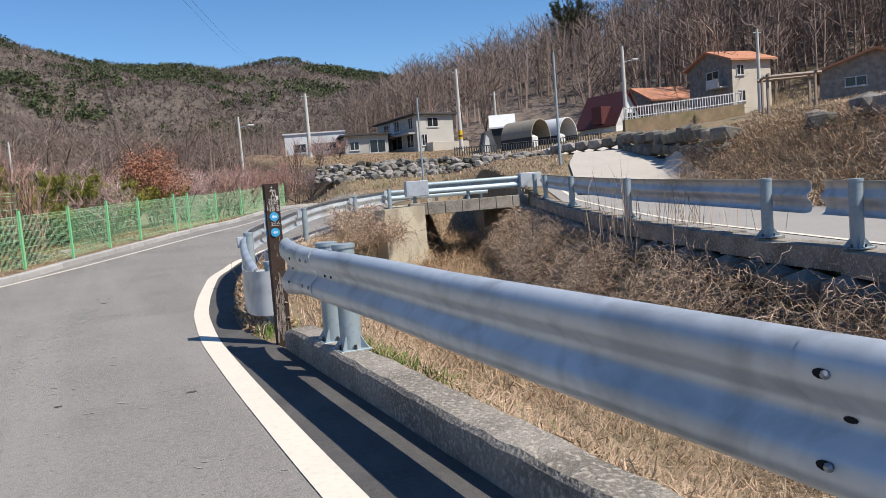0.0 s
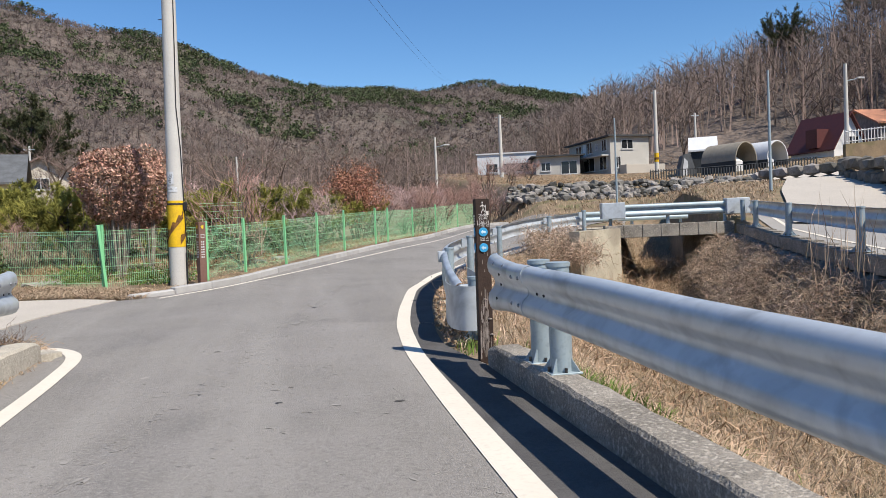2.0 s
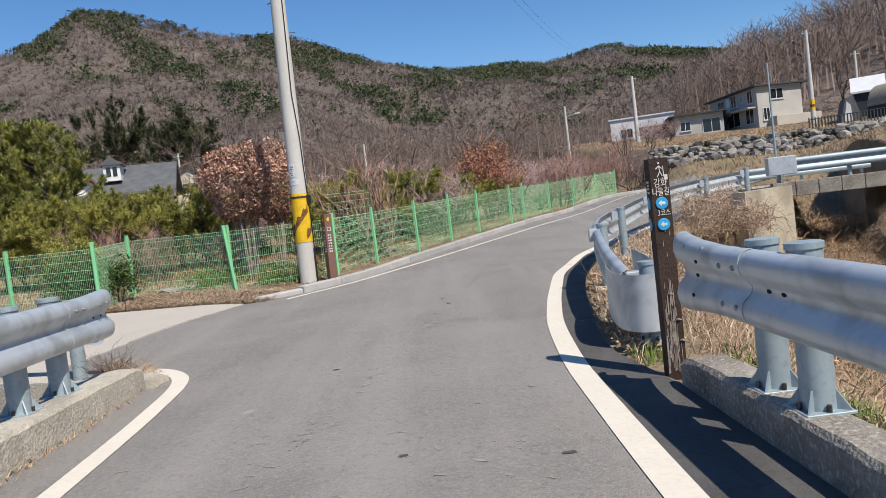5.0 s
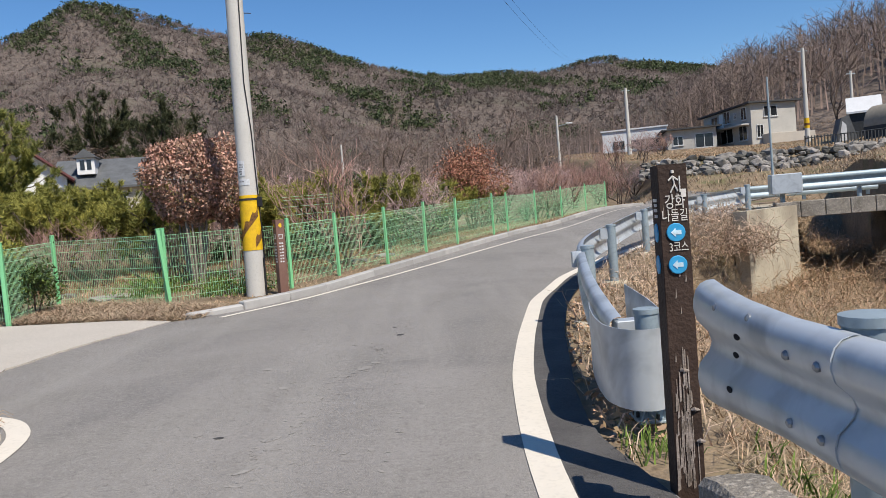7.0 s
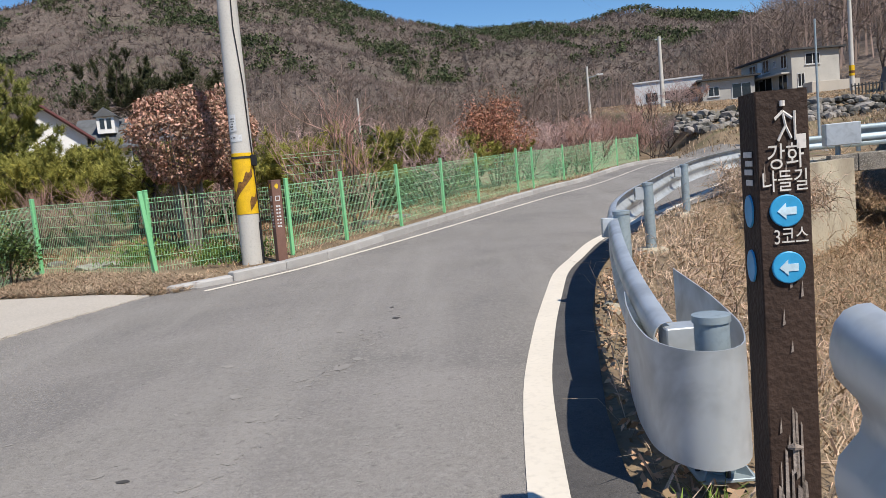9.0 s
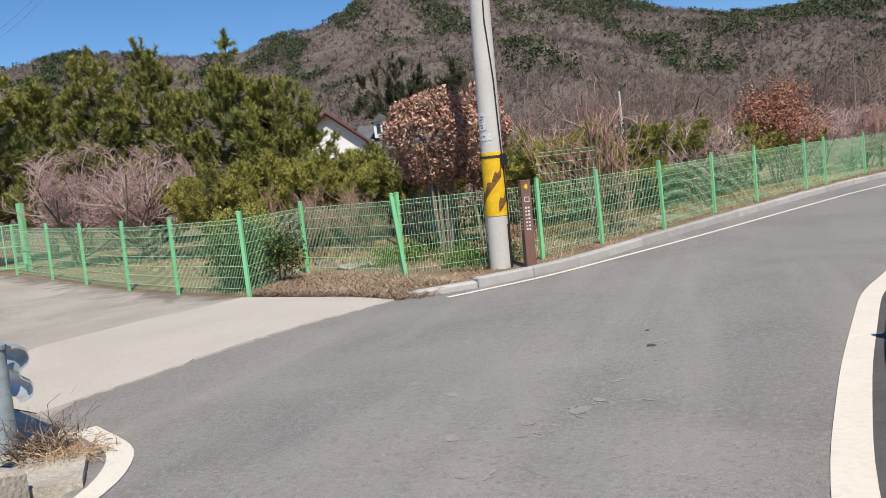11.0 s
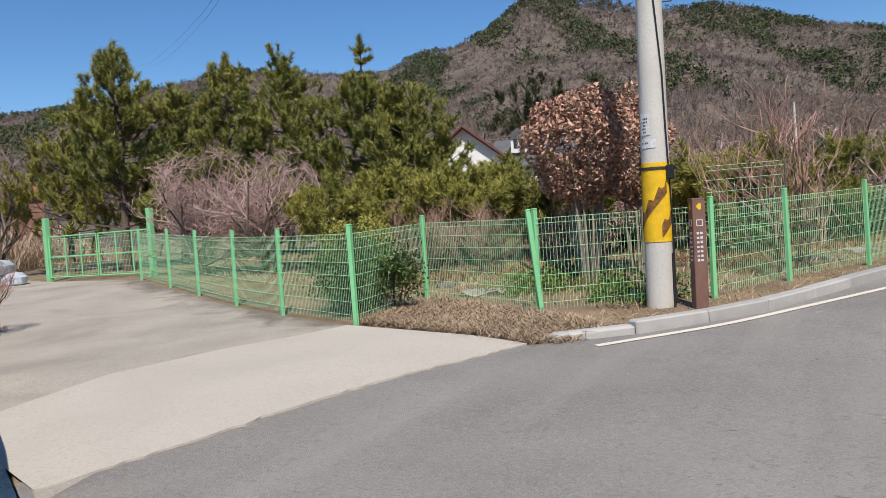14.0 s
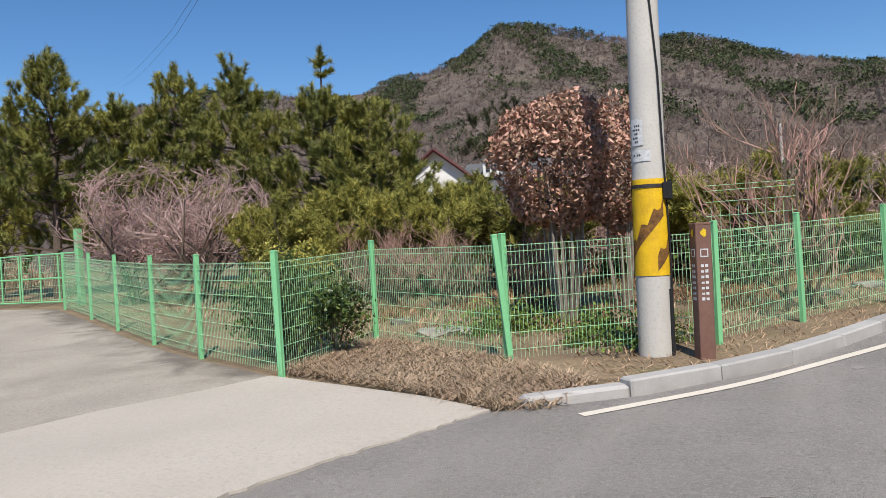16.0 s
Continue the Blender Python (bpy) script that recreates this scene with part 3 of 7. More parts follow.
# granite kerb along the fence
kerb = tagged(new("kerb"), "row of pale grey granite kerb stones", "kerb", kind="structure")
kp = smooth_line([(-3.44, 16.18), (-2.56, 16.86), (-1.46, 18.22), (-0.25, 21.1), (2.2, 26.2), (4.8, 31.2), (8.2, 37.6), (13, 45)], 1.0, 1)
for i in range(len(kp) - 1):
    a, b = kp[i], kp[i + 1]
    L = float(np.hypot(*(b - a)))
    ang = math.atan2(b[1] - a[1], b[0] - a[0])
    s = Shape().box(0.006, 0.0, -0.15, L - 0.006, 0.20, 0.145, bevel=0.018)
    if i == 0:
        s = Shape().box(0.0, 0.0, -0.15, L - 0.006, 0.20, 0.10, bevel=0.03)
    o = part("kerb_stone", s, KERB, kerb)
    o.matrix_basis = Matrix.Translation((a[0], a[1], gz(a[0], a[1]) + 0.02 + rnd.uniform(-0.006, 0.006))) @ Matrix.Rotation(ang, 4, 'Z') @ Matrix.Rotation(-math.atan2(gz(*b) - gz(*a), L), 4, 'Y')


def rough_kerb(name, x0, x1, y0, y1, top, label, bottom=-0.3, m_top=None):
    """A cast kerb with chipped, uneven edges."""
    s = Shape()
    n = int((y1 - y0) / 0.16)
    prof = [(x0, bottom), (x0 + 0.005, top - 0.03), (x0 + 0.03, top), (x0 + (x1 - x0) * 0.5, top + 0.004), (x1 - 0.025, top), (x1, top - 0.03), (x1, bottom)]
    for i in range(n + 1):
        y = y0 + (y1 - y0) * i / n
        end = sstep(y1 - 0.22, y1, y)
        for k, (x, z) in enumerate(prof):
            w = noise.noise((x * 9, y * 9, z * 9)) * 0.013 + noise.noise((x * 3, y * 1.3, z * 3 + 5)) * 0.006
            s.v.append((x + w * (0.7 if k in (1, 2, 4, 5) else 0.35), y, z + (w if 0 < k < 6 else 0) - (0.05 * end if 0 < k < 6 else 0)))
    m = len(prof)
    for i in range(n):
        for k in range(m - 1):
            s.f.append((i * m + k, i * m + k + 1, i * m + m + k + 1, i * m + m + k))
    s.f += [tuple(range(m)), tuple(range(n * m + m - 1, n * m - 1, -1))]
    return solid(name, s, m_top or CONC_WALL, label, "kerb", "structure")


rough_kerb("kerb_right", 1.62, 1.90, -14, 7.2, 0.26, "chipped weathered concrete kerb under the guardrail", -1.5)
rough_kerb("kerb_left", -3.42, -3.06, -14, 9.45, 0.30, "cracked weathered concrete kerb under the guardrail", -1.5, CONC_PALE)

# ---- channel walls and bridge ----
lw = Shape()
lw.wall((-14, 14.42), (-3.8, 9.83), -1.5, 0.12, 0.55)
lw.wall((-3.8, 9.83), (-3.3, 9.3), -1.5, 0.115, 0.55)
solid("channel_wall_left", lw, CONC_PALE, "grey streaked concrete wall lining the stream channel", "wall", "structure")

wing = Shape()
wing.wall((10.3, 23.75), (8.05, 21.75), -1.5, 1.0, 0.35)
solid("bridge_wing_wall", wing, CONC_BRIDGE, "tan streaked concrete wing wall beside the bridge", "wall", "structure")
bridge = thing("bridge", "small weathered concrete slab bridge over the stream", "bridge", kind="structure")
BL, BR = Vector((10.2, 23.75)), Vector((14.35, 23.0))
bd = (BR - BL).normalized()
bm4 = Matrix.Translation((BL.x, BL.y, 0)) @ Matrix.Rotation(math.atan2(bd.y, bd.x), 4, 'Z')
L = (BR - BL).length
part("deck", Shape().box(-0.5, 0.32, 0.72, L + 0.6, 5.2, 1.0, bm4), CONC_BRIDGE, bridge)
for k in range(7):
    part("edge_panel", Shape().box(-0.1 + k * (L + 0.2) / 7 + 0.006, 0.0, 0.66, -0.1 + (k + 1) * (L + 0.2) / 7 - 0.006, 0.32, 1.09, bm4, 0.015), CONC_WALL, bridge, "grey streaked edge panel")
part("abutment", Shape().box(-0.55, 0.35, -1.6, 0.0, 5.0, 0.71, bm4), CONC_BRIDGE, bridge)
part("abutment", Shape().box(L, 0.1, -1.6, L + 0.6, 5.0, 0.71, bm4), CONC_WALL, bridge)
part("far_wing", Shape().box(-2.6, 4.8, -1.6, 0.55, 5.1, 0.7, bm4), CONC_BRIDGE, bridge)

# ---- guardrails ----
W_PROFILE = [(0.0, 0.0), (0.022, 0.001), (0.048, 0.009), (0.067, 0.027), (0.077, 0.052), (0.080, 0.078), (0.070, 0.112), (0.028, 0.150), (0.019, 0.175), (0.028, 0.200), (0.070, 0.238), (0.080, 0.272), (0.077, 0.298), (0.067, 0.323), (0.048, 0.341), (0.022, 0.349), (0.0, 0.35)]


def beam_shape(path, tops, side=1, height=0.42, flat=False, flare=None):
    """A corrugated beam along a path; it bulges to the left of the way for side = 1."""
    p = np.array(path, float)
    t = np.gradient(p, axis=0)
    t /= np.linalg.norm(t, axis=1)[:, None]
    nrm = np.stack([-t[:, 1], t[:, 0]], 1) * side
    prof = [(0.0, 0.0), (0.004, height)] if flat else [(d * 1.15, z * height / 0.35) for d, z in W_PROFILE]
    loop = prof + [(d - 0.006, z) for d, z in reversed(prof)]
    s = Shape()
    m = len(loop)
    for i, ((x, y), (a, b), top) in enumerate(zip(p, nrm, tops)):
        g = flare[i] if flare else 1.0
        s.v += [(x + a * d, y + b * d, top - height / 2 + (z - height / 2) * g) for d, z in loop]
    for i in range(len(p) - 1):
        for k in range(m):
            j = (k + 1) % m
            f = (i * m + k, i * m + j, i * m + m + j, i * m + m + k)
            s.f.append(f if side < 0 else f[::-1])
    s.f += [tuple(range(m)), tuple(range(len(p) * m - 1, len(p) * m - m - 1, -1))]
    return s


def post_parts(parent, x, y, z0, z1, r=0.07, plate=True, face=0.0):
    """A round steel post with cap, base plate, ribs and bolts."""
    m = Matrix.Translation((x, y, 0)) @ Matrix.Rotation(face, 4, 'Z')
    p = part("post", Shape().tube([(0, 0, z0), (0, 0, z1 - 0.02)], r, 20), STEEL_POST, parent, smooth=True)
    p.matrix_basis = m
    cap = part("cap", Shape().tube([(0, 0, z1 - 0.035), (0, 0, z1 - 0.004), (0, 0, z1)], [r + 0.008, r + 0.008, r - 0.01], 20), STEEL_POST, p, smooth=True)
    if plate:
        part("base_plate", Shape().box(-0.125, -0.125, z0 - 0.002, 0.125, 0.125, z0 + 0.014, bevel=0.003), STEEL_POST, p)
        for k in range(4):
            rib = Shape()
            c, sn = math.cos(k * math.pi / 2 + math.pi / 4), math.sin(k * math.pi / 2 + math.pi / 4)
            a = 0.005
            rib.add([(c * r * 0.95 - sn * a, sn * r * 0.95 + c * a, z0 + 0.014), (c * r * 0.95 + sn * a, sn * r * 0.95 - c * a, z0 + 0.014), (c * 0.155 - sn * a, sn * 0.155 + c * a, z0 + 0.014), (c * 0.155 + sn * a, sn * 0.155 - c * a, z0 + 0.014), (c * r * 0.95 - sn * a, sn * r * 0.95 + c * a, z0 + 0.12), (c * r * 0.95 + sn * a, sn * r * 0.95 - c * a, z0 + 0.12)], [(0, 2, 4), (1, 5, 3), (2, 3, 5, 4), (0, 1, 3, 2), (0, 4, 5, 1)])
            part("rib", rib, STEEL_POST, p)
            part("bolt", Shape().tube([(c * 0.0 + math.cos(k * math.pi / 2) * 0.1, math.sin(k * math.pi / 2) * 0.1, z0 + 0.012), (math.cos(k * math.pi / 2) * 0.1, math.sin(k * math.pi / 2) * 0.1, z0 + 0.05)], 0.012, 6), BOLT, p)
    return p


def bolt_head(parent, x, y, z, nx, ny, r=0.017):
    d = Vector((nx, ny, 0)).normalized()
    c = Vector((x, y, z))
    part("bolt", Shape().tube([c - d * 0.004, c + d * 0.006, c + d * 0.014], [r, r, r * 0.55], 8), BOLT_PALE, parent)


def slot(parent, x, y, z, nx, ny, w=0.032, h=0.011):
    d = Vector((nx, ny, 0)).normalized()
    u = Vector((-d.y, d.x, 0))
    c = Vector((x, y, z)) + d * 0.0015
    n = 10
    vs = [c + u * w / 2 * math.cos(2 * math.pi * k / n) + Vector((0, 0, h * math.sin(2 * math.pi * k / n))) for k in range(n)]
    vs += [v - d * 0.003 for v in vs]
    part("slot", Shape().add(vs, [tuple(range(n)), tuple(range(2 * n - 1, n - 1, -1))] + [(k, (k + 1) % n, n + (k + 1) % n, n + k) for k in range(n)]), HOLE, parent)


# rail on the kerb beside the stream
rail = thing("guardrail", "galvanised corrugated steel guardrail on round posts, running along the kerb", "guardrail")
RX = 1.695


def rail_top(y):
    """The beam sags a little away from its end."""
    return float(np.interp(y, [-14, 1, 3.4, 4.6, 6.35], [1.0, 1.005, 1.02, 1.045, 1.055]))


near = [(RX, y) for y in np.arange(-14, 6.2, 0.5)] + [(RX, 6.35)]
beam = part("beam", beam_shape(near, [rail_top(y) for _, y in near], 1), STEEL, rail, smooth=True)
endp = [(RX - 0.006, 5.98), (RX - 0.006, 6.35), (RX - 0.004, 6.7), (RX + 0.006, 6.95), (RX + 0.03, 7.13)]
tip = part("end_piece", beam_shape(endp, [1.057] * 5, 1, flare=[1.0, 1.0, 1.1, 1.22, 1.3]), STEEL, rail, "flared end of the steel beam", smooth=True)
lap = part("lap_joint", beam_shape([(RX - 0.008, 0.85), (RX - 0.008, 1.33)], [rail_top(1.1) + 0.004] * 2, 1), STEEL, rail, smooth=True)
for y in (6.05, 6.24):
    bolt_head(tip, RX - 0.095, y, 0.957, -1, 0)
    bolt_head(tip, RX - 0.095, y, 0.735, -1, 0)
    slot(tip, RX - 0.026, y + 0.03, 0.847, -1, 0.0)
for y, z in ((5.62, 0.847), (5.78, 0.847), (6.62, 0.955), (6.72, 0.733), (6.8, 0.847)):
    slot(beam if y < 6.3 else tip, RX - (0.026 if 0.8 < z < 0.9 else 0.094), y, z, -1, 0, 0.05, 0.013)
for y in (6.55, 6.85):
    bolt_head(tip, RX - 0.072, y, 1.03 + 0.012 * (y - 6.5), -0.7, 0, 0.02)
for y in (1.02, 1.24):
    for z in (0.925, 0.69):
        slot(lap, RX - 0.1, y + 0.008, z, -1, 0, 0.05, 0.014)
        bolt_head(lap, RX - 0.1, y - 0.006, z, -1, 0, 0.013)
    slot(lap, RX - 0.034, y - 0.02, 0.80, -1, 0, 0.04, 0.009)
for y in (5.62, 6.08, 0.2, -0.3, -4.2, -8.2):
    post_parts(rail, 1.79, y, 0.255, 1.10, 0.085)

# rail on the left kerb
rail2 = thing("guardrail", "galvanised corrugated steel guardrail on round posts, on a cracked kerb", "guardrail")
LXR = -3.22
lp = [(LXR, y) for y in np.arange(-14, 8.3, 0.5)] + [(LXR, 8.62)]
b2 = part("beam", beam_shape(lp, [1.08] * len(lp), -1), STEEL, rail2, smooth=True)
ep = [(LXR + 0.006, 8.30), (LXR + 0.006, 8.62), (LXR, 8.9), (LXR - 0.02, 9.1), (LXR - 0.05, 9.22)]
t2 = part("end_piece", beam_shape(ep, [1.082] * 5, -1, flare=[1.0, 1.0, 1.06, 1.1, 1.12]), STEEL, rail2, "short end piece of the steel beam", smooth=True)
for y in (8.4, 8.55, 8.85, 9.0):
    slot(t2, LXR + 0.026, y, 0.872, 1, 0)
    bolt_head(t2, LXR + 0.1, y, 0.985, 1, 0)
for y in (7.72, 8.35, 3.9, -0.1, -4.1, -8.1):
    post_parts(rail2, -3.325, y, 0.295, 1.13, 0.085)

# rail along the drive over the stream wall
rail3 = thing("guardrail", "dull steel guardrail curving along the concrete drive", "guardrail")
dp = smooth_line([(-3.74, 10.02), (-3.84, 10.16), (-4.2, 10.24), (-4.8, 10.48), (-5.6, 10.9), (-7, 11.56), (-9.4, 12.72), (-12, 13.97)], 0.15, 3)
part("beam", beam_shape(dp, [0.84] * len(dp), -1, 0.37), STEEL, rail3, smooth=True)
for x, y in ((-3.98, 10.06), (-7.65, 11.7), (-9.5, 12.6)):
    post_parts(rail3, x, y, 0.05, 0.86, 0.075, False)

# curved rail beyond the way post
rail4 = thing("guardrail", "galvanised guardrail bending round the curve, ending in a wrapped plate", "guardrail")
c4 = smooth_line([(1.78, 8.95), (1.82, 9.5), (1.97, 10.6), (2.33, 12.5), (2.7, 14.2), (3.35, 16.1), (4.05, 17.75), (5.6, 21.0), (6.6, 22.3), (8.0, 23.4), (9.6, 24.35)], 0.4, 4)
tops4 = [float(np.interp(y, [8.9, 10, 12, 14, 18, 21, 24.4], [0.70, 0.80, 0.94, 1.0, 1.10, 1.26, 1.60])) for x, y in c4]
part("beam", beam_shape(c4, tops4, 1), STEEL, rail4, smooth=True)
wrap = smooth_line([(2.04, 9.75), (2.05, 9.2), (2.02, 8.7), (1.93, 8.40), (1.79, 8.29), (1.65, 8.38), (1.58, 8.62), (1.61, 9.0), (1.68, 9.45), (1.765, 9.85)], 0.06, 3)
wrap_top = list(np.interp(np.linspace(0, 1, len(wrap)), [0, 0.3, 0.42, 1], [0.84, 0.74, 0.71, 0.71]))
part("end_plate", beam_shape(wrap, wrap_top, -1, 0.50, True), STEEL, rail4, "smooth grey plate wrapped round the end post", smooth=True)
for x, y, top in ((1.86, 8.62, 0.80), (2.37, 12.45, 1.02), (3.6, 16.1, 1.13), (5.36, 20.0, 1.28), (7.9, 23.1, 1.5), (9.5, 24.1, 1.66)):
    pp = post_parts(rail4, x, y, gz(x, y) - 0.05 if y > 9 else 0.08, top, 0.075, y < 9)
    if y > 9:
        part("footing", Shape().box(x - 0.2, y - 0.2, gz(x, y) - 0.25, x + 0.2, y + 0.2, gz(x, y) + 0.07, bevel=0.03), CONC_BRIDGE, rail4)
        part("spacer", Shape().box(x - 0.19, y - 0.03, top - 0.24, x - 0.05, y + 0.05, top - 0.06, bevel=0.004), STEEL, rail4)
slot(rail4, 1.70, 9.35, 0.56, -1, 0.06)

part("bracket_box", Shape().box(1.74, 8.9, 0.50, 1.92, 9.05, 0.68, bevel=0.006), STEEL, rail4)

# rail on the far bank
rail5 = thing("guardrail", "galvanised guardrail on square-set posts above the stone wall", "guardrail")
RP = [(4.3, -4.4), (5.9, 0.5), (7.74, 5.52), (8.15, 7.09), (9.32, 11.32), (11.3, 15.9), (13.35, 20.2), (14.5, 22.6)]
for x, y in RP:
    post_parts(rail5, x, y, 0.36 + 0.033 * (y - 5.5) + 0.08, 0.36 + 0.033 * (y - 5.5) + 0.86, 0.075)
for seg in ([(3.0, -8), (4.3, -4.4), (5.9, 0.5), (7.74, 5.52), (7.93, 6.3)], [(7.97, 6.52), (8.15, 7.09), (9.32, 11.32), (11.3, 15.9), (13.35, 20.2), (14.5, 22.6)]):
    sp = smooth_line([(x + 0.16, y - 0.05) for x, y in seg], 0.5, 2)
    part("beam", beam_shape(sp, [0.36 + 0.033 * (y - 5.5) + 0.83 for x, y in sp], -1), STEEL, rail5, smooth=True)
wallk = Shape()
for (x0, y0), (x1, y1) in zip(RP[:-1], RP[1:]):
    n = max(1, int((y1 - y0) / 0.8))
    for k in range(n):
        xa, ya = x0 + (x1 - x0) * k / n, y0 + (y1 - y0) * k / n
        xb, yb = x0 + (x1 - x0) * (k + 1) / n, y0 + (y1 - y0) * (k + 1) / n
        zt = float(right_road_z((ya + yb) / 2)) + 0.13
        wallk.wall((xa + 0.22, ya - 0.08), (xb + 0.22, yb - 0.08), zt - 0.27, zt, 0.44)
solid("kerb_far_bank", wallk, CONC_WALL, "grey concrete coping under the far guardrail", "kerb", "structure")

# rails on the bridge
rail6 = thing("guardrail", "galvanised guardrail with square end boxes on the bridge edge", "guardrail")
for dy, zt in ((0.12, 1.78), (4.6, 1.62)):
    pts = [bm4 @ Vector((u, dy, 0)) for u in np.linspace(-0.1, L + 0.1, 8)]
    part("beam", beam_shape([(p.x, p.y) for p in pts], [zt] * 8, -1), STEEL_POST, rail6, smooth=True)
    for u in (0.15, L * 0.5, L - 0.15):
        p = bm4 @ Vector((u, dy + 0.1, 0))
        post_parts(rail6, p.x, p.y, 1.05, zt, 0.06, False)
for u in (-0.15, L - 0.15):
    part("end_box", Shape().box(u - 0.05, -0.08, 1.32, u + 0.75, 0.26, 1.86, bm4, 0.02), STEEL, rail6, "square pale steel end box")

# ---- far road ----
RS = [(x, y) for x, y in ((3.2, -8), (6.1, 0.5), (7.95, 5.5), (9.5, 11.3), (11.5, 15.9), (13.6, 20.2), (15.0, 23.2), (16.4, 26))]
sr = smooth_line(RS, 0.6, 2)
solid("far_road", strip(offset_line(sr, -0.28), offset_line(sr, -4.3), 0.035, 6), CONC_GREY, "pale concrete lane above the stream bank", "road", "structure")
solid("lane_edge_line", line_strip([(x + 0.75, y - 0.25) for x, y in RS], 0.12, 0.045), LINE, "white edge line on a pale concrete lane", "road marking", "structure")
sl = smooth_line([(16.8, 19.8), (19.3, 23.5), (22.3, 28), (26.3, 33), (29.8, 39.5), (31.8, 47.5)], 0.6, 3)
solid("hill_lane", strip(offset_line(sl, 2.0), offset_line(sl, -2.3), 0.09, 16), CONC, "pale concrete lane climbing towards the houses", "road", "structure")

# ---- way post with lettering ----
SGN = Matrix.Translation((1.685, 7.53, 0.0)) @ Matrix.Rotation(radians(-4), 4, 'Z') @ Matrix.Rotation(radians(0.4), 4, 'Y') @ Matrix.Diagonal((0.70, 0.70, 0.985, 1))
post = thing("way_post", "dark brown timber trail post with white lettering and blue discs", "sign", SGN)
shaft = Shape()
nz = 26
for i in range(nz + 1):
    z = -0.02 + 1.70 * i / nz
    for k, (x, y) in enumerate(((-0.095, -0.1), (0.095, -0.1), (0.1, -0.095), (0.1, 0.1), (-0.1, 0.1), (-0.1, -0.095))):
        w = 0.004 * noise.noise((x * 20, y * 20, z * 5))
        if 0.35 < z < 0.8:
            w += 0.006 * noise.noise((x * 30 + 3, y * 30, z * 16))
        shaft.v.append((x + w, y + w, z))
for i in range(nz):
    for k in range(6):
        j = (k + 1) % 6
        shaft.f.append((i * 6 + k, i * 6 + j, i * 6 + 6 + j, i * 6 + 6 + k))
shaft.f += [tuple(range(5, -1, -1)), tuple(range(nz * 6, nz * 6 + 6))]
part("shaft", shaft, TIMBER, post)
wear = Shape()
for k in range(46):
    x, z, l = rnd.gauss(-0.01, 0.035), rnd.uniform(0.05, 0.62), rnd.uniform(0.04, 0.26)
    if abs(x) > 0.088:
        continue
    w = rnd.uniform(0.003, 0.012)
    z1 = min(z + l, 0.78)
    wear.add([(x - w, -0.1065, z), (x + w, -0.1065, z + 0.01), (x + w * 0.7, -0.1065, z1 - 0.01), (x - w * 0.4, -0.1065, z1)], [(0, 1, 2, 3)])
for k in range(14):
    x, z, l = rnd.uniform(-0.085, 0.085), rnd.uniform(0.05, 1.5), rnd.uniform(0.02, 0.06)
    wear.add([(x - 0.005, -0.1066, z), (x + 0.006, -0.1066, z + 0.004), (x + 0.003, -0.1066, z + l)], [(0, 1, 2)])
part("worn_stain", wear, BAREWOOD, post, "bare grey streaks where the stain has worn off")["kind"] = "stuff"
for x, z in ((0.0, 0.66), (0.06, 0.46), (0.085, 0.30)):
    part("knot", Shape().tube([(x - 0.03, -0.105, z), (x - 0.01, -0.118, z + 0.004), (x + 0.03, -0.104, z - 0.004)], [0.006, 0.012, 0.004], 6), BAREWOOD, post)



def text_mesh(body, size, extrude=0.001):
    cu = bpy.data.curves.new("lettering", 'FONT')
    cu.body, cu.size, cu.extrude, cu.align_x, cu.align_y = body, size, extrude, 'CENTER', 'CENTER'
    ob = bpy.data.objects.new("lettering", cu)
    scene.collection.objects.link(ob)
    me = bpy.data.meshes.new_from_object(ob.evaluated_get(bpy.context.evaluated_depsgraph_get()))
    bpy.data.objects.remove(ob)
    return me


def lettering(body, size, x, y, z, material, parent, sx=1.0):
    me = text_mesh(body, size)
    me.materials.clear()
    me.materials.append(material)
    ob = new("lettering", me)
    ob.parent = parent
    ob.matrix_basis = Matrix.Translation((x, y, z)) @ Matrix.Rotation(math.pi / 2, 4, 'X') @ Matrix.Diagonal((sx, 1, 1, 1))
    return ob


lettering("강화", 0.078, 0.005, -0.108, 1.492, WHITE_INK, post)
lettering("나들길", 0.066, 0.0, -0.108, 1.425, WHITE_INK, post)
lettering("3코스", 0.058, 0.015, -0.108, 1.27, WHITE_INK, post)
fig = Shape()
for pts in ([(0.0, 1.62), (0.01, 1.58)], [(0.01, 1.58), (-0.02, 1.54)], [(0.01, 1.58), (0.03, 1.545)], [(0.0, 1.62), (-0.03, 1.60)], [(0.0, 1.62), (0.035, 1.60)], [(0.045, 1.62), (0.045, 1.54)]):
    fig.tube([(x, -0.106, z) for x, z in pts], 0.005, 5)
fig.tube([(0.0, -0.106, 1.635), (0.0, -0.106, 1.65)], 0.011, 8)
part("walker_mark", fig, WHITE_INK, post, "plain white stick-shaped mark")
part("sticker", Shape().box(0.05, -0.108, 1.515, 0.085, -0.1055, 1.555, bevel=0.001), WHITE_INK, post)
bars = Shape()
for z in (1.50, 1.475, 1.45, 1.42):
    bars.box(-0.1065, -0.06 + rnd.uniform(0, 0.02), z, -0.1035, 0.05 - rnd.uniform(0, 0.03), z + 0.016)
part("side_lettering", bars, WHITE_INK, post)
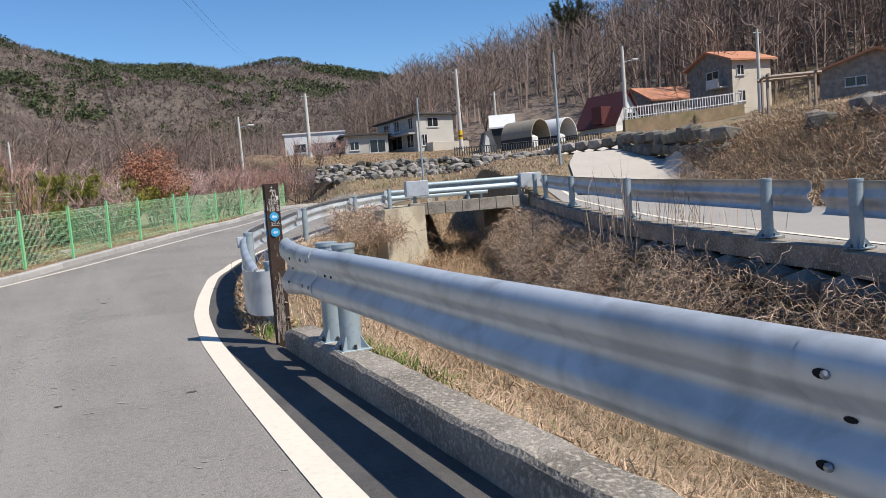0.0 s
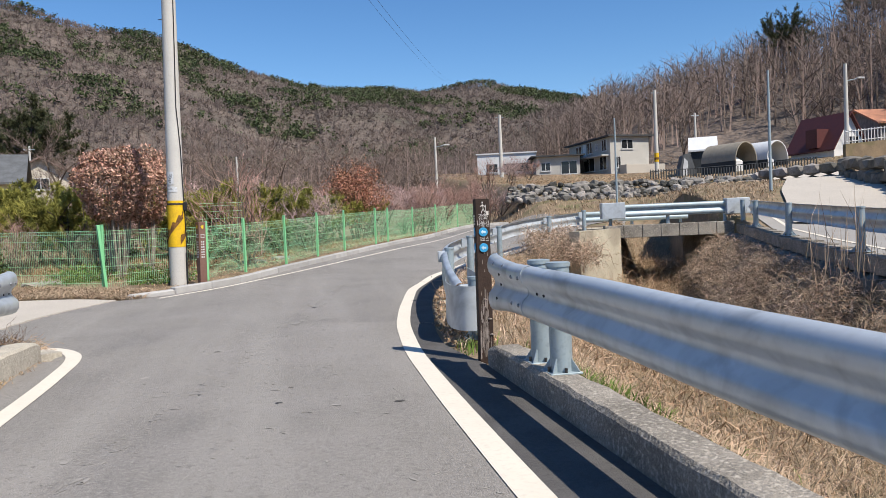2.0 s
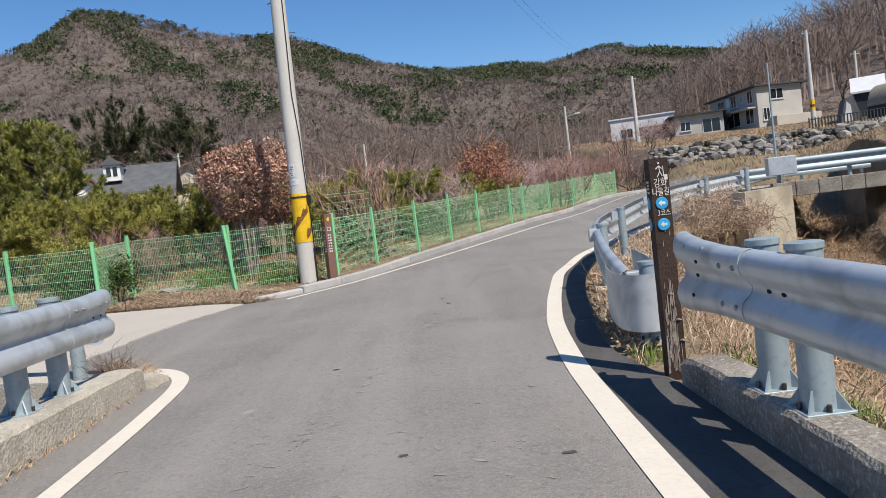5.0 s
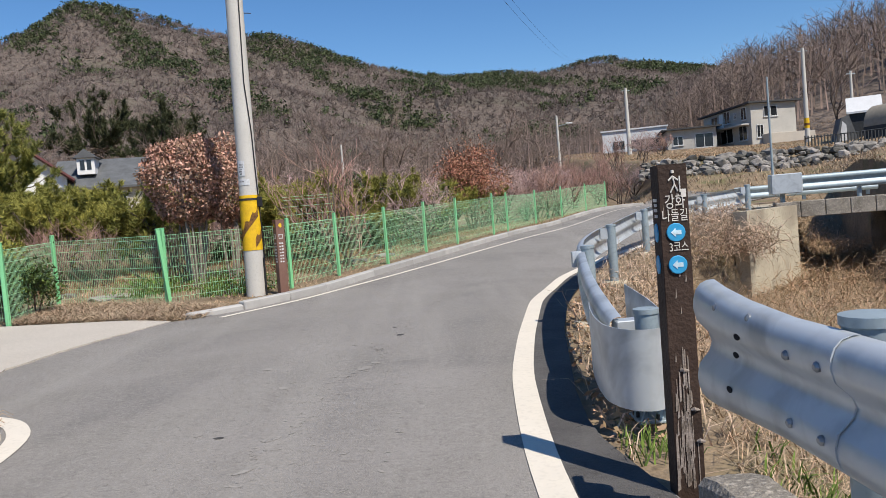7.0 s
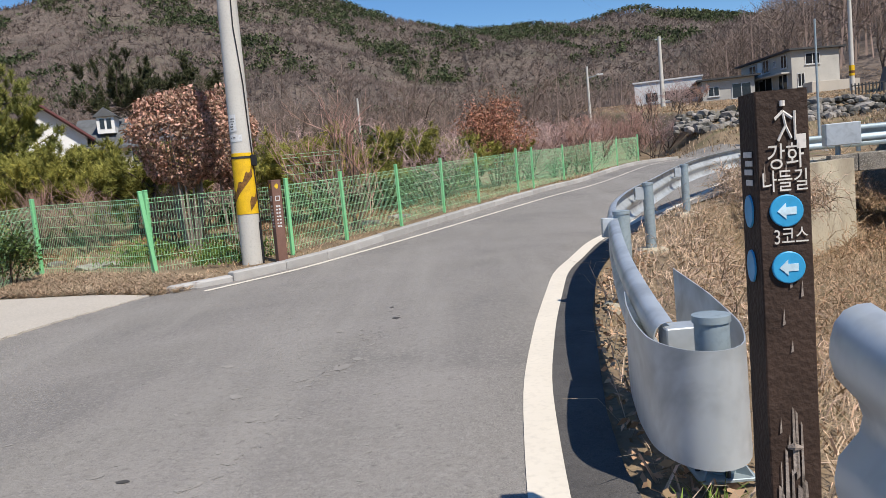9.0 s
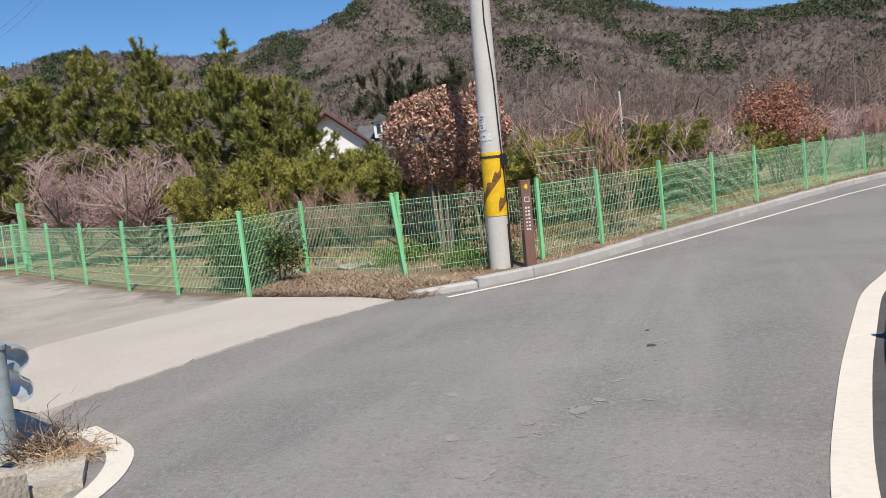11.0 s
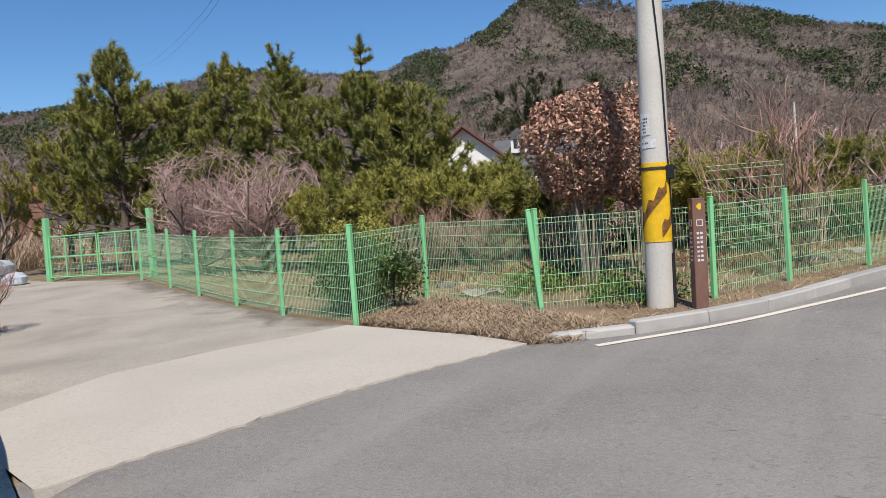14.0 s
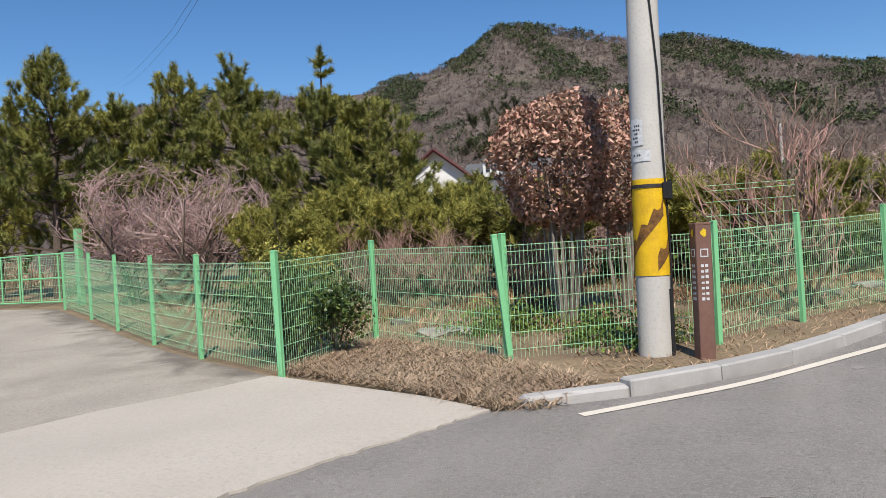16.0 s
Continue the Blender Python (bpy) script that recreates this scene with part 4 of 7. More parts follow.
for z in (1.345, 1.185):
    rim = [(0.064 * math.cos(a), 0.0455 * math.sin(a)) for a in np.linspace(0, 2 * math.pi, 29)[:-1]]
    plate = Shape()
    plate.v = [(x * q, y, z + h * q) for y, q in ((-0.104, 1.0), (-0.112, 1.0), (-0.115, 0.94)) for x, h in rim]
    plate.f = [tuple(range(56, 84)), tuple(range(27, -1, -1))] + [(28 * r + k, 28 * r + (k + 1) % 28, 28 * r + 28 + (k + 1) % 28, 28 * r + 28 + k) for r in range(2) for k in range(28)]
    disc = part("arrow_disc", plate, BLUE_DISC, post, "round blue enamel disc with a pale arrow")
    part("arrow", Shape().add([(x * 1.03, y, z + h * 0.74) for y in (-0.1185, -0.115) for x, h in ((-0.036, 0), (-0.004, 0.03), (-0.004, 0.014), (0.034, 0.014), (0.034, -0.014), (-0.004, -0.014), (-0.004, -0.03))], [(0, 1, 2, 3, 4, 5, 6), tuple(range(13, 6, -1))] + [(k, 7 + k, 7 + (k + 1) % 7, (k + 1) % 7) for k in range(7)]), ARROW, disc)
    part("arrow_disc", Shape().tube([(-0.104, 0.0, z), (-0.111, 0.0, z)], [0.048, 0.046], 24), BLUE_DISC, post)

# ---- utility pole ----
PX, PY = -2.91, 18.87
pole = thing("utility_pole", "pale concrete utility pole with a worn yellow and black wrap", "utility pole", Matrix.Translation((PX, PY, gz(PX, PY))) @ Matrix.Rotation(radians(1.0), 4, 'Y'))
part("shaft", Shape().tube([(0, 0, -0.3), (0, 0, 3), (0, 0, 7), (0, 0, 14)], [0.2, 0.183, 0.158, 0.115], 28), POLE, pole, smooth=True)
wrapm = part("wrap", Shape().tube([(0, 0, 0.91), (0, 0, 1.5), (0, 0, 2.0)], [0.2025, 0.1995, 0.197], 28), YELLOW, pole, "yellow hazard wrap with worn dark stripes", smooth=True)
for k in range(3):
    st = Shape()
    n = 14
    for i in range(n + 1):
        a = math.radians(-60 + 150 * i / n + k * 118)
        z = 0.96 + 0.62 * i / n + (k % 2) * 0.33
        w = 0.10 + 0.03 * math.sin(i * 1.7 + k)
        r = 0.2045
        st.v += [(r * math.cos(a), r * math.sin(a), min(z, 1.98)), (r * math.cos(a), r * math.sin(a), min(z + w * 1.7, 1.99))]
    st.f = [(2 * i, 2 * i + 2, 2 * i + 3, 2 * i + 1) for i in range(n)]
    part("dark_stripe", st, BLACKWEAR, wrapm)
band = Shape().tube([(0, 0, 1.9), (0, 0, 1.94)], 0.206, 28)
part("band", band, BOLT, pole)
part("clip_box", Shape().box(0.17, -0.13, 1.76, 0.26, -0.02, 1.96, bevel=0.012), CABLE, pole, "small black plastic box")
cb = [(0.205 * math.cos(a) * k, 0.205 * math.sin(a) * k, z) for (a, z, k) in ((-0.5, 12, 0.68), (-0.6, 9, 0.78), (-0.8, 7, 0.85), (-0.9, 5.5, 0.9), (-1.0, 4.2, 0.95), (-0.6, 3.2, 0.99), (-0.5, 2.5, 1.01), (-0.35, 1.8, 1.04), (-0.2, 1.2, 1.06), (-0.2, 0.05, 1.08))]
part("cable", Shape().tube(cb, 0.011, 6), CABLE, pole)
part("cable_guard", Shape().tube([(0.205, -0.05, 0.0), (0.205, -0.05, 0.75)], 0.022, 8), CABLE, pole)
stk = Shape()
for a0, z0, h, w in ((-2.0, 2.38, 0.3, 0.16), (-2.0, 2.2, 0.13, 0.16), (-1.5, 2.2, 0.12, 0.12)):
    r = 0.1945
    m = 6
    base = len(stk.v)
    for i in range(m + 1):
        a = a0 + (i / m - 0.5) * w / r
        stk.v += [(r * math.cos(a), r * math.sin(a), z0), (r * math.cos(a), r * math.sin(a), z0 + h)]
    stk.f += [(base + 2 * i, base + 2 * i + 2, base + 2 * i + 3, base + 2 * i + 1) for i in range(m)]
part("sticker", stk, PAPER, pole, "faded pale stickers")
ink = Shape()
for row in range(6):
    for c in range(5):
        if rnd.random() < 0.7:
            a = -2.0 + (c - 2) * 0.13
            r = 0.1962
            z = 2.41 + row * 0.045 if row < 5 else 2.26
            ink.add([(r * math.cos(a), r * math.sin(a), z), (r * math.cos(a + 0.09), r * math.sin(a + 0.09), z), (r * math.cos(a + 0.09), r * math.sin(a + 0.09), z + 0.022), (r * math.cos(a), r * math.sin(a), z + 0.022)], [(0, 1, 2, 3)])
part("sticker_print", ink, HUT_DARK, pole)
for z, a in ((4.2, 0.3), (4.9, 2.6), (5.6, 0.3), (3.45, 2.9), (6.3, 2.6), (7.0, 0.3)):
    part("step_bolt", Shape().tube([(0.1 * math.cos(a), 0.1 * math.sin(a), z), (0.31 * math.cos(a), 0.31 * math.sin(a), z)], 0.009, 6), BOLT, pole)
part("crossarm", Shape().box(-0.9, -0.05, 13.3, 0.9, 0.05, 13.42, bevel=0.008), BOLT, pole)

# ---- brown guide post ----
gp = thing("guide_post", "slim brown painted guide post with small yellow marks", "sign", Matrix.Translation((-2.345, 18.7, gz(-2.345, 18.7) - 0.02)) @ Matrix.Rotation(radians(32), 4, 'Z') @ Matrix.Rotation(radians(0.9), 4, 'Y') @ Matrix.Diagonal((0.86, 0.86, 1.09, 1)))
part("shaft", Shape().box(-0.1, -0.1, 0, 0.1, 0.1, 1.36, bevel=0.008), SIGN_BROWN, gp)
part("cap", Shape().box(-0.104, -0.104, 1.345, 0.104, 0.104, 1.372, bevel=0.006), SIGN_BROWN, gp)
for rot in (0, 1):
    mm = Matrix.Rotation(-rot * math.pi / 2, 4, 'Z')
    dia = Shape().add([mm @ Vector((x, -0.1035, 1.27 + z)) for x, z in ((-0.05, 0), (0, -0.045), (0.035, -0.03), (0.035, 0.03), (0, 0.045))], [(0, 1, 2, 3, 4)])
    part("yellow_mark", dia, SIGN_YEL, gp)
    tx = Shape()
    for x0, z0, w, h in [(-0.05, 1.10, 0.1, 0.012), (-0.05, 1.03, 0.1, 0.012), (-0.05, 1.03, 0.012, 0.08), (0.04, 1.03, 0.012, 0.08)]:
        tx.box(x0, -0.1035, z0, x0 + w, -0.1008, z0 + h, mm)
    for r in range(7):
        for c in range(2):
            tx.box(-0.05 + c * 0.055, -0.1035, 0.60 + r * 0.055, -0.012 + c * 0.055, -0.1008, 0.60 + r * 0.055 + rnd.uniform(0.02, 0.035), mm)
    part("small_print", tx, PAPER, gp)["kind"] = "stuff"

# ---- green fence ----
def fence_panel_shape(a, b, za, zb, h=1.28, pitch=0.05):
    """Welded wire panel with folded rows, from post to post."""
    a, b = Vector((*a, za)), Vector((*b, zb))
    d = b - a
    n = max(2, int(d.length / pitch))
    u = Vector((d.x, d.y, 0)).normalized()
    s = Shape()
    r = 0.0027
    off = Vector((-u.y, u.x, 0))
    for i in range(n + 1):
        p = a + d * ((i + 0.5) / (n + 1)) + Vector((0, 0, 0.06))
        s.tube([p, p + Vector((0, 0, h))], r, 3, False)
    for z in (0.10, 0.29, 0.48, 0.67, 0.86, 1.05, 1.2, 1.27):
        o = off * 0.012
        s.tube([a + Vector((0, 0, 0.06 + z)) + o, b + Vector((0, 0, 0.06 + z)) + o], 0.0036, 4, False)
    return s


def fence_run(posts, label, h=1.45, lean=None):
    f = thing("fence", label, "fence")
    for k, (x, y) in enumerate(posts):
        z = gz(x, y)
        p = part("post", Shape().box(-0.032, -0.032, -0.15, 0.032, 0.032, h, bevel=0.004), GREEN, f)
        d = Vector((posts[min(k + 1, len(posts) - 1)][0] - posts[max(k - 1, 0)][0], posts[min(k + 1, len(posts) - 1)][1] - posts[max(k - 1, 0)][1]))
        le = (lean or {}).get(k, rnd.uniform(-1, 1))
        p.matrix_basis = Matrix.Translation((x, y, z)) @ Matrix.Rotation(math.atan2(d.y, d.x), 4, 'Z') @ Matrix.Rotation(radians(le), 4, 'Y')
        part("post_cap", Shape().box(-0.036, -0.036, h - 0.005, 0.036, 0.036, h + 0.02, bevel=0.008), GREEN, p)
    for a, b in zip(posts[:-1], posts[1:]):
        part("wire_panel", fence_panel_shape(a, b, gz(*a), gz(*b)), GREEN_WIRE, f)["kind"] = "stuff"
    return f


ROADSIDE = [(-4.3, 17.9), (-2.32, 19.55), (-1.5, 21.25), (-0.43, 23.05), (0.59, 25.5), (1.62, 27.5), (3.08, 30.4), (3.78, 32.0), (5.5, 36.0), (7.15, 38.6), (9.3, 43.0), (11.2, 46.2)]
fence_run(ROADSIDE, "bright green welded wire fence on square posts beside the lane", lean={0: -4.5})
fence_run([(-6.72, 16.85), (-7.0, 19.25), (-4.3, 17.9)][:2], "short bright green wire fence stepping back from the drive corner")
fence_run([(-7.0, 19.25), (-4.36, 17.95)], "bright green wire fence panel across the garden corner")
fence_run([(-6.72, 16.85), (-8.95, 17.75), (-11.0, 18.68), (-13.3, 19.78), (-15.6, 20.9), (-18.4, 22.2)], "bright green welded wire fence along the concrete drive")
gate = thing("gate", "closed green tubular steel gate with wire mesh", "gate")
ga, gb = (-19.0, 23.1), (-23.3, 22.5)
for x, y in (ga, gb):
    part("gate_post", Shape().box(x - 0.08, y - 0.08, gz(x, y) - 0.1, x + 0.08, y + 0.08, gz(x, y) + 2.05, bevel=0.01), GREEN, gate)
zg0 = (gz(*ga) + gz(*gb)) / 2 + 0.08
for u0, u1 in ((0.02, 0.49), (0.51, 0.98)):
    leaf = Shape()
    A = [ga[k] + (gb[k] - ga[k]) * u0 for k in (0, 1)]
    B = [ga[k] + (gb[k] - ga[k]) * u1 for k in (0, 1)]
    for z in (0.05, 0.7, 1.35):
        leaf.tube([(A[0], A[1], zg0 + z), (B[0], B[1], zg0 + z)], 0.022, 8)
    for w in (0, 0.33, 0.66, 1):
        x, y = A[0] + (B[0] - A[0]) * w, A[1] + (B[1] - A[1]) * w
        leaf.tube([(x, y, zg0 + 0.05), (x, y, zg0 + 1.35)], 0.022, 8)
    lf = part("gate_leaf", leaf, GREEN, gate)
    part("wire_mesh", fence_panel_shape(A, B, zg0 - 0.05, zg0 - 0.05, 1.28, 0.06), GREEN_WIRE, lf)
lat = thing("lattice_panel", "spare green wire panel propped behind the fence", "fence panel")
part("wire_mesh", fence_panel_shape((-2.55, 20.65), (-1.5, 21.4), gz(-2.5, 20.7) + 0.58, gz(-1.5, 21.4) + 0.58, 1.0, 0.13), GREEN_WIRE, lat)["kind"] = "stuff"
part("stake", Shape().tube([(-1.5, 21.45, gz(-1.5, 21.45) - 0.1), (-1.5, 21.45, gz(-1.5, 21.45) + 1.9)], 0.02, 6), BARK, lat)

# ---- houses ----
def window(parent, x, y, z, w, h, face):
    """A window in a wall: frame, pane and sill. face 0 looks to -y, face 1 to -x."""
    m = Matrix.Translation((x, y, z)) @ Matrix.Rotation(-math.pi / 2 * face, 4, 'Z')
    fr = Shape()
    t = 0.06
    for b in ((0, 0, w, t), (0, h - t, w, h), (0, t, t, h - t), (w - t, t, w, h - t), (w / 2 - t / 2, t, w / 2 + t / 2, h - t)):
        fr.box(b[0], -0.05, b[1], b[2], 0.03, b[3], m)
    o = part("window", fr, PVC, parent)
    part("pane", Shape().box(t, -0.02, t, w - t, 0.0, h - t, m), GLASS_DARK, o)
    part("sill", Shape().box(-0.05, -0.1, -0.06, w + 0.05, 0.02, 0.0, m), PVC, o)


def house(name, label, base, turn, w, d, h, roof_h, wall_m, roof_m, windows=(), ridge='x', over=0.5, side_m=None, mono=False, foot=3.0, trim=None):
    ob = thing(name, label, "house", Matrix.Translation(base) @ Matrix.Rotation(radians(turn), 4, 'Z'))
    s = Shape().box(0, 0, -foot, w, d, h)
    part("wall", s, wall_m, ob)
    if side_m:
        part("cladding", Shape().box(-0.03, 0.0, -foot, 0.0, d, h + (0 if ridge == 'x' else 0)), side_m, ob, "stone clad side wall")
    t = 0.14
    if mono:
        ro = Shape().add([(-over, -over, h), (w + over, -over, h), (w + over, d + over, h + roof_h), (-over, d + over, h + roof_h), (-over, -over, h + t), (w + over, -over, h + t), (w + over, d + over, h + roof_h + t), (-over, d + over, h + roof_h + t)], [(3, 2, 1, 0), (4, 5, 6, 7), (0, 1, 5, 4), (1, 2, 6, 5), (2, 3, 7, 6), (3, 0, 4, 7)])
        part("roof", ro, roof_m, ob)
        part("gable", Shape().add([(0, 0, h), (0, d, h), (0, d, h + roof_h), (w, 0, h), (w, d, h), (w, d, h + roof_h)], [(0, 2, 1), (3, 4, 5), (1, 2, 5, 4)]), wall_m, ob)
    else:
        if ridge == 'x':
            a = [(-over, -over), (w + over, -over), (w + over, d + over), (-over, d + over)]
            r0, r1 = (-over, d / 2), (w + over, d / 2)
            k = roof_h * over / (d / 2)
            slopes = [(a[0], a[1], r1, r0), (a[2], a[3], r0, r1)]
            gab = [[(0, 0, h), (0, d, h), (0, d / 2, h + roof_h)], [(w, 0, h), (w, d, h), (w, d / 2, h + roof_h)]]
        else:
            k = roof_h * over / (w / 2)
            r0, r1 = (w / 2, -over), (w / 2, d + over)
            slopes = [((-over, -over), r0, r1, (-over, d + over)), ((w + over, d + over), r1, r0, (w + over, -over))]
            gab = [[(0, 0, h), (w, 0, h), (w / 2, 0, h + roof_h)], [(0, d, h), (w, d, h), (w / 2, d, h + roof_h)]]
        for sl in slopes:
            vs = []
            for dz in (0.0, t):
                for p in sl:
                    top = p in (r0, r1)
                    vs.append((p[0], p[1], (h + roof_h if top else h - k) + dz))
            part("roof", Shape().add(vs, [(3, 2, 1, 0), (4, 5, 6, 7), (0, 1, 5, 4), (1, 2, 6, 5), (2, 3, 7, 6), (3, 0, 4, 7)]), roof_m, ob)
        for k2, g in enumerate(gab):
            part("gable", Shape().add(g, [(0, 1, 2)]), side_m or wall_m if ridge == 'x' and k2 == 0 else wall_m, ob)
        if trim and ridge == 'y':
            tr = Shape()
            for x0 in (-over, w + over):
                tr.tube([(x0, -over - 0.02, h - k + 0.02), (w / 2, -over - 0.02, h + roof_h + 0.05)], 0.12, 4)
            part("verge_board", tr, trim, ob, "coloured verge board")
    for f, u, z, ww, hh in windows:
        if f == 0:
            window(ob, u, -0.01, z, ww, hh, 0)
        else:
            window(ob, -0.04, u + ww, z, ww, hh, 1)
    return ob


ch = house("house", "unfinished grey blockwork house with a thin sloping dark roof", (31.8, 71.3, 6.2), 8, 4.6, 8.4, 3.3, -0.25, BLOCKWORK, ROOF_DARK, [(0, 1.3, 2.0, 1.4, 1.0), (0, 0.5, 0.1, 0.7, 1.2), (1, 0.6, 1.9, 0.9, 1.2), (1, 3.4, 1.9, 1.0, 1.2), (1, 5.6, 1.8, 1.2, 1.1), (1, 2.3, 2.2, 0.4, 0.6), (1, 0.6, 0.0, 1.4, 1.4), (1, 3.0, 0.0, 2.2, 1.5)], over=0.45, mono=True)
part("lean_to", Shape().box(1.0, -1.3, -3.0, 5.6, -0.02, 0.35, bevel=0.02), CONC, ch, "low tan rendered lean-to wall")
part("white_panel", Shape().box(-0.09, 4.6, 1.2, -0.045, 5.3, 3.0), WHITEWASH, ch, "white boarded panel")
part("balcony_slab", Shape().box(-0.9, 0.2, 1.35, -0.02, 7.4, 1.5, bevel=0.02), BLOCKWORK, ch, "bare concrete balcony slab")
ch2 = house("house", "low unfinished blockwork annex with a dark flat roof", (25.2, 75.3, 6.0), -14, 4.6, 5.0, 1.9, 0.15, BLOCKWORK, ROOF_DARK, [(0, 0.5, 0.4, 1.0, 0.9), (0, 2.6, 0.0, 1.7, 1.4)], over=0.5, mono=True)
house("house", "long low white sheet-metal building with dark openings", (20.6, 82.2, 6.6), -17, 6.6, 5, 2.3, 0.1, SHEET_WHITE, SHEET_WHITE, [(0, 1.0, 0.25, 1.3, 1.0), (0, 2.6, 0.25, 3.6, 1.0)], over=0.15, mono=True)
hut = house("hut", "small dark hut under a pale sloping metal roof", (32.3, 56.6, 5.2), -30, 1.9, 2.6, 1.35, 1.0, HUT_DARK, SHEET_WHITE, [(0, 1.0, 0.1, 0.6, 1.0)], ridge='x', over=0.2)
tent = thing("tent", "small grey frame tent beside the dark hut", "tent", Matrix.Translation((30.9, 56.2, 4.4)) @ Matrix.Rotation(radians(-20), 4, 'Z'))
part("canvas", Shape().add([(0, 0, 0), (1.5, 0, 0), (0.95, 0, 1.9), (0.45, 0, 1.75), (0, 2.2, 0), (1.5, 2.2, 0), (0.95, 2.2, 1.9), (0.45, 2.2, 1.75)], [(0, 1, 2, 3), (4, 7, 6, 5), (1, 5, 6, 2), (3, 2, 6, 7), (0, 3, 7, 4)]), ROOF_GREY, tent)
part("flap", Shape().add([(0.25, -0.03, 0.05), (0.8, -0.03, 0.05), (0.75, -0.03, 1.2), (0.5, -0.03, 1.5), (0.25, -0.0, 0.05), (0.8, -0.0, 0.05), (0.75, -0.0, 1.2), (0.5, -0.0, 1.5)], [(0, 1, 2, 3), (7, 6, 5, 4), (0, 4, 5, 1), (1, 5, 6, 2), (2, 6, 7, 3), (3, 7, 4, 0)]), SHEET_WHITE, tent, "pale folded door flap")
for k, (x, y, m, label) in enumerate(((34.1, 51.7, CANVAS, "beige arched tunnel shelter open at the front"), (36.6, 51.4, SHEET_WHITE, "pale sheeted tunnel shelter beside the fence"))):
    tun = thing("tunnel_shelter", label, "shelter", Matrix.Translation((x, y, 4.6)) @ Matrix.Rotation(radians(16), 4, 'Z'))
    sh = Shape()
    n = 12
    for yy in (0, 3.4):
        for r in (1.2, 1.13):
            for i in range(n + 1):
                a = math.pi * i / n
                sh.v.append((r * math.cos(a), yy, r * math.sin(a) * 1.25 + 0.6))
    N = n + 1
    for i in range(n):
        sh.f += [(i, i + 1, 2 * N + i + 1, 2 * N + i), (N + i + 1, N + i, 3 * N + i, 3 * N + i + 1), (i + 1, i, N + i, N + i + 1), (2 * N + i, 2 * N + i + 1, 3 * N + i + 1, 3 * N + i)]
    part("cover", sh, m, tun, smooth=True)
    part("base_frame", Shape().box(-1.21, 0, -1.5, -1.11, 3.4, 0.62).box(1.11, 0, -1.5, 1.21, 3.4, 0.62), HUT_DARK, tun)
    part("pale_load", Shape().box(-0.8, 0.7, -1.4, 0.7, 2.6, 0.95, bevel=0.3), SHEET_WHITE, tun)
red = house("house", "white cottage under a steep dark red roof", (42.2, 52.2, 5.5), 6, 3.0, 4.6, 0.9, 2.4, WHITEWASH, ROOF_RED, [(0, 1.4, 0.7, 1.1, 0.8)], ridge='y', over=0.35)
part("dormer", Shape().box(-0.5, 1.2, 0.7, 1.0, 2.4, 2.2), ROOF_RED, red, "dark red roof dormer")
part("porch_roof", Shape().box(1.2, -2.0, 0.65, 4.8, -0.05, 0.8).box(1.3, -1.9, -2.0, 1.4, -1.8, 0.65).box(4.6, -1.9, -2.0, 4.7, -1.8, 0.65), ROOF_GREY, red)
h1 = house("house", "two-storey cream house with stone-clad side and terracotta roof", (48.4, 44.9, 7.3), -8, 3.8, 5.6, 2.9, 1.0, STUCCO, ROOF_TERRA, [(0, 0.4, 1.6, 0.75, 0.85), (0, 0.5, -0.5, 0.7, 0.9), (1, 1.6, 0.9, 1.6, 1.4)], ridge='x', over=0.4, side_m=STONE_CLAD)
part("balcony", Shape().box(-0.9, 0.6, 0.75, -0.03, 2.2, 0.85).box(-0.9, 0.6, 0.85, -0.86, 2.2, 1.5), PVC, h1, "white balcony")
house("house", "low stone house with a terracotta tiled roof", (46.8, 52.6, 6.6), -10, 4.5, 6, 1.5, 1.3, STONE_CLAD, ROOF_TERRA, [(0, 1.6, 0.3, 0.9, 0.8)], ridge='x', over=0.4)
house("house", "brown rendered house with a pale tiled roof", (48.8, 37.3, 6.3), -55, 7.0, 8, 1.5, 1.1, STONE_CLAD, ROOF_TERRA, [(0, 1.6, 0.2, 1.4, 0.7)], ridge='y', over=0.5)
wf = thing("picket_fence", "white picket fence in front of the hillside houses", "fence")
for i in range(46):
    u = i / 45
    x, y = 38.5 + 9 * u, 46.5 - 3.2 * u
    part("picket", Shape().box(x - 0.03, y - 0.02, 5.75 + 0.62 * u, x + 0.03, y + 0.02, 6.75 + 0.62 * u, bevel=0.005), PVC, wf)
part("rail", Shape().tube([(38.5, 46.5, 6.65), (47.5, 43.3, 7.27)], 0.04, 4).tube([(38.5, 46.5, 5.95), (47.5, 43.3, 6.57)], 0.04, 4), PVC, wf)
part("plinth", Shape().add([(38.4, 46.4, 3.0), (47.6, 43.1, 3.4), (47.6, 43.4, 3.4), (38.4, 46.7, 3.0), (38.4, 46.4, 5.78), (47.6, 43.1, 6.4), (47.6, 43.4, 6.4), (38.4, 46.7, 5.78)], [(3, 2, 1, 0), (4, 5, 6, 7), (0, 1, 5, 4), (1, 2, 6, 5), (2, 3, 7, 6), (3, 0, 4, 7)]), SOIL, wf, "dry earth bank under the pickets")
perg = thing("pergola", "grey weathered timber pergola on the bank", "pergola")
for x, y in ((41.5, 35.6), (43.8, 33.8), (42.6, 37.0), (45, 35.2)):
    part("post", Shape().tube([(x, y, gz(x, y) - 0.2), (x, y, 7.2)], 0.1, 6), BAREWOOD, perg)
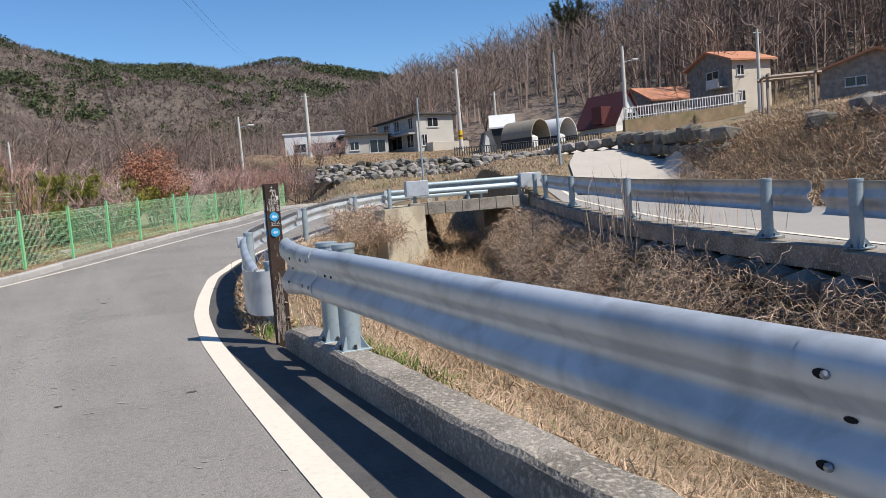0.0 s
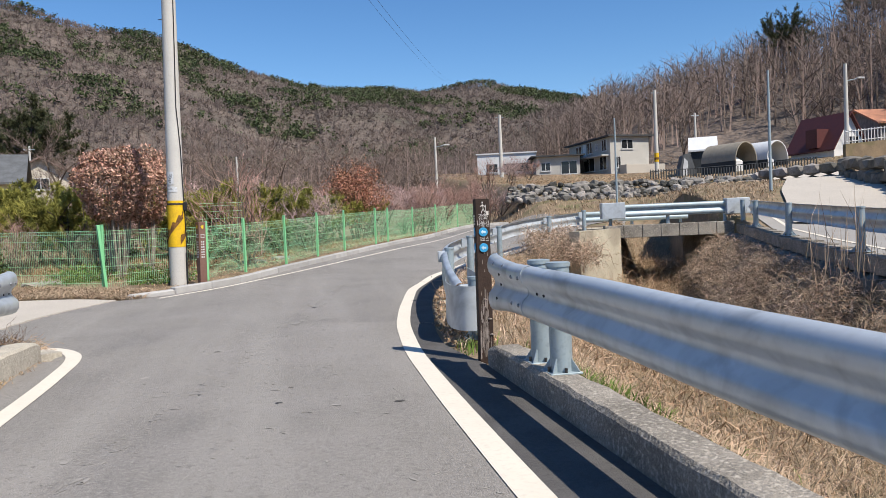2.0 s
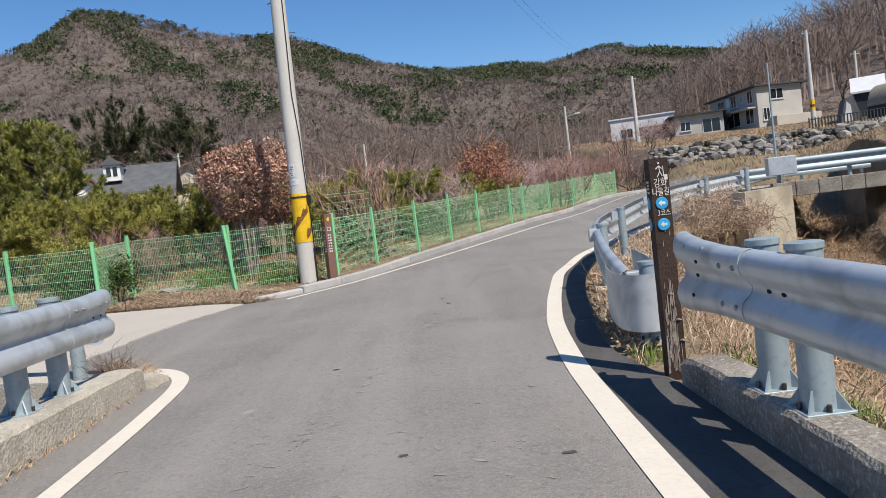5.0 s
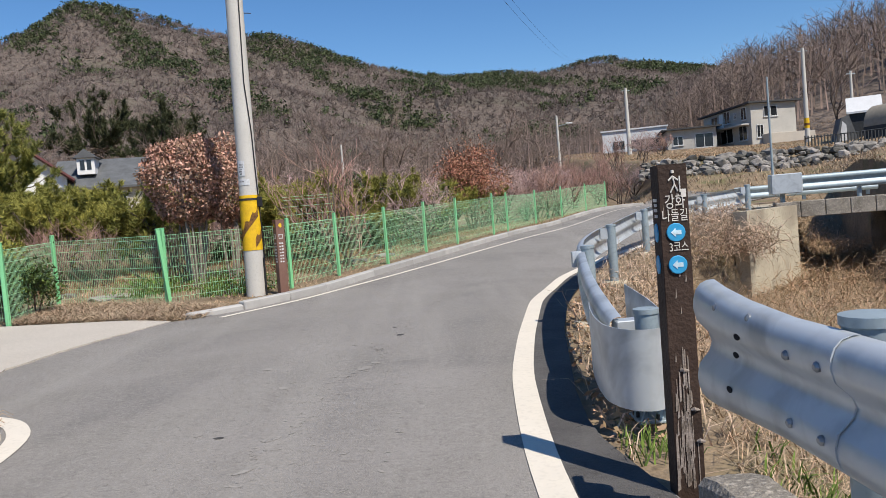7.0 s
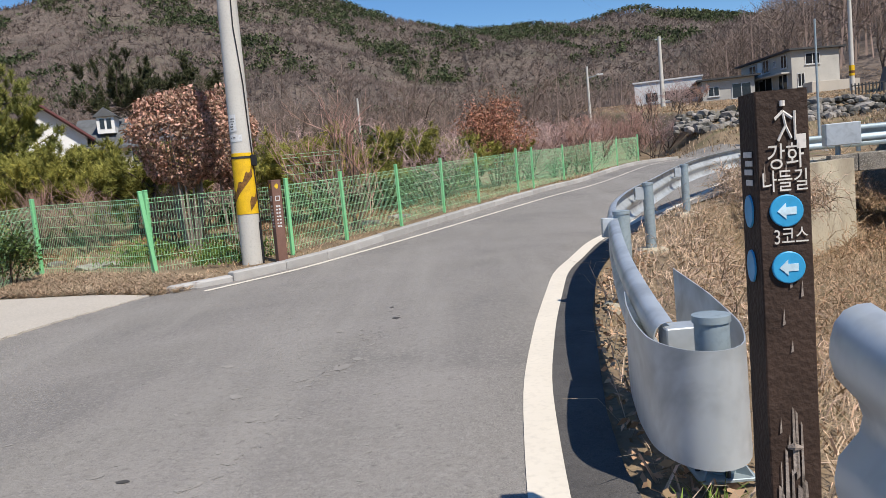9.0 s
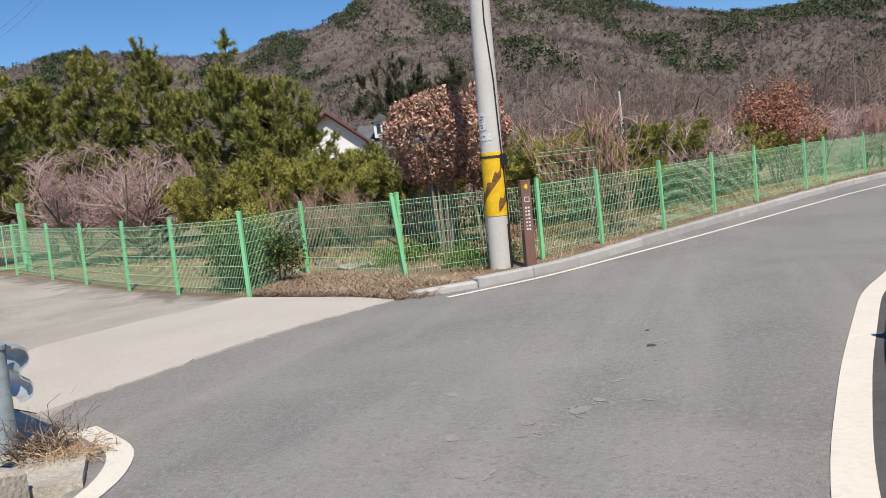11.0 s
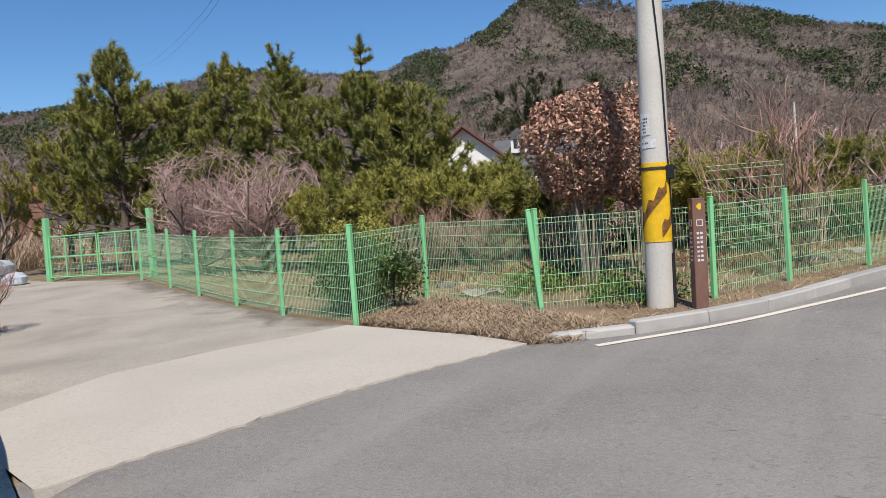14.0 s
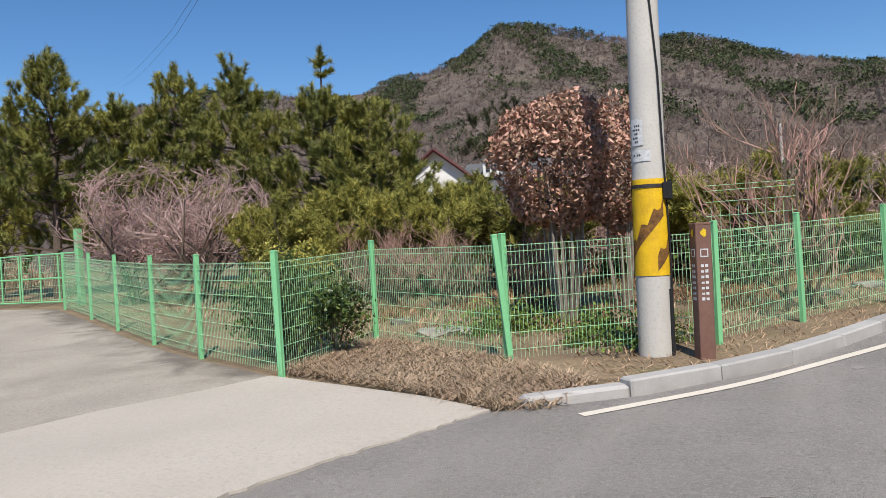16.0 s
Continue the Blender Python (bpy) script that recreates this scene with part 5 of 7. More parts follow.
part("roof_slats", Shape().tube([(41.2, 35.6, 7.2), (44.2, 33.6, 7.2)], 0.12, 4).tube([(42.4, 37.2, 7.2), (45.2, 35, 7.2)], 0.12, 4).tube([(41.3, 35.3, 7.35), (42.8, 37.3, 7.3)], 0.1, 4).tube([(43.7, 33.5, 7.35), (45.3, 35.5, 7.3)], 0.1, 4), BAREWOOD, perg)
gh = house("house", "white gabled house with red verge boards and grey shingle roof", (-27.2, 51.35, 4.5), 20, 5.0, 7.0, 1.7, 2.0, WHITEWASH, ROOF_GREY, [(0, 1.9, -0.4, 1.0, 1.1)], ridge='y', over=0.5, trim=ROOF_RED)
gh2 = house("house", "grey-roofed house with a small white dormer", (-23.2, 53.2, 4.5), 14, 5.4, 6.5, 1.0, 1.9, STUCCO, ROOF_GREY, [(0, 0.8, -0.5, 1.0, 1.0), (0, 3.2, -0.5, 1.0, 1.0)], ridge='x', over=0.5)
dm = part("dormer", Shape().box(1.2, 0.5, 1.8, 2.3, 2.4, 2.9), WHITEWASH, gh2, "white dormer with dark windows")
part("dormer_window", Shape().box(1.4, 0.47, 2.1, 1.68, 0.5, 2.75).box(1.82, 0.47, 2.1, 2.1, 0.5, 2.75), GLASS_DARK, dm)
part("dormer_roof", Shape().add([(1.0, 0.3, 2.9), (2.5, 0.3, 2.9), (1.75, 0.3, 3.5), (1.0, 2.6, 2.9), (2.5, 2.6, 2.9), (1.75, 2.6, 3.5)], [(0, 1, 2), (0, 2, 5, 3), (1, 4, 5, 2), (3, 5, 4), (0, 3, 4, 1)]), ROOF_GREY, dm)
bh = house("house", "low pinkish house under a brown tiled gable roof", (-20.3, 60.6, 5.0), 16, 3.7, 6.0, 1.5, 1.1, STUCCO, ROOF_BROWN, [(0, 1.2, 0.2, 1.2, 0.9)], ridge='y', over=0.5)
part("wing", Shape().box(-3.6, 1.2, -3.0, 0.0, 5.2, 1.3), STUCCO, bh)
part("wing_roof", Shape().add([(-4.0, 0.8, 1.2), (0.3, 0.8, 1.2), (0.3, 3.2, 2.35), (-4.0, 3.2, 2.35), (0.3, 5.6, 1.2), (-4.0, 5.6, 1.2), (-4.0, 0.8, 1.05), (0.3, 0.8, 1.05), (0.3, 5.6, 1.05), (-4.0, 5.6, 1.05)], [(0, 1, 2, 3), (3, 2, 4, 5), (1, 7, 8, 4, 2), (0, 3, 5, 9, 6), (0, 6, 7, 1), (5, 4, 8, 9), (6, 9, 8, 7)]), ROOF_BROWN, bh, "long brown tiled roof")
shed = house("shed", "low brick shed under an orange tarpaulin roof", (-46, 30.5, 4.3), 60, 3.9, 3.6, 1.0, 0.5, BRICK_FAR, TARP_ORANGE, [(0, 2.0, 0.1, 0.9, 0.8)], ridge='x', over=0.4)
house("house", "low dark house under a brown sheet roof", (-42.3, 26.5, 3.3), 60, 4.2, 3.2, 1.0, 0.9, HUT_DARK, ROOF_RED, [(0, 1.0, 0.1, 0.9, 0.6)], ridge='x', over=0.5)

# ---- poles and wires ----
def slim_pole(name, label, x, y, z1, r, m, arm=None, stripes=False):
    z0 = gz(x, y)
    ob = thing(name, label, "pole", Matrix.Translation((x, y, z0)))
    h = z1 - z0
    part("shaft", Shape().tube([(0, 0, -0.2), (0, 0, h)], [r * 1.25, r * 0.8], 10), m, ob, smooth=True)
    if arm:
        part("arm", Shape().tube([(0, 0, h * arm), (0.9, -0.3, h * arm + 0.15)], 0.04, 6), STEEL_POST, ob)
        part("lamp_head", Shape().box(0.7, -0.42, h * arm + 0.1, 1.3, -0.2, h * arm + 0.24, bevel=0.04), PVC, ob)
    elif r > 0.08:
        part("bracket", Shape().tube([(-0.4, 0, h - 0.25), (0.4, 0, h - 0.25)], 0.035, 6), STEEL_POST, ob)
    if stripes:
        part("hazard_wrap", Shape().tube([(0, 0, 1.1), (0, 0, 1.9)], r * 1.25, 10), YELLOW, ob)
        part("dark_stripe", Shape().tube([(0, 0, 1.3), (0, 0, 1.5)], r * 1.28, 10), BLACKWEAR, ob)
    return ob


slim_pole("utility_pole", "pale concrete utility pole with a yellow wrap near the house", 32.15, 62.2, 12.5, 0.16, POLE, stripes=True)
slim_pole("utility_pole", "pale concrete utility pole before the white building", 20.5, 72.1, 11.95, 0.17, POLE)
slim_pole("utility_pole", "distant pale concrete utility pole by the orchard", 13.2, 68.7, 9.5, 0.11, POLE, arm=0.85)
slim_pole("utility_pole", "pale concrete utility pole behind the cream house", 46.7, 40.8, 11.6, 0.13, POLE)
slim_pole("street_lamp", "pale pole carrying a street lamp on an arm", 39.6, 47.7, 11.7, 0.15, POLE, arm=0.82)
slim_pole("utility_pole", "thin pale pole beyond the shelters", 37.6, 64.9, 10.8, 0.12, POLE)
slim_pole("flag_pole", "slim grey steel pole beside the lane", 20.5, 29.6, 7.5, 0.06, STEEL_POST)
slim_pole("utility_pole", "slim grey steel pole above the boulder bank", 18.45, 41.0, 7.1, 0.055, STEEL_POST)
slim_pole("utility_pole", "distant pale pole behind the garden house", -19.5, 62.0, 8.6, 0.09, POLE)
slim_pole("utility_pole", "distant pale pole among garden trees", -2.6, 36.0, 4.9, 0.05, POLE)
for k, (tx, ty, tz) in enumerate(((66.5, 294, 58), (65, 295.5, 58), (-235, 190, 69), (-233, 193, 69))):
    sx = PX + (-0.22 if k % 2 else 0.22)
    pts = []
    for i in range(13):
        u = i / 12
        pts.append((sx + (tx - sx) * u, PY + (ty - PY) * u, 13.6 + (tz - 13.6) * u - 10 * u * (1 - u)))
    solid("overhead_wire", Shape().tube(pts, 0.014 if k < 2 else 0.014, 4, False), WIRE, "thin dark overhead power line from the pole", "wire")

ironf = thing("iron_fence", "low dark picket fence on the terrace edge", "fence")
for i in range(60):
    u = i / 59
    x, y = 25.5 + 9.5 * u, 50.5 - 5.4 * u
    z = gz(x, y)
    part("picket", Shape().box(x - 0.035, y - 0.02, z - 0.1, x + 0.035, y + 0.02, z + 0.75), HUT_DARK, ironf)
part("rail", Shape().tube([(25.5, 50.5, gz(25.5, 50.5) + 0.6), (35.0, 45.1, gz(35.0, 45.1) + 0.6)], 0.03, 4), HUT_DARK, ironf)

# ---- stones ----
def stone_mesh(name, seed, size, m):
    r = random.Random(seed)
    bm = bmesh.new()
    bmesh.ops.create_icosphere(bm, subdivisions=1, radius=0.62)
    for v in bm.verts:
        v.co.x = max(-0.5, min(0.5, v.co.x * r.uniform(0.9, 1.15)))
        v.co.y = max(-0.5, min(0.5, v.co.y * r.uniform(0.9, 1.15)))
        v.co.z = max(-0.5, min(0.5, v.co.z * r.uniform(0.9, 1.15)))
    me = bpy.data.meshes.new(name)
    bm.to_mesh(me)
    bm.free()
    me.materials.append(m)
    return me


light_stones = [stone_mesh("boulder", k, 1, ROCK) for k in range(8)]
dark_stones = [stone_mesh("stone", 20 + k, 1, ROCK_DARK) for k in range(8)]


def place_stone(meshes, name, parent, x, y, z, sx, sy, sz, turn, tilt=0.0):
    o = new(name, meshes[rnd.randrange(len(meshes))])
    o.parent = parent
    o.matrix_basis = Matrix.Translation((x, y, z)) @ Matrix.Rotation(turn, 4, 'Z') @ Matrix.Rotation(tilt, 4, 'X') @ Matrix.Diagonal((sx, sy, sz, 1))
    return o


rip = thing("boulder_bank", "bank of loose grey boulders below the terrace", "boulder bank", kind="structure")
for k in range(280):
    u = 0.1 + 0.9 * ((k % 56) + rnd.uniform(-0.4, 0.4)) / 56
    row = (k // 56 + rnd.uniform(-0.4, 0.4)) / 4.4
    x, y = 12.4 + 16.6 * u, 48.8 - 7.9 * u
    sz = rnd.choice((0.25, 0.35, 0.4, 0.45, 0.55, 0.75)) * rnd.uniform(0.8, 1.15)
    place_stone(light_stones, "boulder", rip, x + 0.43 * (row - 0.6) * 1.3, y + 0.9 * (row - 0.6) * 1.3, 2.72 - 0.25 * u + 1.0 * row, sz, sz * rnd.uniform(0.7, 1.0), sz * rnd.uniform(0.55, 0.85), rnd.uniform(0, 6), rnd.uniform(-0.5, 0.5))
lwall = thing("stone_wall", "dark rough-stone retaining wall beside the climbing lane", "stone wall", kind="structure")
for i in range(15):
    for j in range(3):
        u = (i + 0.5 * (j % 2)) / 14
        x, y = 26.9 - 6.3 * u, 33.0 - 13.2 * u
        place_stone(dark_stones, "stone", lwall, x + 0.1 * j + rnd.uniform(-0.12, 0.12), y, 2.3 + 0.62 * j - 0.9 * u + rnd.uniform(-0.1, 0.1), rnd.uniform(0.9, 1.3), rnd.uniform(0.65, 0.9), rnd.uniform(0.55, 0.85), 1.12 + rnd.uniform(-0.3, 0.3), rnd.uniform(-0.2, 0.2))
blocks = thing("block_wall", "row of large pale cut stone blocks", "stone wall", kind="structure")
for i in range(6):
    for j in range(2):
        x, y = 25.6 + 0.22 * i, 37.2 - 0.95 * i
        place_stone(light_stones, "boulder", blocks, x, y, 2.75 + 0.62 * j, 0.62, 1.0, 0.66, 0.2)
for x, y, s, lab in ((18.9, 14.4, 1.2, "large pale quarried boulder on the dry bank"), (19.2, 13.2, 1.6, "large pale quarried boulder on the dry bank"), (18.6, 12.2, 1.5, "large pale quarried boulder on the dry bank"), (18.0, 10.8, 1.3, "large pale quarried boulder on the dry bank"), (21.3, 19.8, 1.1, "rounded grey boulder on the dry bank"), (20.2, 15.6, 1.0, "rounded grey boulder on the dry bank"), (21.5, 13.0, 1.3, "large pale quarried boulder on the dry bank"), (20.4, 10.4, 1.2, "large pale quarried boulder on the dry bank")):
    o = new("boulder", light_stones[rnd.randrange(8)])
    s *= 0.72
    tagged(o, lab, "boulder", "boulders on the bank")
    o.matrix_basis = Matrix.Translation((x, y, gz(x, y) + 0.25 * s)) @ Matrix.Rotation(rnd.uniform(0, 6), 4, 'Z') @ Matrix.Diagonal((s * 1.1, s * 0.8, s * 0.7, 1))
bankw = thing("bank_wall", "dark fieldstone retaining wall under the far guardrail", "stone wall", kind="structure")
n_b = 0
ys = -4.0
while ys < 22.8 and n_b < 290:
    xw = interp(WALL_R, ys)
    for j in range(4):
        zt = float(right_road_z(ys)) - 0.36 - 0.43 * j
        if zt > -1.5:
            place_stone(dark_stones, "stone", bankw, xw - 0.06 - 0.09 * j + rnd.uniform(-0.06, 0.06), ys + 0.3 * (j % 2), zt, 0.62, 0.5, 0.47, 1.2 + rnd.uniform(-0.2, 0.2), rnd.uniform(-0.1, 0.1))
            n_b += 1
    ys += 0.56
for x, y, s in ((-6.2, 19.9, 0.75), (-7.6, 20.9, 0.3), (-1.4, 24.2, 0.6), (-0.6, 25.2, 0.5)):
    o = tagged(new("flat_stone", light_stones[2]), "flat pale stone lying in the garden", "stone")
    o.matrix_basis = Matrix.Translation((x, y, gz(x, y) + 0.03)) @ Matrix.Rotation(0.4, 4, 'Z') @ Matrix.Diagonal((s * 1.3, s * 0.8, 0.16, 1))

# ---- growing things ----
def blades(pos, length, width, lean, up=1.0, seg=2, droop=0.35, heading=None):
    """Thin tapering blades: arrays of roots to a triangle soup (seg 1) or two-segment blades."""
    n = len(pos)
    a = rng.uniform(0, 2 * np.pi, n) if heading is None else heading + rng.normal(0, 0.5, n)
    d = np.stack([np.cos(a), np.sin(a), np.zeros(n)], 1)
    ln = np.asarray(length) * rng.uniform(0.6, 1.25, n)
    le = np.asarray(lean) * rng.uniform(0.3, 1.4, n)
    w = np.stack([-np.sin(a + 0.6), np.cos(a + 0.6), np.zeros(n)], 1) * (width * rng.uniform(0.6, 1.3, n))[:, None]
    z = np.array([0, 0, 1.0]) * up
    mid = pos + ln[:, None] * (0.55 * z + d * (le * 0.4)[:, None])
    tip = pos + ln[:, None] * ((0.95 - droop * le)[:, None] * z + d * le[:, None])
    if seg == 1:
        return np.stack([pos - w, pos + w, tip], 1).reshape(-1, 3), 3
    tri = np.stack([pos - w, pos + w, mid + w * 0.8, pos - w, mid + w * 0.8, mid - w * 0.8, mid - w * 0.8, mid + w * 0.8, tip], 1)
    return tri.reshape(-1, 3), 3


def strands(pos, start, length, width, seg=5, curl=0.6, sink=0.25):
    """Curling dead stems: ribbons that wander and sag as they grow from each root."""
    n = len(pos)
    d = np.broadcast_to(np.asarray(start, float), (n, 3)) + rng.normal(0, 0.55, (n, 3))
    d /= np.linalg.norm(d, axis=1)[:, None]
    step = (length * rng.uniform(0.5, 1.4, n) / seg)[:, None]
    side = rng.normal(size=(n, 3))
    p, out = pos.copy(), []
    for k in range(seg):
        w0 = np.cross(d, side)
        w0 *= width * (1 - 0.75 * k / seg) / (np.linalg.norm(w0, axis=1)[:, None] + 1e-9)
        q = p + d * step
        out.append(np.stack([p - w0, p + w0, q + w0 * 0.8, q - w0 * 0.8], 1))
        d = d + rng.normal(0, curl, (n, 3)) - [0, 0, sink]
        d /= np.linalg.norm(d, axis=1)[:, None]
        p = q
    return np.concatenate(out).reshape(-1, 3), 4


def cat(*soups):
    return np.concatenate([s[0] for s in soups]), 3


def scatter(n, x0, x1, y0, y1, keep=None):
    x, y = rng.uniform(x0, x1, n), rng.uniform(y0, y1, n)
    if keep is not None:
        k = keep(x, y)
        x, y = x[k], y[k]
    return np.stack([x, y, land(x, y)], 1)


def stuff(name, soup, m, label, category):
    return tagged(new(name, mesh_of(name, soup, m)), label, category, kind="stuff")


def bl_at(y):
    return np.interp(y, [p[0] for p in BANK_L], [p[1] for p in BANK_L])


def wr_at(y):
    return np.interp(y, [p[0] for p in WALL_R], [p[1] for p in WALL_R])


# stream bed and its left bank
p = scatter(100000, 1.9, 14, -1, 24, lambda x, y: (x > bl_at(y) + 0.02) & (x < wr_at(y) - 0.1))
stuff("dry_reeds", blades(p, 0.17, 0.0045, 1.6), DRY_PALE, "matted bleached grass in the stream bed", "dry grass")
p = scatter(22000, 1.9, 14, -1, 24, lambda x, y: (x > bl_at(y) + 0.05) & (x < wr_at(y) - 0.1) & (y < 7))
stuff("dry_reeds", strands(p + [0, 0, 0.06], (0.2, 0.2, 0.5), 0.34, 0.004, 4, 0.6, 0.3), DRY_PALE, "curling bleached stems matted over the stream bank", "dry grass")
p = scatter(9000, 3, 14, 7, 30, lambda x, y: (x > bl_at(y) + 0.05) & (x < wr_at(y) - 0.1))
stuff("dry_reeds", strands(p + [0, 0, 0.05], (0, -0.2, 0.9), 0.6, 0.008, 4, 0.5, 0.3), DRY, "tawny fallen reeds along the stream and under the bridge", "dry grass")
p = scatter(9000, 7, 19, 22, 39, lambda x, y: (x > bl_at(y) + 0.05) & (x < wr_at(y)))
stuff("dry_reeds", strands(p + [0, 0, 0.05], (0, -0.2, 1.0), 0.65, 0.011, 4, 0.5, 0.3), DRY, "tawny reeds in the stream bed beyond the bridge", "dry grass")
p = scatter(1800, 6.7, 8.7, 20.6, 22.6)
p[:, 2] = np.maximum(p[:, 2], 0.0) + rng.uniform(0, 0.6, len(p))
stuff("dead_vines", strands(p, (0.1, -0.3, 0.5), 0.6, 0.008, 5, 0.6, 0.3), VINE, "tangle of dead stems at the end of the wing wall", "dead vines")
p = scatter(42000, 1.9, 14, -1, 24, lambda x, y: (x > bl_at(y) + 0.05) & (x < wr_at(y) - 0.1))
stuff("dry_grass", blades(p, 0.2, 0.0045, 1.5), DRY, "tawny dead grass on the stream bank", "dry grass")
p = np.stack([rng.normal(2.35, 0.25, 1100), rng.normal(6.3, 0.7, 1100)], 1)
p = p[(p[:, 0] > 1.95) & (np.sin(p[:, 0] * 9) + np.sin(p[:, 1] * 7) + rng.normal(0, 0.5, len(p)) > -0.2)]
p = np.column_stack([p, land(p[:, 0], p[:, 1])])
stuff("fresh_grass", blades(p, 0.2, 0.007, 0.6), FRESH, "sparse fresh green grass under the guardrail", "grass")
# verge between kerb end and curved rail
p = scatter(2600, 1.5, 5.5, 8.0, 22, lambda x, y: (x > np.interp(y, [8, 9.6, 12.3, 14.1, 18.2, 21], [1.52, 1.62, 2.07, 2.47, 4.0, 5.5])) & (x < bl_at(y) + 1.5))
stuff("dry_grass", blades(p, 0.26, 0.007, 0.9), VINE, "tangled dead stalks behind the curved rail", "dry grass")
p = scatter(5200, 2.2, 9.5, 10.5, 23.5, lambda x, y: (x > bl_at(y) - 0.75) & (x < bl_at(y) + 1.1))
stuff("dead_vines", strands(p + [0, 0, 0.05], (0.2, -0.2, 0.7), 0.5, 0.006, 4, 0.55, 0.25), VINE, "reddish brown dead stems on the bank behind the curved rail", "dead vines")
p = scatter(90, 1.55, 1.95, 7.95, 8.45)
stuff("fresh_grass", blades(p, 0.17, 0.005, 0.7), FRESH, "dark green grass tuft at the post foot", "grass")


def leaf_soup(pos, size, flat=0.5):
    n = len(pos)
    u = rng.normal(size=(n, 3))
    u[:, 2] *= flat
    u /= np.linalg.norm(u, axis=1)[:, None]
    v = np.cross(u, rng.normal(size=(n, 3)) * [1 - flat * 0.6, 1 - flat * 0.6, 1])
    v /= np.linalg.norm(v, axis=1)[:, None] + 1e-9
    s = (size * rng.uniform(0.6, 1.4, n))[:, None]
    c = np.stack([pos - u * s, pos + v * s * 0.5, pos + u * s, pos - v * s * 0.5], 1)
    return c.reshape(-1, 3), 4


p = scatter(3400, 1.4, 3.4, 8.3, 16, lambda x, y: (x > np.interp(y, [8, 9.6, 12.3, 14.1, 18], [1.47, 1.57, 2.02, 2.42, 3.9])) & (x < np.interp(y, [8, 9.6, 12.3, 14.1, 18], [1.47, 1.57, 2.02, 2.42, 3.9]) + 0.6))
p[:, 2] += rng.uniform(0.04, 0.10, len(p))
stuff("leaf_litter", leaf_soup(p, 0.032), LITTER, "drift of curled brown fallen leaves", "leaves")
# litter in front of the fence corner
tri_keep = lambda x, y: (y > 16.05 + 0.30 * np.abs(x + 3.7)) & (y < 19.2 - 0.5 * (x + 7)) & (x > -6.9)
p = scatter(24000, -6.9, -3.2, 15.9, 19, tri_keep)
p[:, 2] += rng.uniform(0.0, 0.06, len(p))
stuff("dry_grass", blades(p, 0.16, 0.006, 1.7, 0.65), DRY_PALE, "flattened straw along the garden corner", "dry grass")
p = scatter(2200, -6.9, -3.2, 15.9, 19, tri_keep)
p[:, 2] += rng.uniform(0.01, 0.07, len(p))
stuff("leaf_litter", leaf_soup(p, 0.024), LITTER, "brown fallen leaves along the garden corner", "leaves")
# strip behind kerb and under the fence
def kerb_x(y):
    return np.interp(y, [16, 16.9, 18.2, 21.1, 26.2, 31.2, 37.6, 45], [-3.66, -2.56, -1.46, -0.25, 2.2, 4.8, 8.2, 13])


p = scatter(48000, -4, 12, 16.8, 44, lambda x, y: (x < kerb_x(y) - 0.28) & (x > kerb_x(y) - 2.2))
stuff("dry_grass", blades(p, 0.15, 0.006, 1.6, 0.5), DRY, "short dead grass between kerb and fence", "dry grass")
# garden floor
p = scatter(30000, -20, 9, 18, 42, lambda x, y: (x < kerb_x(y) - 1.6) & (y > 18.6 + 0.46 * np.clip(-6.7 - x, 0, 20)))
stuff("dry_grass", blades(p, 0.13, 0.010, 1.3), DRY, "thin dead grass on the garden floor", "dry grass")
p = scatter(7000, -20, 9, 19, 40, lambda x, y: (x < kerb_x(y) - 1.6) & (y > 19 + 0.46 * np.clip(-6.7 - x, 0, 20)) & (np.sin(x * 1.3) * np.sin(y * 0.9 + 1) > 0.1))
stuff("fresh_grass", blades(p, 0.12, 0.012, 0.9), FRESH, "patches of fresh green groundcover in the garden", "grass")
# right bank
def bank_keep(x, y):
    return (x > wr_at(y) + 4.7) & (x > wr_at(y) + 4.7 + 0.8 * np.clip(y - 19, 0, 30))


p = scatter(60000, 9, 34, -2, 30, bank_keep)
stuff("dry_grass", blades(p, 0.42, 0.011, 1.2), DRY_PALE, "long bleached grass on the right bank", "dry grass")
p = scatter(30000, 9, 22, -2, 26, bank_keep)
stuff("dead_vines", blades(p, 0.75, 0.012, 1.5, 0.5), VINE, "tangled dead vines and grass on the right bank", "dead vines")
p = scatter(16000, 8, 34, 26, 48, lambda x, y: (np.abs((x - 12) * 0.43 + (y - 49) * 0.9 + 1.8) < 1.6) & (x > 13))
stuff("dry_grass", blades(p, 0.3, 0.02, 0.9), DRY_PALE, "tawny verge below the boulder bank", "dry grass")
p = scatter(26000, 10, 30, 23.5, 47, lambda x, y: (x > np.interp(y, [23, 25, 30.5, 37.5, 41, 48], [9.5, 11, 13.5, 18, 20, 23])) & (np.abs(x - np.interp(y, [19, 23, 28, 33, 39.5, 47.5], [16.8, 19.1, 22.1, 26.2, 29.8, 31.8])) > 2.6))
stuff("dry_grass", blades(p, 0.16, 0.014, 1.2), DRY_PALE, "short tawny grass on the verge beside the lanes", "dry grass")
p = scatter(34000, 20, 56, 8, 50, lambda x, y: (x > wr_at(y) + 7 + 0.8 * np.clip(y - 19, 0, 30)))
stuff("dry_grass", blades(p, 0.35, 0.018, 1.2), DRY_PALE, "tawny dead grass on the upper bank", "dry grass")
p = scatter(30000, 13.5, 46, 42, 92, lambda x, y: (x - 12) * 0.43 + (y - 49) * 0.9 > 0.6)
stuff("dry_grass", blades(p, 0.13, 0.02, 1.3), DRY, "tawny rough grass on the terrace round the houses", "dry grass")
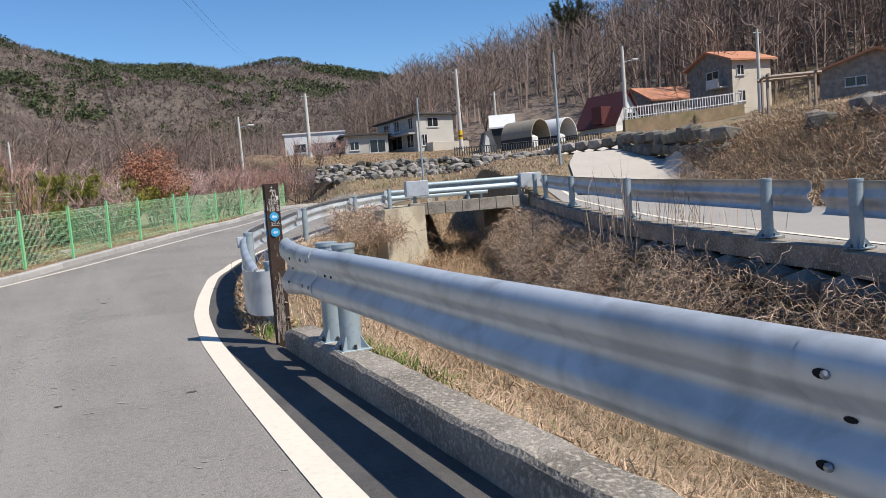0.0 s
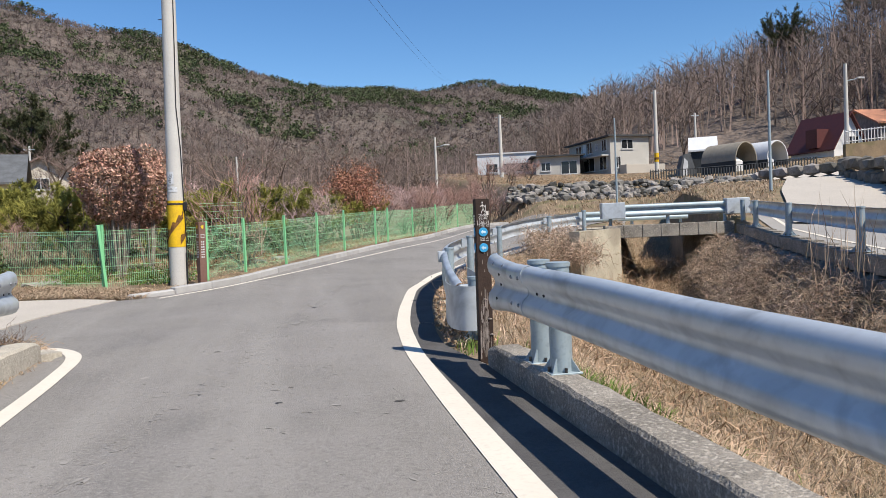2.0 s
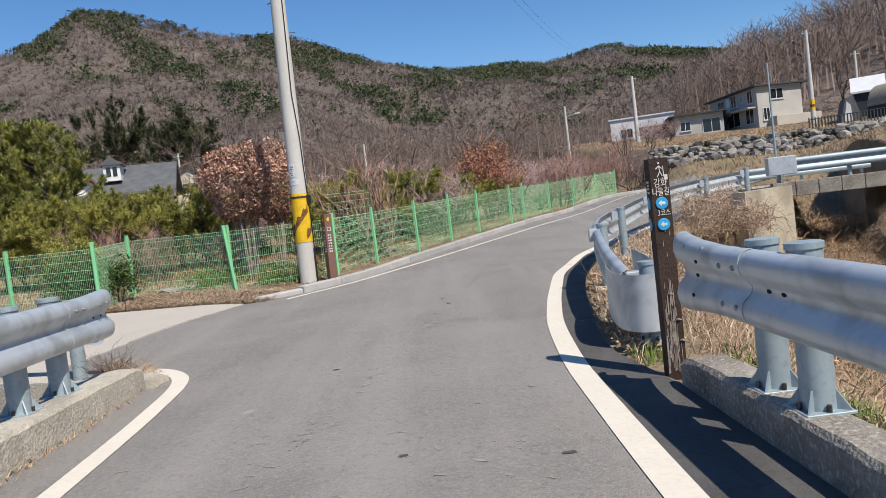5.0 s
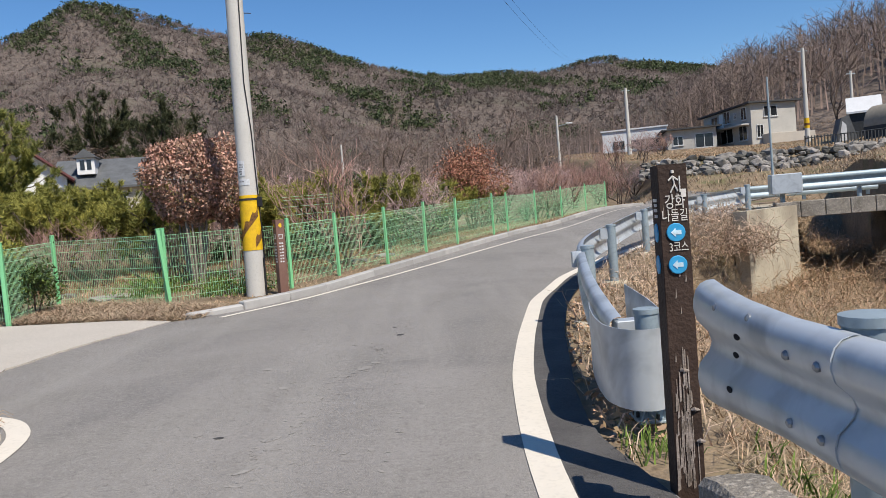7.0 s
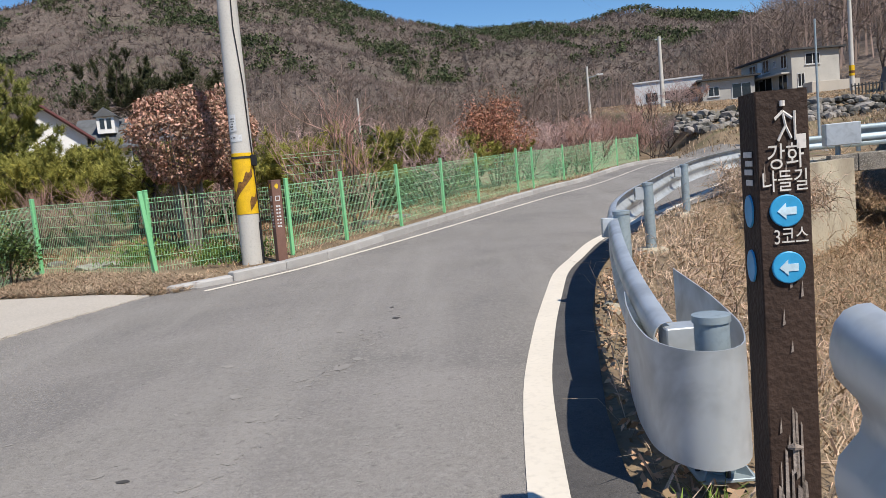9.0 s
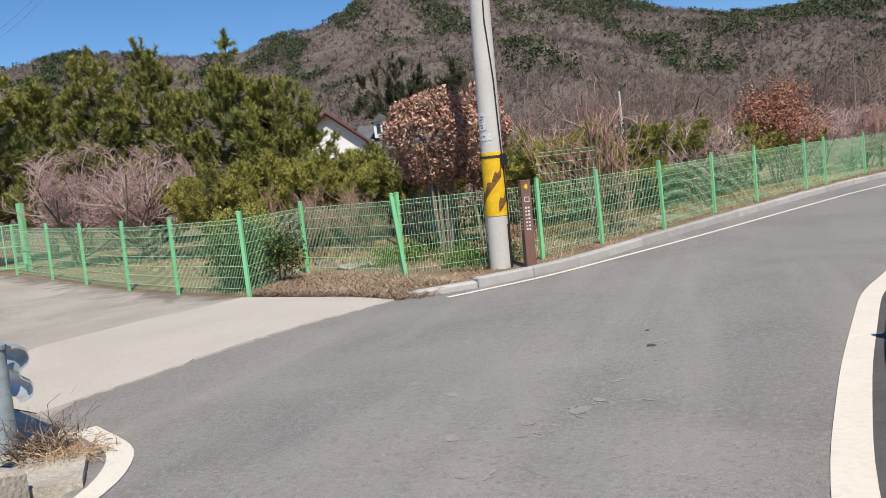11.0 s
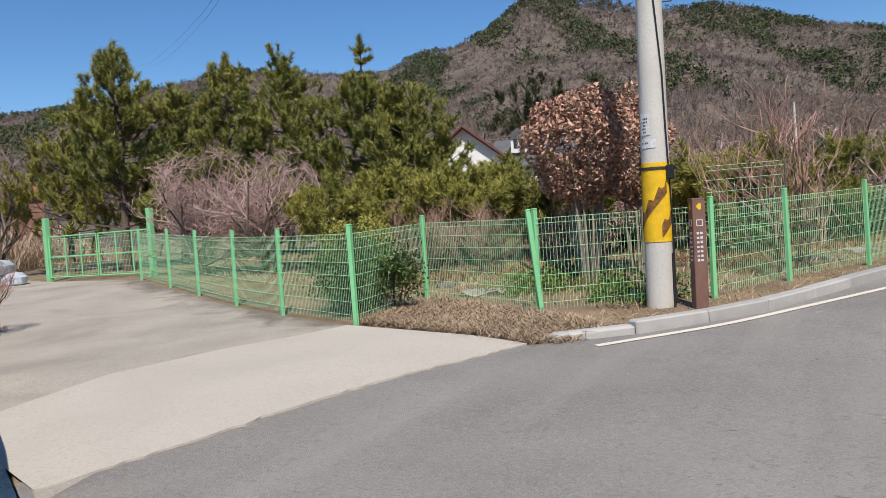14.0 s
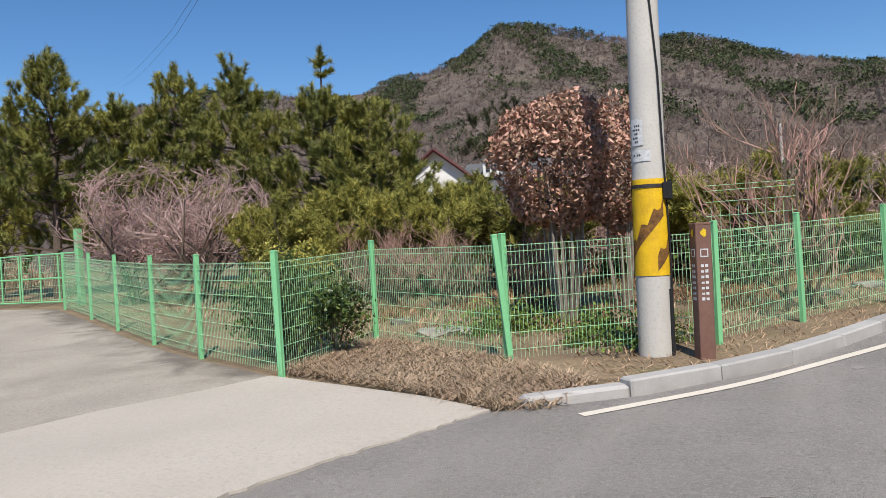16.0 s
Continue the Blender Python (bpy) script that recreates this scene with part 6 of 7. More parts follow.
# vines hanging over the stream wall
n = 36000
y = rng.uniform(-3, 23, n)
drop = rng.uniform(0, 1, n) ** 0.6
x = wr_at(y) - 0.28 - 1.25 * drop + rng.normal(0, 0.07, n)
z = right_road_z(y) - 0.36 - drop * 1.25
keep = (np.sin(y * 1.3 + 0.5) + np.sin(y * 0.53) + 0.8 * np.sin(y * 3.1) + rng.normal(0, 0.4, n) > -0.7 + 0.6 * (1 - drop))
p = np.stack([x, y, z], 1)[keep]
stuff("dead_vines", cat(blades(p[: len(p) // 2], 0.4, 0.006, 1.3, 0.35, heading=3.3), blades(p[len(p) // 2:], 0.4, 0.005, 1.1, -0.4)), VINE, "dense dead vines hanging down the stone stream wall", "dead vines")
n = 14000
y = rng.uniform(-3, 23, n)
drop = rng.uniform(0, 1, n)
p = np.stack([wr_at(y) - 0.3 - 1.15 * drop + rng.normal(0, 0.1, n), y, right_road_z(y) - 0.3 - drop * 1.2], 1)
p = p[np.sin(p[:, 1] * 2.7 + 1) + np.sin(p[:, 1] * 6.1) * 0.6 + rng.normal(0, 0.4, len(p)) > -0.3]
stuff("dead_vines", cat(blades(p[::3], 0.5, 0.008, 1.2, 0.2), blades(p[1::3], 0.4, 0.006, 1.3, -0.3), blades(p[2::3], 0.3, 0.006, 0.9, 0.7)), DRY_PALE, "bleached dead stems draped over the stream wall", "dead vines")
p = np.stack([rng.normal(9.1, 0.5, 130), rng.normal(10.2, 0.9, 130), rng.uniform(-0.1, 0.5, 130)], 1)
stuff("dry_stalks", blades(p, 1.3, 0.006, 0.25), VINE, "tall thin dead stalks before the far rail", "dry stalks")
n = 20000
y = rng.uniform(-3, 23, n)
drop = rng.uniform(0, 1, n) ** 0.8
p = np.stack([wr_at(y) - 0.32 - 1.2 * drop + rng.normal(0, 0.12, n), y, right_road_z(y) - 0.2 - drop * 1.25], 1)
p = p[np.sin(p[:, 1] * 1.7 + 0.4) + 0.7 * np.sin(p[:, 1] * 4.3) + rng.normal(0, 0.4, n) > -0.5]
stuff("dead_vines", strands(p, (-0.5, -0.1, 0.1), 0.6, 0.0045, 6, 0.75, 0.25), VINE, "long curling bleached vines trailing over the stream wall", "dead vines")
p = scatter(9000, 9, 22, -2, 26, bank_keep)
stuff("dead_vines", strands(p + [0, 0, 0.15], (-0.5, 0, 0.4), 1.0, 0.008, 6, 0.7, 0.2), DRY, "long curling dead vines sprawling over the right bank", "dead vines")
# weeds at the drive rail
p = np.stack([rng.normal(-3.42, 0.09, 420), rng.normal(10.05, 0.12, 420), np.full(420, 0.03)], 1)
stuff("dry_weeds", strands(p, (0.3, -0.1, 1.0), 0.3, 0.004, 4, 0.55, 0.45), DRY, "drooping straw tuft at the foot of the rail post", "dry grass")
p = np.stack([rng.normal(-3.64, 0.07, 260), rng.normal(10.03, 0.09, 260), np.full(260, 0.04)], 1)
stuff("dead_weeds", strands(p, (0.1, -0.1, 1.2), 0.4, 0.004, 5, 0.6, 0.15), DEADWEED, "dark reddish dead weed stalks at the rail post", "dry stalks")
p = np.stack([rng.normal(-3.02, 0.03, 300), rng.uniform(4, 9.4, 300), np.full(300, 0.03)], 1)
stuff("dry_weeds", blades(p, 0.07, 0.005, 1.2), DRY, "straw caught along the kerb foot", "dry grass")


def stick(pa, pb, ra, rb):
    """Three-sided tapering sticks between arrays of points, as a soup."""
    d = pb - pa
    d /= np.linalg.norm(d, axis=1)[:, None] + 1e-9
    ref = np.where(np.abs(d[:, 2:3]) < 0.9, np.array([[0, 0, 1.0]]), np.array([[1.0, 0, 0]]))
    a = np.cross(d, ref)
    a /= np.linalg.norm(a, axis=1)[:, None] + 1e-9
    b = np.cross(d, a)
    ra, rb = np.asarray(ra).reshape(-1, 1), np.asarray(rb).reshape(-1, 1)
    ring = []
    for k in range(3):
        c, s = math.cos(2.094 * k), math.sin(2.094 * k)
        o = a * c + b * s
        ring.append((pa + o * ra, pb + o * rb))
    quads = []
    for k in range(3):
        j = (k + 1) % 3
        quads.append(np.stack([ring[k][0], ring[j][0], ring[j][1], ring[k][1]], 1))
    return np.stack(quads, 1).reshape(-1, 3), 4


def branching(seed, height, spread, stems=1, levels=4, kids=4, r0=0.06, up=0.55, first=0.35):
    """A bare tree: arrays of segments by level."""
    g = np.random.default_rng(seed)
    pa = np.zeros((stems, 3))
    pa[:, :2] = g.normal(0, 0.05 * stems ** 0.5, (stems, 2))
    d = g.normal(0, 0.16 if stems == 1 else 0.42, (stems, 3))
    d[:, 2] = 1
    d /= np.linalg.norm(d, axis=1)[:, None]
    ln = np.full(stems, height * first)
    r = np.full(stems, r0)
    out = []
    for lev in range(levels):
        mid = pa + d * (ln * 0.5)[:, None] + g.normal(0, 0.05, pa.shape) * ln[:, None]
        d2 = d + g.normal(0, 0.18, d.shape)
        d2 /= np.linalg.norm(d2, axis=1)[:, None]
        pb = mid + d2 * (ln * 0.5)[:, None]
        out.append((pa, mid, r, r * 0.8))
        out.append((mid, pb, r * 0.8, r * 0.6))
        if lev == levels - 1:
            break
        k = kids
        t = g.uniform(0.15, 1.0, (len(pb), k))
        t[:, 0] = 1.0
        src = np.where((t < 0.5)[..., None], pa[:, None] + (mid - pa)[:, None] * (t * 2)[..., None], mid[:, None] + (pb - mid)[:, None] * (t * 2 - 1)[..., None])
        nd = d2[:, None] * 0.75 + g.normal(0, 0.62, (len(pb), k, 3)) * [spread, spread, 0.55]
        nd[..., 2] += up * 0.45
        nd /= np.linalg.norm(nd, axis=2)[..., None]
        ln = (ln[:, None] * g.uniform(0.5, 0.8, (len(pb), k))).ravel()
        r = np.repeat(r * 0.55, k)
        pa, d = src.reshape(-1, 3), nd.reshape(-1, 3)
    return out


def bare_tree(label, seed, height, spread, stems, levels, kids, r0, bark, twig, name="tree", bud=None, up=0.55, first=0.35, dome=0.0):
    segs = branching(seed, height, spread, stems, levels, kids, r0, up, first)
    grow = height / max(float(s[1][:, 2].max()) for s in segs)
    segs = [(s[0] * grow, s[1] * grow, s[2], s[3]) for s in segs]
    if dome:
        def rounded(q):
            c, ax = np.array([0, 0, height * 0.5]), np.array([dome, dome, height * 0.5])
            d = (q - c) / ax
            e = np.linalg.norm(d, axis=1)[:, None]
            e = np.where(q[:, 2:3] < height * 0.34, np.maximum(np.hypot(d[:, :1], d[:, 1:2]) * 1.05, 1e-6), e)
            lim = 0.7 + 0.32 * np.tanh(np.maximum(e - 0.7, 0) * 1.6)
            return np.where(e > 0.7, c + d / e * lim * ax, q)
        segs = [(rounded(s[0]), rounded(s[1]), s[2], s[3]) for s in segs]
    ob = thing(name, label, "tree")
    cut = 4
    part("trunk", (np.concatenate([stick(*s)[0] for s in segs[:cut]]), 4), bark, ob)
    part("crown", (np.concatenate([stick(s[0], s[1], np.maximum(s[2], 0.004), np.maximum(s[3], 0.003))[0] for s in segs[cut:]]), 4), twig, ob)
    if bud is not None:
        tips = np.concatenate([segs[-1][1], segs[-1][0], segs[-3][1]])
        part("blossom", leaf_soup(tips[::3] + rng.normal(0, 0.03, (len(tips[::3]), 3)), 0.026, 1.0), bud, ob, "small pink blossom buds")
    return ob


def tufts(pos, dirs, n, length, width, spread=0.6):
    """Needle tufts: n thin triangles fanning round each direction."""
    m = len(pos)
    d = np.repeat(dirs, n, 0) + rng.normal(0, spread, (m * n, 3))
    d /= np.linalg.norm(d, axis=1)[:, None]
    p0 = np.repeat(pos, n, 0)
    ln = (np.repeat(np.broadcast_to(length, m), n) * rng.uniform(0.6, 1.2, m * n))[:, None]
    w = np.cross(d, rng.normal(size=(m * n, 3)))
    w /= np.linalg.norm(w, axis=1)[:, None] + 1e-9
    w *= width
    return np.stack([p0 - w, p0 + w, p0 + d * ln], 1).reshape(-1, 3), 3


def shoots(pos, dirs, n, axis, needle, width):
    """Bottle-brush shoots: needles set along a short axis and leaning forward."""
    m = len(pos)
    u = rng.uniform(0, 1, (m, n))
    d = np.repeat(dirs, n, 0)
    ax = np.repeat(np.broadcast_to(axis, m), n)
    p0 = np.repeat(pos, n, 0) + d * (u.ravel() * ax)[:, None]
    o = rng.normal(size=(m * n, 3))
    o -= d * (o * d).sum(1)[:, None]
    o /= np.linalg.norm(o, axis=1)[:, None] + 1e-9
    v = d * rng.uniform(0.35, 1.0, (m * n, 1)) + o * rng.uniform(0.5, 1.0, (m * n, 1))
    v /= np.linalg.norm(v, axis=1)[:, None]
    ln = needle * rng.uniform(0.75, 1.2, (m * n, 1))
    w = np.cross(v, rng.normal(size=(m * n, 3)))
    w /= np.linalg.norm(w, axis=1)[:, None] + 1e-9
    return np.stack([p0 - w * width, p0 + w * width, p0 + v * ln], 1).reshape(-1, 3), 3


def pine(label, seed, x, y, height, radius, needle, cone=True, low=0.15, count=600, top_tuft=False, brush=84, size=1.0):
    """A pine: trunk, whorled limbs that turn up, and brushes of needles towards their ends."""
    global rng
    hold = rng
    rng = g = np.random.default_rng(seed)
    ob = thing("pine_tree", label, "tree", Matrix.Translation((x, y, gz(x, y))))
    tall = height if cone else height * 0.8
    lean = g.uniform(-0.12, 0.12, 2) * (1 if cone else 3)
    part("trunk", Shape().tube([(0, 0, -0.2), (lean[0], lean[1], tall * 0.5), (0.0, 0.05, tall * 0.97)], [0.05 + 0.016 * height, 0.03 + 0.009 * height, 0.02], 8), BARK, ob, smooth=True)
    lim = []
    if cone:
        z = height * low
        while z < height * 0.95:
            f = z / height
            for a in np.linspace(0, 2 * math.pi, g.integers(4, 7), endpoint=False) + g.uniform(0, 6.28):
                a += g.normal(0, 0.25)
                ln = (radius * (1 - f) ** 0.7 + 0.12) * g.uniform(0.55, 1.12)
                q0 = np.array([0, 0, z + g.normal(0, 0.06)])
                q1 = q0 + np.array([math.cos(a), math.sin(a), g.uniform(0.05, 0.35)]) * ln * 0.65
                q2 = q1 + np.array([math.cos(a), math.sin(a), g.uniform(0.5, 1.2)]) * ln * 0.35
                lim.append((q0, q1, q2, ln))
            z += g.uniform(0.34, 0.52) * (0.75 + 0.35 * (1 - f)) * (height / 7) ** 0.5
        lim.append((np.array([0, 0, height * 0.85]), np.array([0, 0.02, height * 0.93]), np.array([0, 0.05, height]), 0.8))
    else:
        for k in range(int(16 + 4 * radius)):
            a, rho = g.uniform(0, 6.28), math.sqrt(g.uniform(0.03, 1))
            zt = height * (0.58 + 0.42 * (1 - rho ** 2) * g.uniform(0.7, 1.0)) + g.normal(0, 0.08)
            q2 = np.array([radius * rho * math.cos(a), radius * rho * math.sin(a), zt])
            q0 = np.array([0, 0, height * g.uniform(low * 0.5, 0.6)])
            q1 = q0 * 0.45 + q2 * 0.55 + np.append(g.normal(0, 0.12 * radius, 2), -0.05 * height)
            lim.append((q0, q1, q2, 0.7 + 0.5 * rho))
    count = int(count * 1.3)
    total = sum(l[3] for l in lim)
    tp, td = [], []
    for q0, q1, q2, ln in lim:
        k = max(3, int(round(count * ln / total)))
        u = np.concatenate([[1.0], 1 - 0.6 * g.uniform(0, 1, k - 1) ** 1.5])
        c = np.where((u < 0.6)[:, None], q0 + (q1 - q0) * (u / 0.6)[:, None], q1 + (q2 - q1) * ((u - 0.6) / 0.4)[:, None])
        wide = (0.24 if cone else 0.34 * radius / 1.8) * (0.5 + 0.5 * ln)
        nodes = np.minimum((u * 4).astype(int), 3)
        away = g.normal(0, 1, (4, 3)) * wide * [1, 1, 0.5]
        c = c + away[nodes] * (u < 1)[:, None] + g.normal(0, 0.09, (k, 3)) * (u < 1)[:, None]
        o = (q2 - q1) / (np.linalg.norm(q2 - q1) + 1e-9) * 0.7 + g.normal(0, 0.3 if cone else 0.45, (k, 3)) + [0, 0, 0.75 if cone else 0.3]
        tp.append(c)
        td.append(o / np.linalg.norm(o, axis=1)[:, None])
    qa = np.array([l[0] for l in lim] + [l[1] for l in lim])
    qb = np.array([l[1] for l in lim] + [l[2] for l in lim])
    r0 = 0.012 + 0.004 * height + (0 if cone else 0.02)
    ra = np.concatenate([np.full(len(lim), r0), np.full(len(lim), r0 * 0.6)])
    part("branchwork", stick(qa, qb, ra, ra * 0.55), BARK, ob)
    tp, td = np.concatenate(tp), np.concatenate(td)
    if top_tuft:
        part("leader", Shape().tube([(0, 0, height * 0.95), (0, 0, height + 1.5)], [0.05, 0.02], 6), BARK, ob)
        extra = np.array([[0, 0, height + h] for h in (0.85, 0.9, 1.2, 1.25, 1.3, 1.45)])
        extra = np.repeat(extra, 3, 0)
        a = g.uniform(0, 6.28, 18)
        e = np.stack([np.cos(a), np.sin(a), np.full(18, 0.5)], 1)
        e[-3:] = [[0, 0, 1.0]] * 3
        e /= np.linalg.norm(e, axis=1)[:, None]
        tp, td = np.concatenate([tp, extra]), np.concatenate([td, e])
    axis = size * g.uniform(0.25, 0.48, len(tp))
    part("crown", shoots(tp, td, brush, axis, 0.21 * size, 0.0135 * size), needle, ob, "brushes of green needles")
    rng = hold
    return ob


pine("tall dark green pine with a conical crown", 1, -23.2, 25.3, 7.6, 2.5, NEEDLE, low=0.2, count=560)
pine("dark green pine with a conical crown", 2, -22.4, 27.2, 6.2, 1.7, NEEDLE, low=0.15, count=420)
pine("tall dark green pine with open top", 3, -20.9, 28.4, 7.2, 1.9, NEEDLE, low=0.2, count=440)
pine("dense green pine behind the plum trees", 4, -19.2, 29.4, 7.3, 2.0, NEEDLE, count=560)
pine("broad dense green pine with a tall leader shoot", 5, -16.6, 31.0, 6.0, 3.5, NEEDLE, low=0.06, count=900, top_tuft=True)
pine("dense green pine beside the garden house", 6, -14.5, 31.0, 5.5, 2.5, NEEDLE, low=0.06, count=560)
pine("yellowish green pine by the gate", 12, -27.5, 26.0, 5.2, 3.0, NEEDLE_L, low=0.25, count=330)
for k, (x, y, h, r) in enumerate(((-12.4, 23.9, 2.2, 1.7), (-12.0, 25.2, 2.5, 2.0), (-10.2, 26.0, 2.6, 2.0), (-8.4, 26.8, 2.6, 1.9), (-11.2, 27.8, 2.7, 1.9), (-9.2, 24.6, 2.2, 1.6), (-7.0, 25.2, 2.3, 1.5))):
    pine("low spreading yellowish green pine in the garden", 20 + k, x, y, h, r, NEEDLE_L, cone=False, low=0.42, count=520, brush=60, size=0.75)
for k, (x, y, h, r) in enumerate(((-2.6, 26.2, 2.4, 1.7), (-0.6, 29.6, 2.3, 1.8), (-4.4, 27.4, 2.4, 1.7), (0.6, 33.0, 2.3, 1.6), (2.2, 37.5, 2.3, 1.6))):
    pine("low yellowish evergreen in the orchard", 40 + k, x, y, h, r, NEEDLE_L, cone=False, low=0.3, count=420, brush=56, size=0.75)
pine("broad dark pine behind the garden houses", 50, -27.6, 70.6, 12.0, 3.4, NEEDLE_D, cone=False, low=1.0, count=420, size=1.7, brush=60)
pine("broad dark pine behind the garden houses", 51, -20.8, 67.6, 9.8, 3.2, NEEDLE_D, cone=False, low=0.9, count=420, size=1.7, brush=60)
for k, (x, y, h) in enumerate(((96, 110, 13), (88, 62, 14), (70, 96, 12), (104, 84, 13))):
    pine("dark pine among bare trees on the hill", 60 + k, x, y, h, 3.6, NEEDLE_D, cone=False, low=0.6, count=260, size=2.2, brush=40)


def leafy_bush(name, label, x, y, h0, h1, radius, leaves, size, leaf_m, stems, seed, squash=1.0):
    ob = thing(name, label, "shrub", Matrix.Translation((x, y, gz(x, y))))
    g = np.random.default_rng(seed)
    st = Shape()
    for k in range(stems):
        a = g.uniform(0, 6.28)
        b = g.uniform(0.25, 0.75) * radius
        if name == "clipped_tree":
            b *= 0.6
        bx, by = 0.16 * math.cos(a), 0.16 * math.sin(a)
        st.tube([(bx * 0.6, by * 0.6, -0.1), (bx + 0.3 * b * math.cos(a), by + 0.3 * b * math.sin(a), h0 * 0.7), (b * math.cos(a), b * math.sin(a), h0 + (h1 - h0) * 0.55)], [0.034, 0.024, 0.010], 6)
    part("trunk", st, BARK_PALE if name == "clipped_tree" else BARK, ob, "several thin pale stems")
    d = g.normal(size=(leaves, 3))
    d /= np.linalg.norm(d, axis=1)[:, None]
    rr = g.uniform(0.55, 1.0, leaves) ** 0.45
    bump = 1 + 0.10 * np.sin(d[:, 0] * 6 + seed) * np.sin(d[:, 1] * 5) + 0.07 * np.sin(d[:, 2] * 9)
    pw = np.sign(d) * np.abs(d) ** 0.8
    c = pw * (rr * bump)[:, None] * [radius, radius, (h1 - h0) / 2 * 1.02] + [0, 0, (h0 + h1) / 2]
    if name == "clipped_tree":
        c[:, :2] *= (0.6 + 0.42 * sstep(h0, h0 + 0.6 * (h1 - h0), c[:, 2]))[:, None]
    else:
        k = max(10, int(leaves / 90))
        e = g.normal(size=(k, 3))
        e /= np.linalg.norm(e, axis=1)[:, None]
        e *= (g.uniform(0.25, 1.15, k) ** 0.7)[:, None]
        mid = e * [radius, radius, (h1 - h0) / 2] + [0, 0, (h0 + h1) / 2]
        c = mid[g.integers(0, k, leaves)] + g.normal(0, 0.15 * radius + 0.02, (leaves, 3))
        c[:, 2] = np.maximum(c[:, 2], 0.03)
    part("foliage", leaf_soup(c, size, 1.0), leaf_m, ob)
    return ob


leafy_bush("clipped_tree", "clipped small tree holding withered russet leaves", -4.62, 20.75, 1.32, 3.30, 0.93, 14000, 0.042, RUSSET, 15, 3)
leafy_bush("clipped_tree", "darker clipped small tree with withered leaves", -4.2, 22.4, 1.2, 3.42, 0.72, 8000, 0.042, RUSSET, 7, 4)
leafy_bush("evergreen_shrub", "glossy dark green shrub against the wire fence", -7.1, 17.95, 0.05, 1.15, 0.65, 5200, 0.034, EVERGREEN, 9, 5)
leafy_bush("evergreen_shrub", "rounded bright green shrub behind the fence", -8.15, 18.85, 0.55, 1.5, 0.6, 6500, 0.027, NEEDLE_L, 6, 6)
leafy_bush("evergreen_shrub", "dark green clipped shrub along the drive fence", -7.75, 18.15, 0.05, 1.25, 0.7, 5600, 0.034, EVERGREEN, 8, 7)
leafy_bush("russet_tree", "small rounded tree with dense russet leaves in the orchard", 2.7, 35.2, 0.9, 3.5, 1.3, 8000, 0.05, RUST_FAR, 9, 8)
leafy_bush("evergreen_shrub", "dark evergreen shrub in the orchard", -1.9, 29.6, 0.5, 2.2, 1.3, 4000, 0.07, EVERGREEN, 7, 9)
leafy_bush("evergreen_shrub", "dark evergreen shrub in the orchard", 0.3, 30.6, 0.4, 2.0, 1.3, 3600, 0.07, EVERGREEN, 7, 10)

leafy_bush("groundcover_shrub", "low mat of dull green groundcover under the clipped tree", -3.5, 19.55, 0.02, 0.28, 0.75, 2600, 0.03, FRESH, 5, 15)
leafy_bush("groundcover_shrub", "low mat of dull green groundcover behind the fence", -5.4, 20.2, 0.02, 0.22, 0.8, 2200, 0.03, FRESH, 5, 16)
plum_a = bare_tree("rounded plum tree with pinkish bare twigs", 11, 3.3, 1.2, 4, 5, 5, 0.05, BARK, TWIG_PINK, "plum_tree", BUD, 0.5, 0.3, 1.9)
plum_b = bare_tree("rounded plum tree with pinkish bare twigs", 12, 3.2, 1.15, 4, 5, 4, 0.05, BARK, TWIG_PINK, "plum_tree", None, 0.5, 0.3, 1.8)
red_a = bare_tree("bare orchard tree with reddish twigs", 13, 3.2, 0.9, 5, 5, 4, 0.045, BARK, TWIG_RED, "orchard_tree", None, 0.7, 0.36, 1.6)
thin_a = bare_tree("bare multi-stemmed young tree with upright branches", 14, 3.4, 0.7, 6, 4, 4, 0.04, BARK, TWIG_RED, "orchard_tree", None, 0.9, 0.42)


def put(ob, x, y, s=1.0, turn=0.0, first=False):
    m = Matrix.Translation((x, y, gz(x, y) - 0.03)) @ Matrix.Rotation(turn, 4, 'Z')
    if first:
        ob.matrix_basis = m
        ob.scale = (s, s, s)
        return ob
    o = copy_thing(ob, m)
    o.scale = (s, s, s)
    return o


put(plum_a, -17.0, 23.2, 1.27, 0, True)
put(plum_b, -14.7, 23.4, 1.25, 0, True)
put(plum_a, -15.8, 24.4, 1.2, 2.0)
put(red_a, 6.6, 40.2, 1.0, 0, True)
put(thin_a, -1.55, 22.6, 1.0, 0, True)
put(plum_b, 0.4, 28.0, 0.9, 1.0)
for k in range(36):
    u = k / 35
    yy = 26 + 18.5 * u + rnd.uniform(-1, 1)
    xx = kerb_x(min(yy, 45)) - 2.6 - rnd.uniform(0, 6) + max(0, yy - 45) * 0.5
    if math.hypot(xx - 2.7, yy - 35.2) < 2.3 or (abs(xx - 0.077 * yy) < 1.3 and yy < 35) or (yy < 33 and k % 3):
        continue
    put(rnd.choice((plum_a, plum_b, red_a, red_a, thin_a)), float(xx), yy, rnd.uniform(0.8, 1.1), rnd.uniform(0, 6))
for k in range(10):
    put(rnd.choice((plum_b, red_a, thin_a, plum_a)), rnd.uniform(-14, 6), rnd.uniform(36, 56), rnd.uniform(0.8, 1.1), rnd.uniform(0, 6))
put(red_a, -13.2, 14.4, 0.5, 1.2)
put(red_a, -13.6, 15.0, 0.55, 0.4)
tall_a = bare_tree("tall bare broadleaf tree with grey branches", 15, 10.0, 0.85, 1, 6, 4, 0.16, BARK, WOODS, "bare_tree", None, 0.7, 0.33)
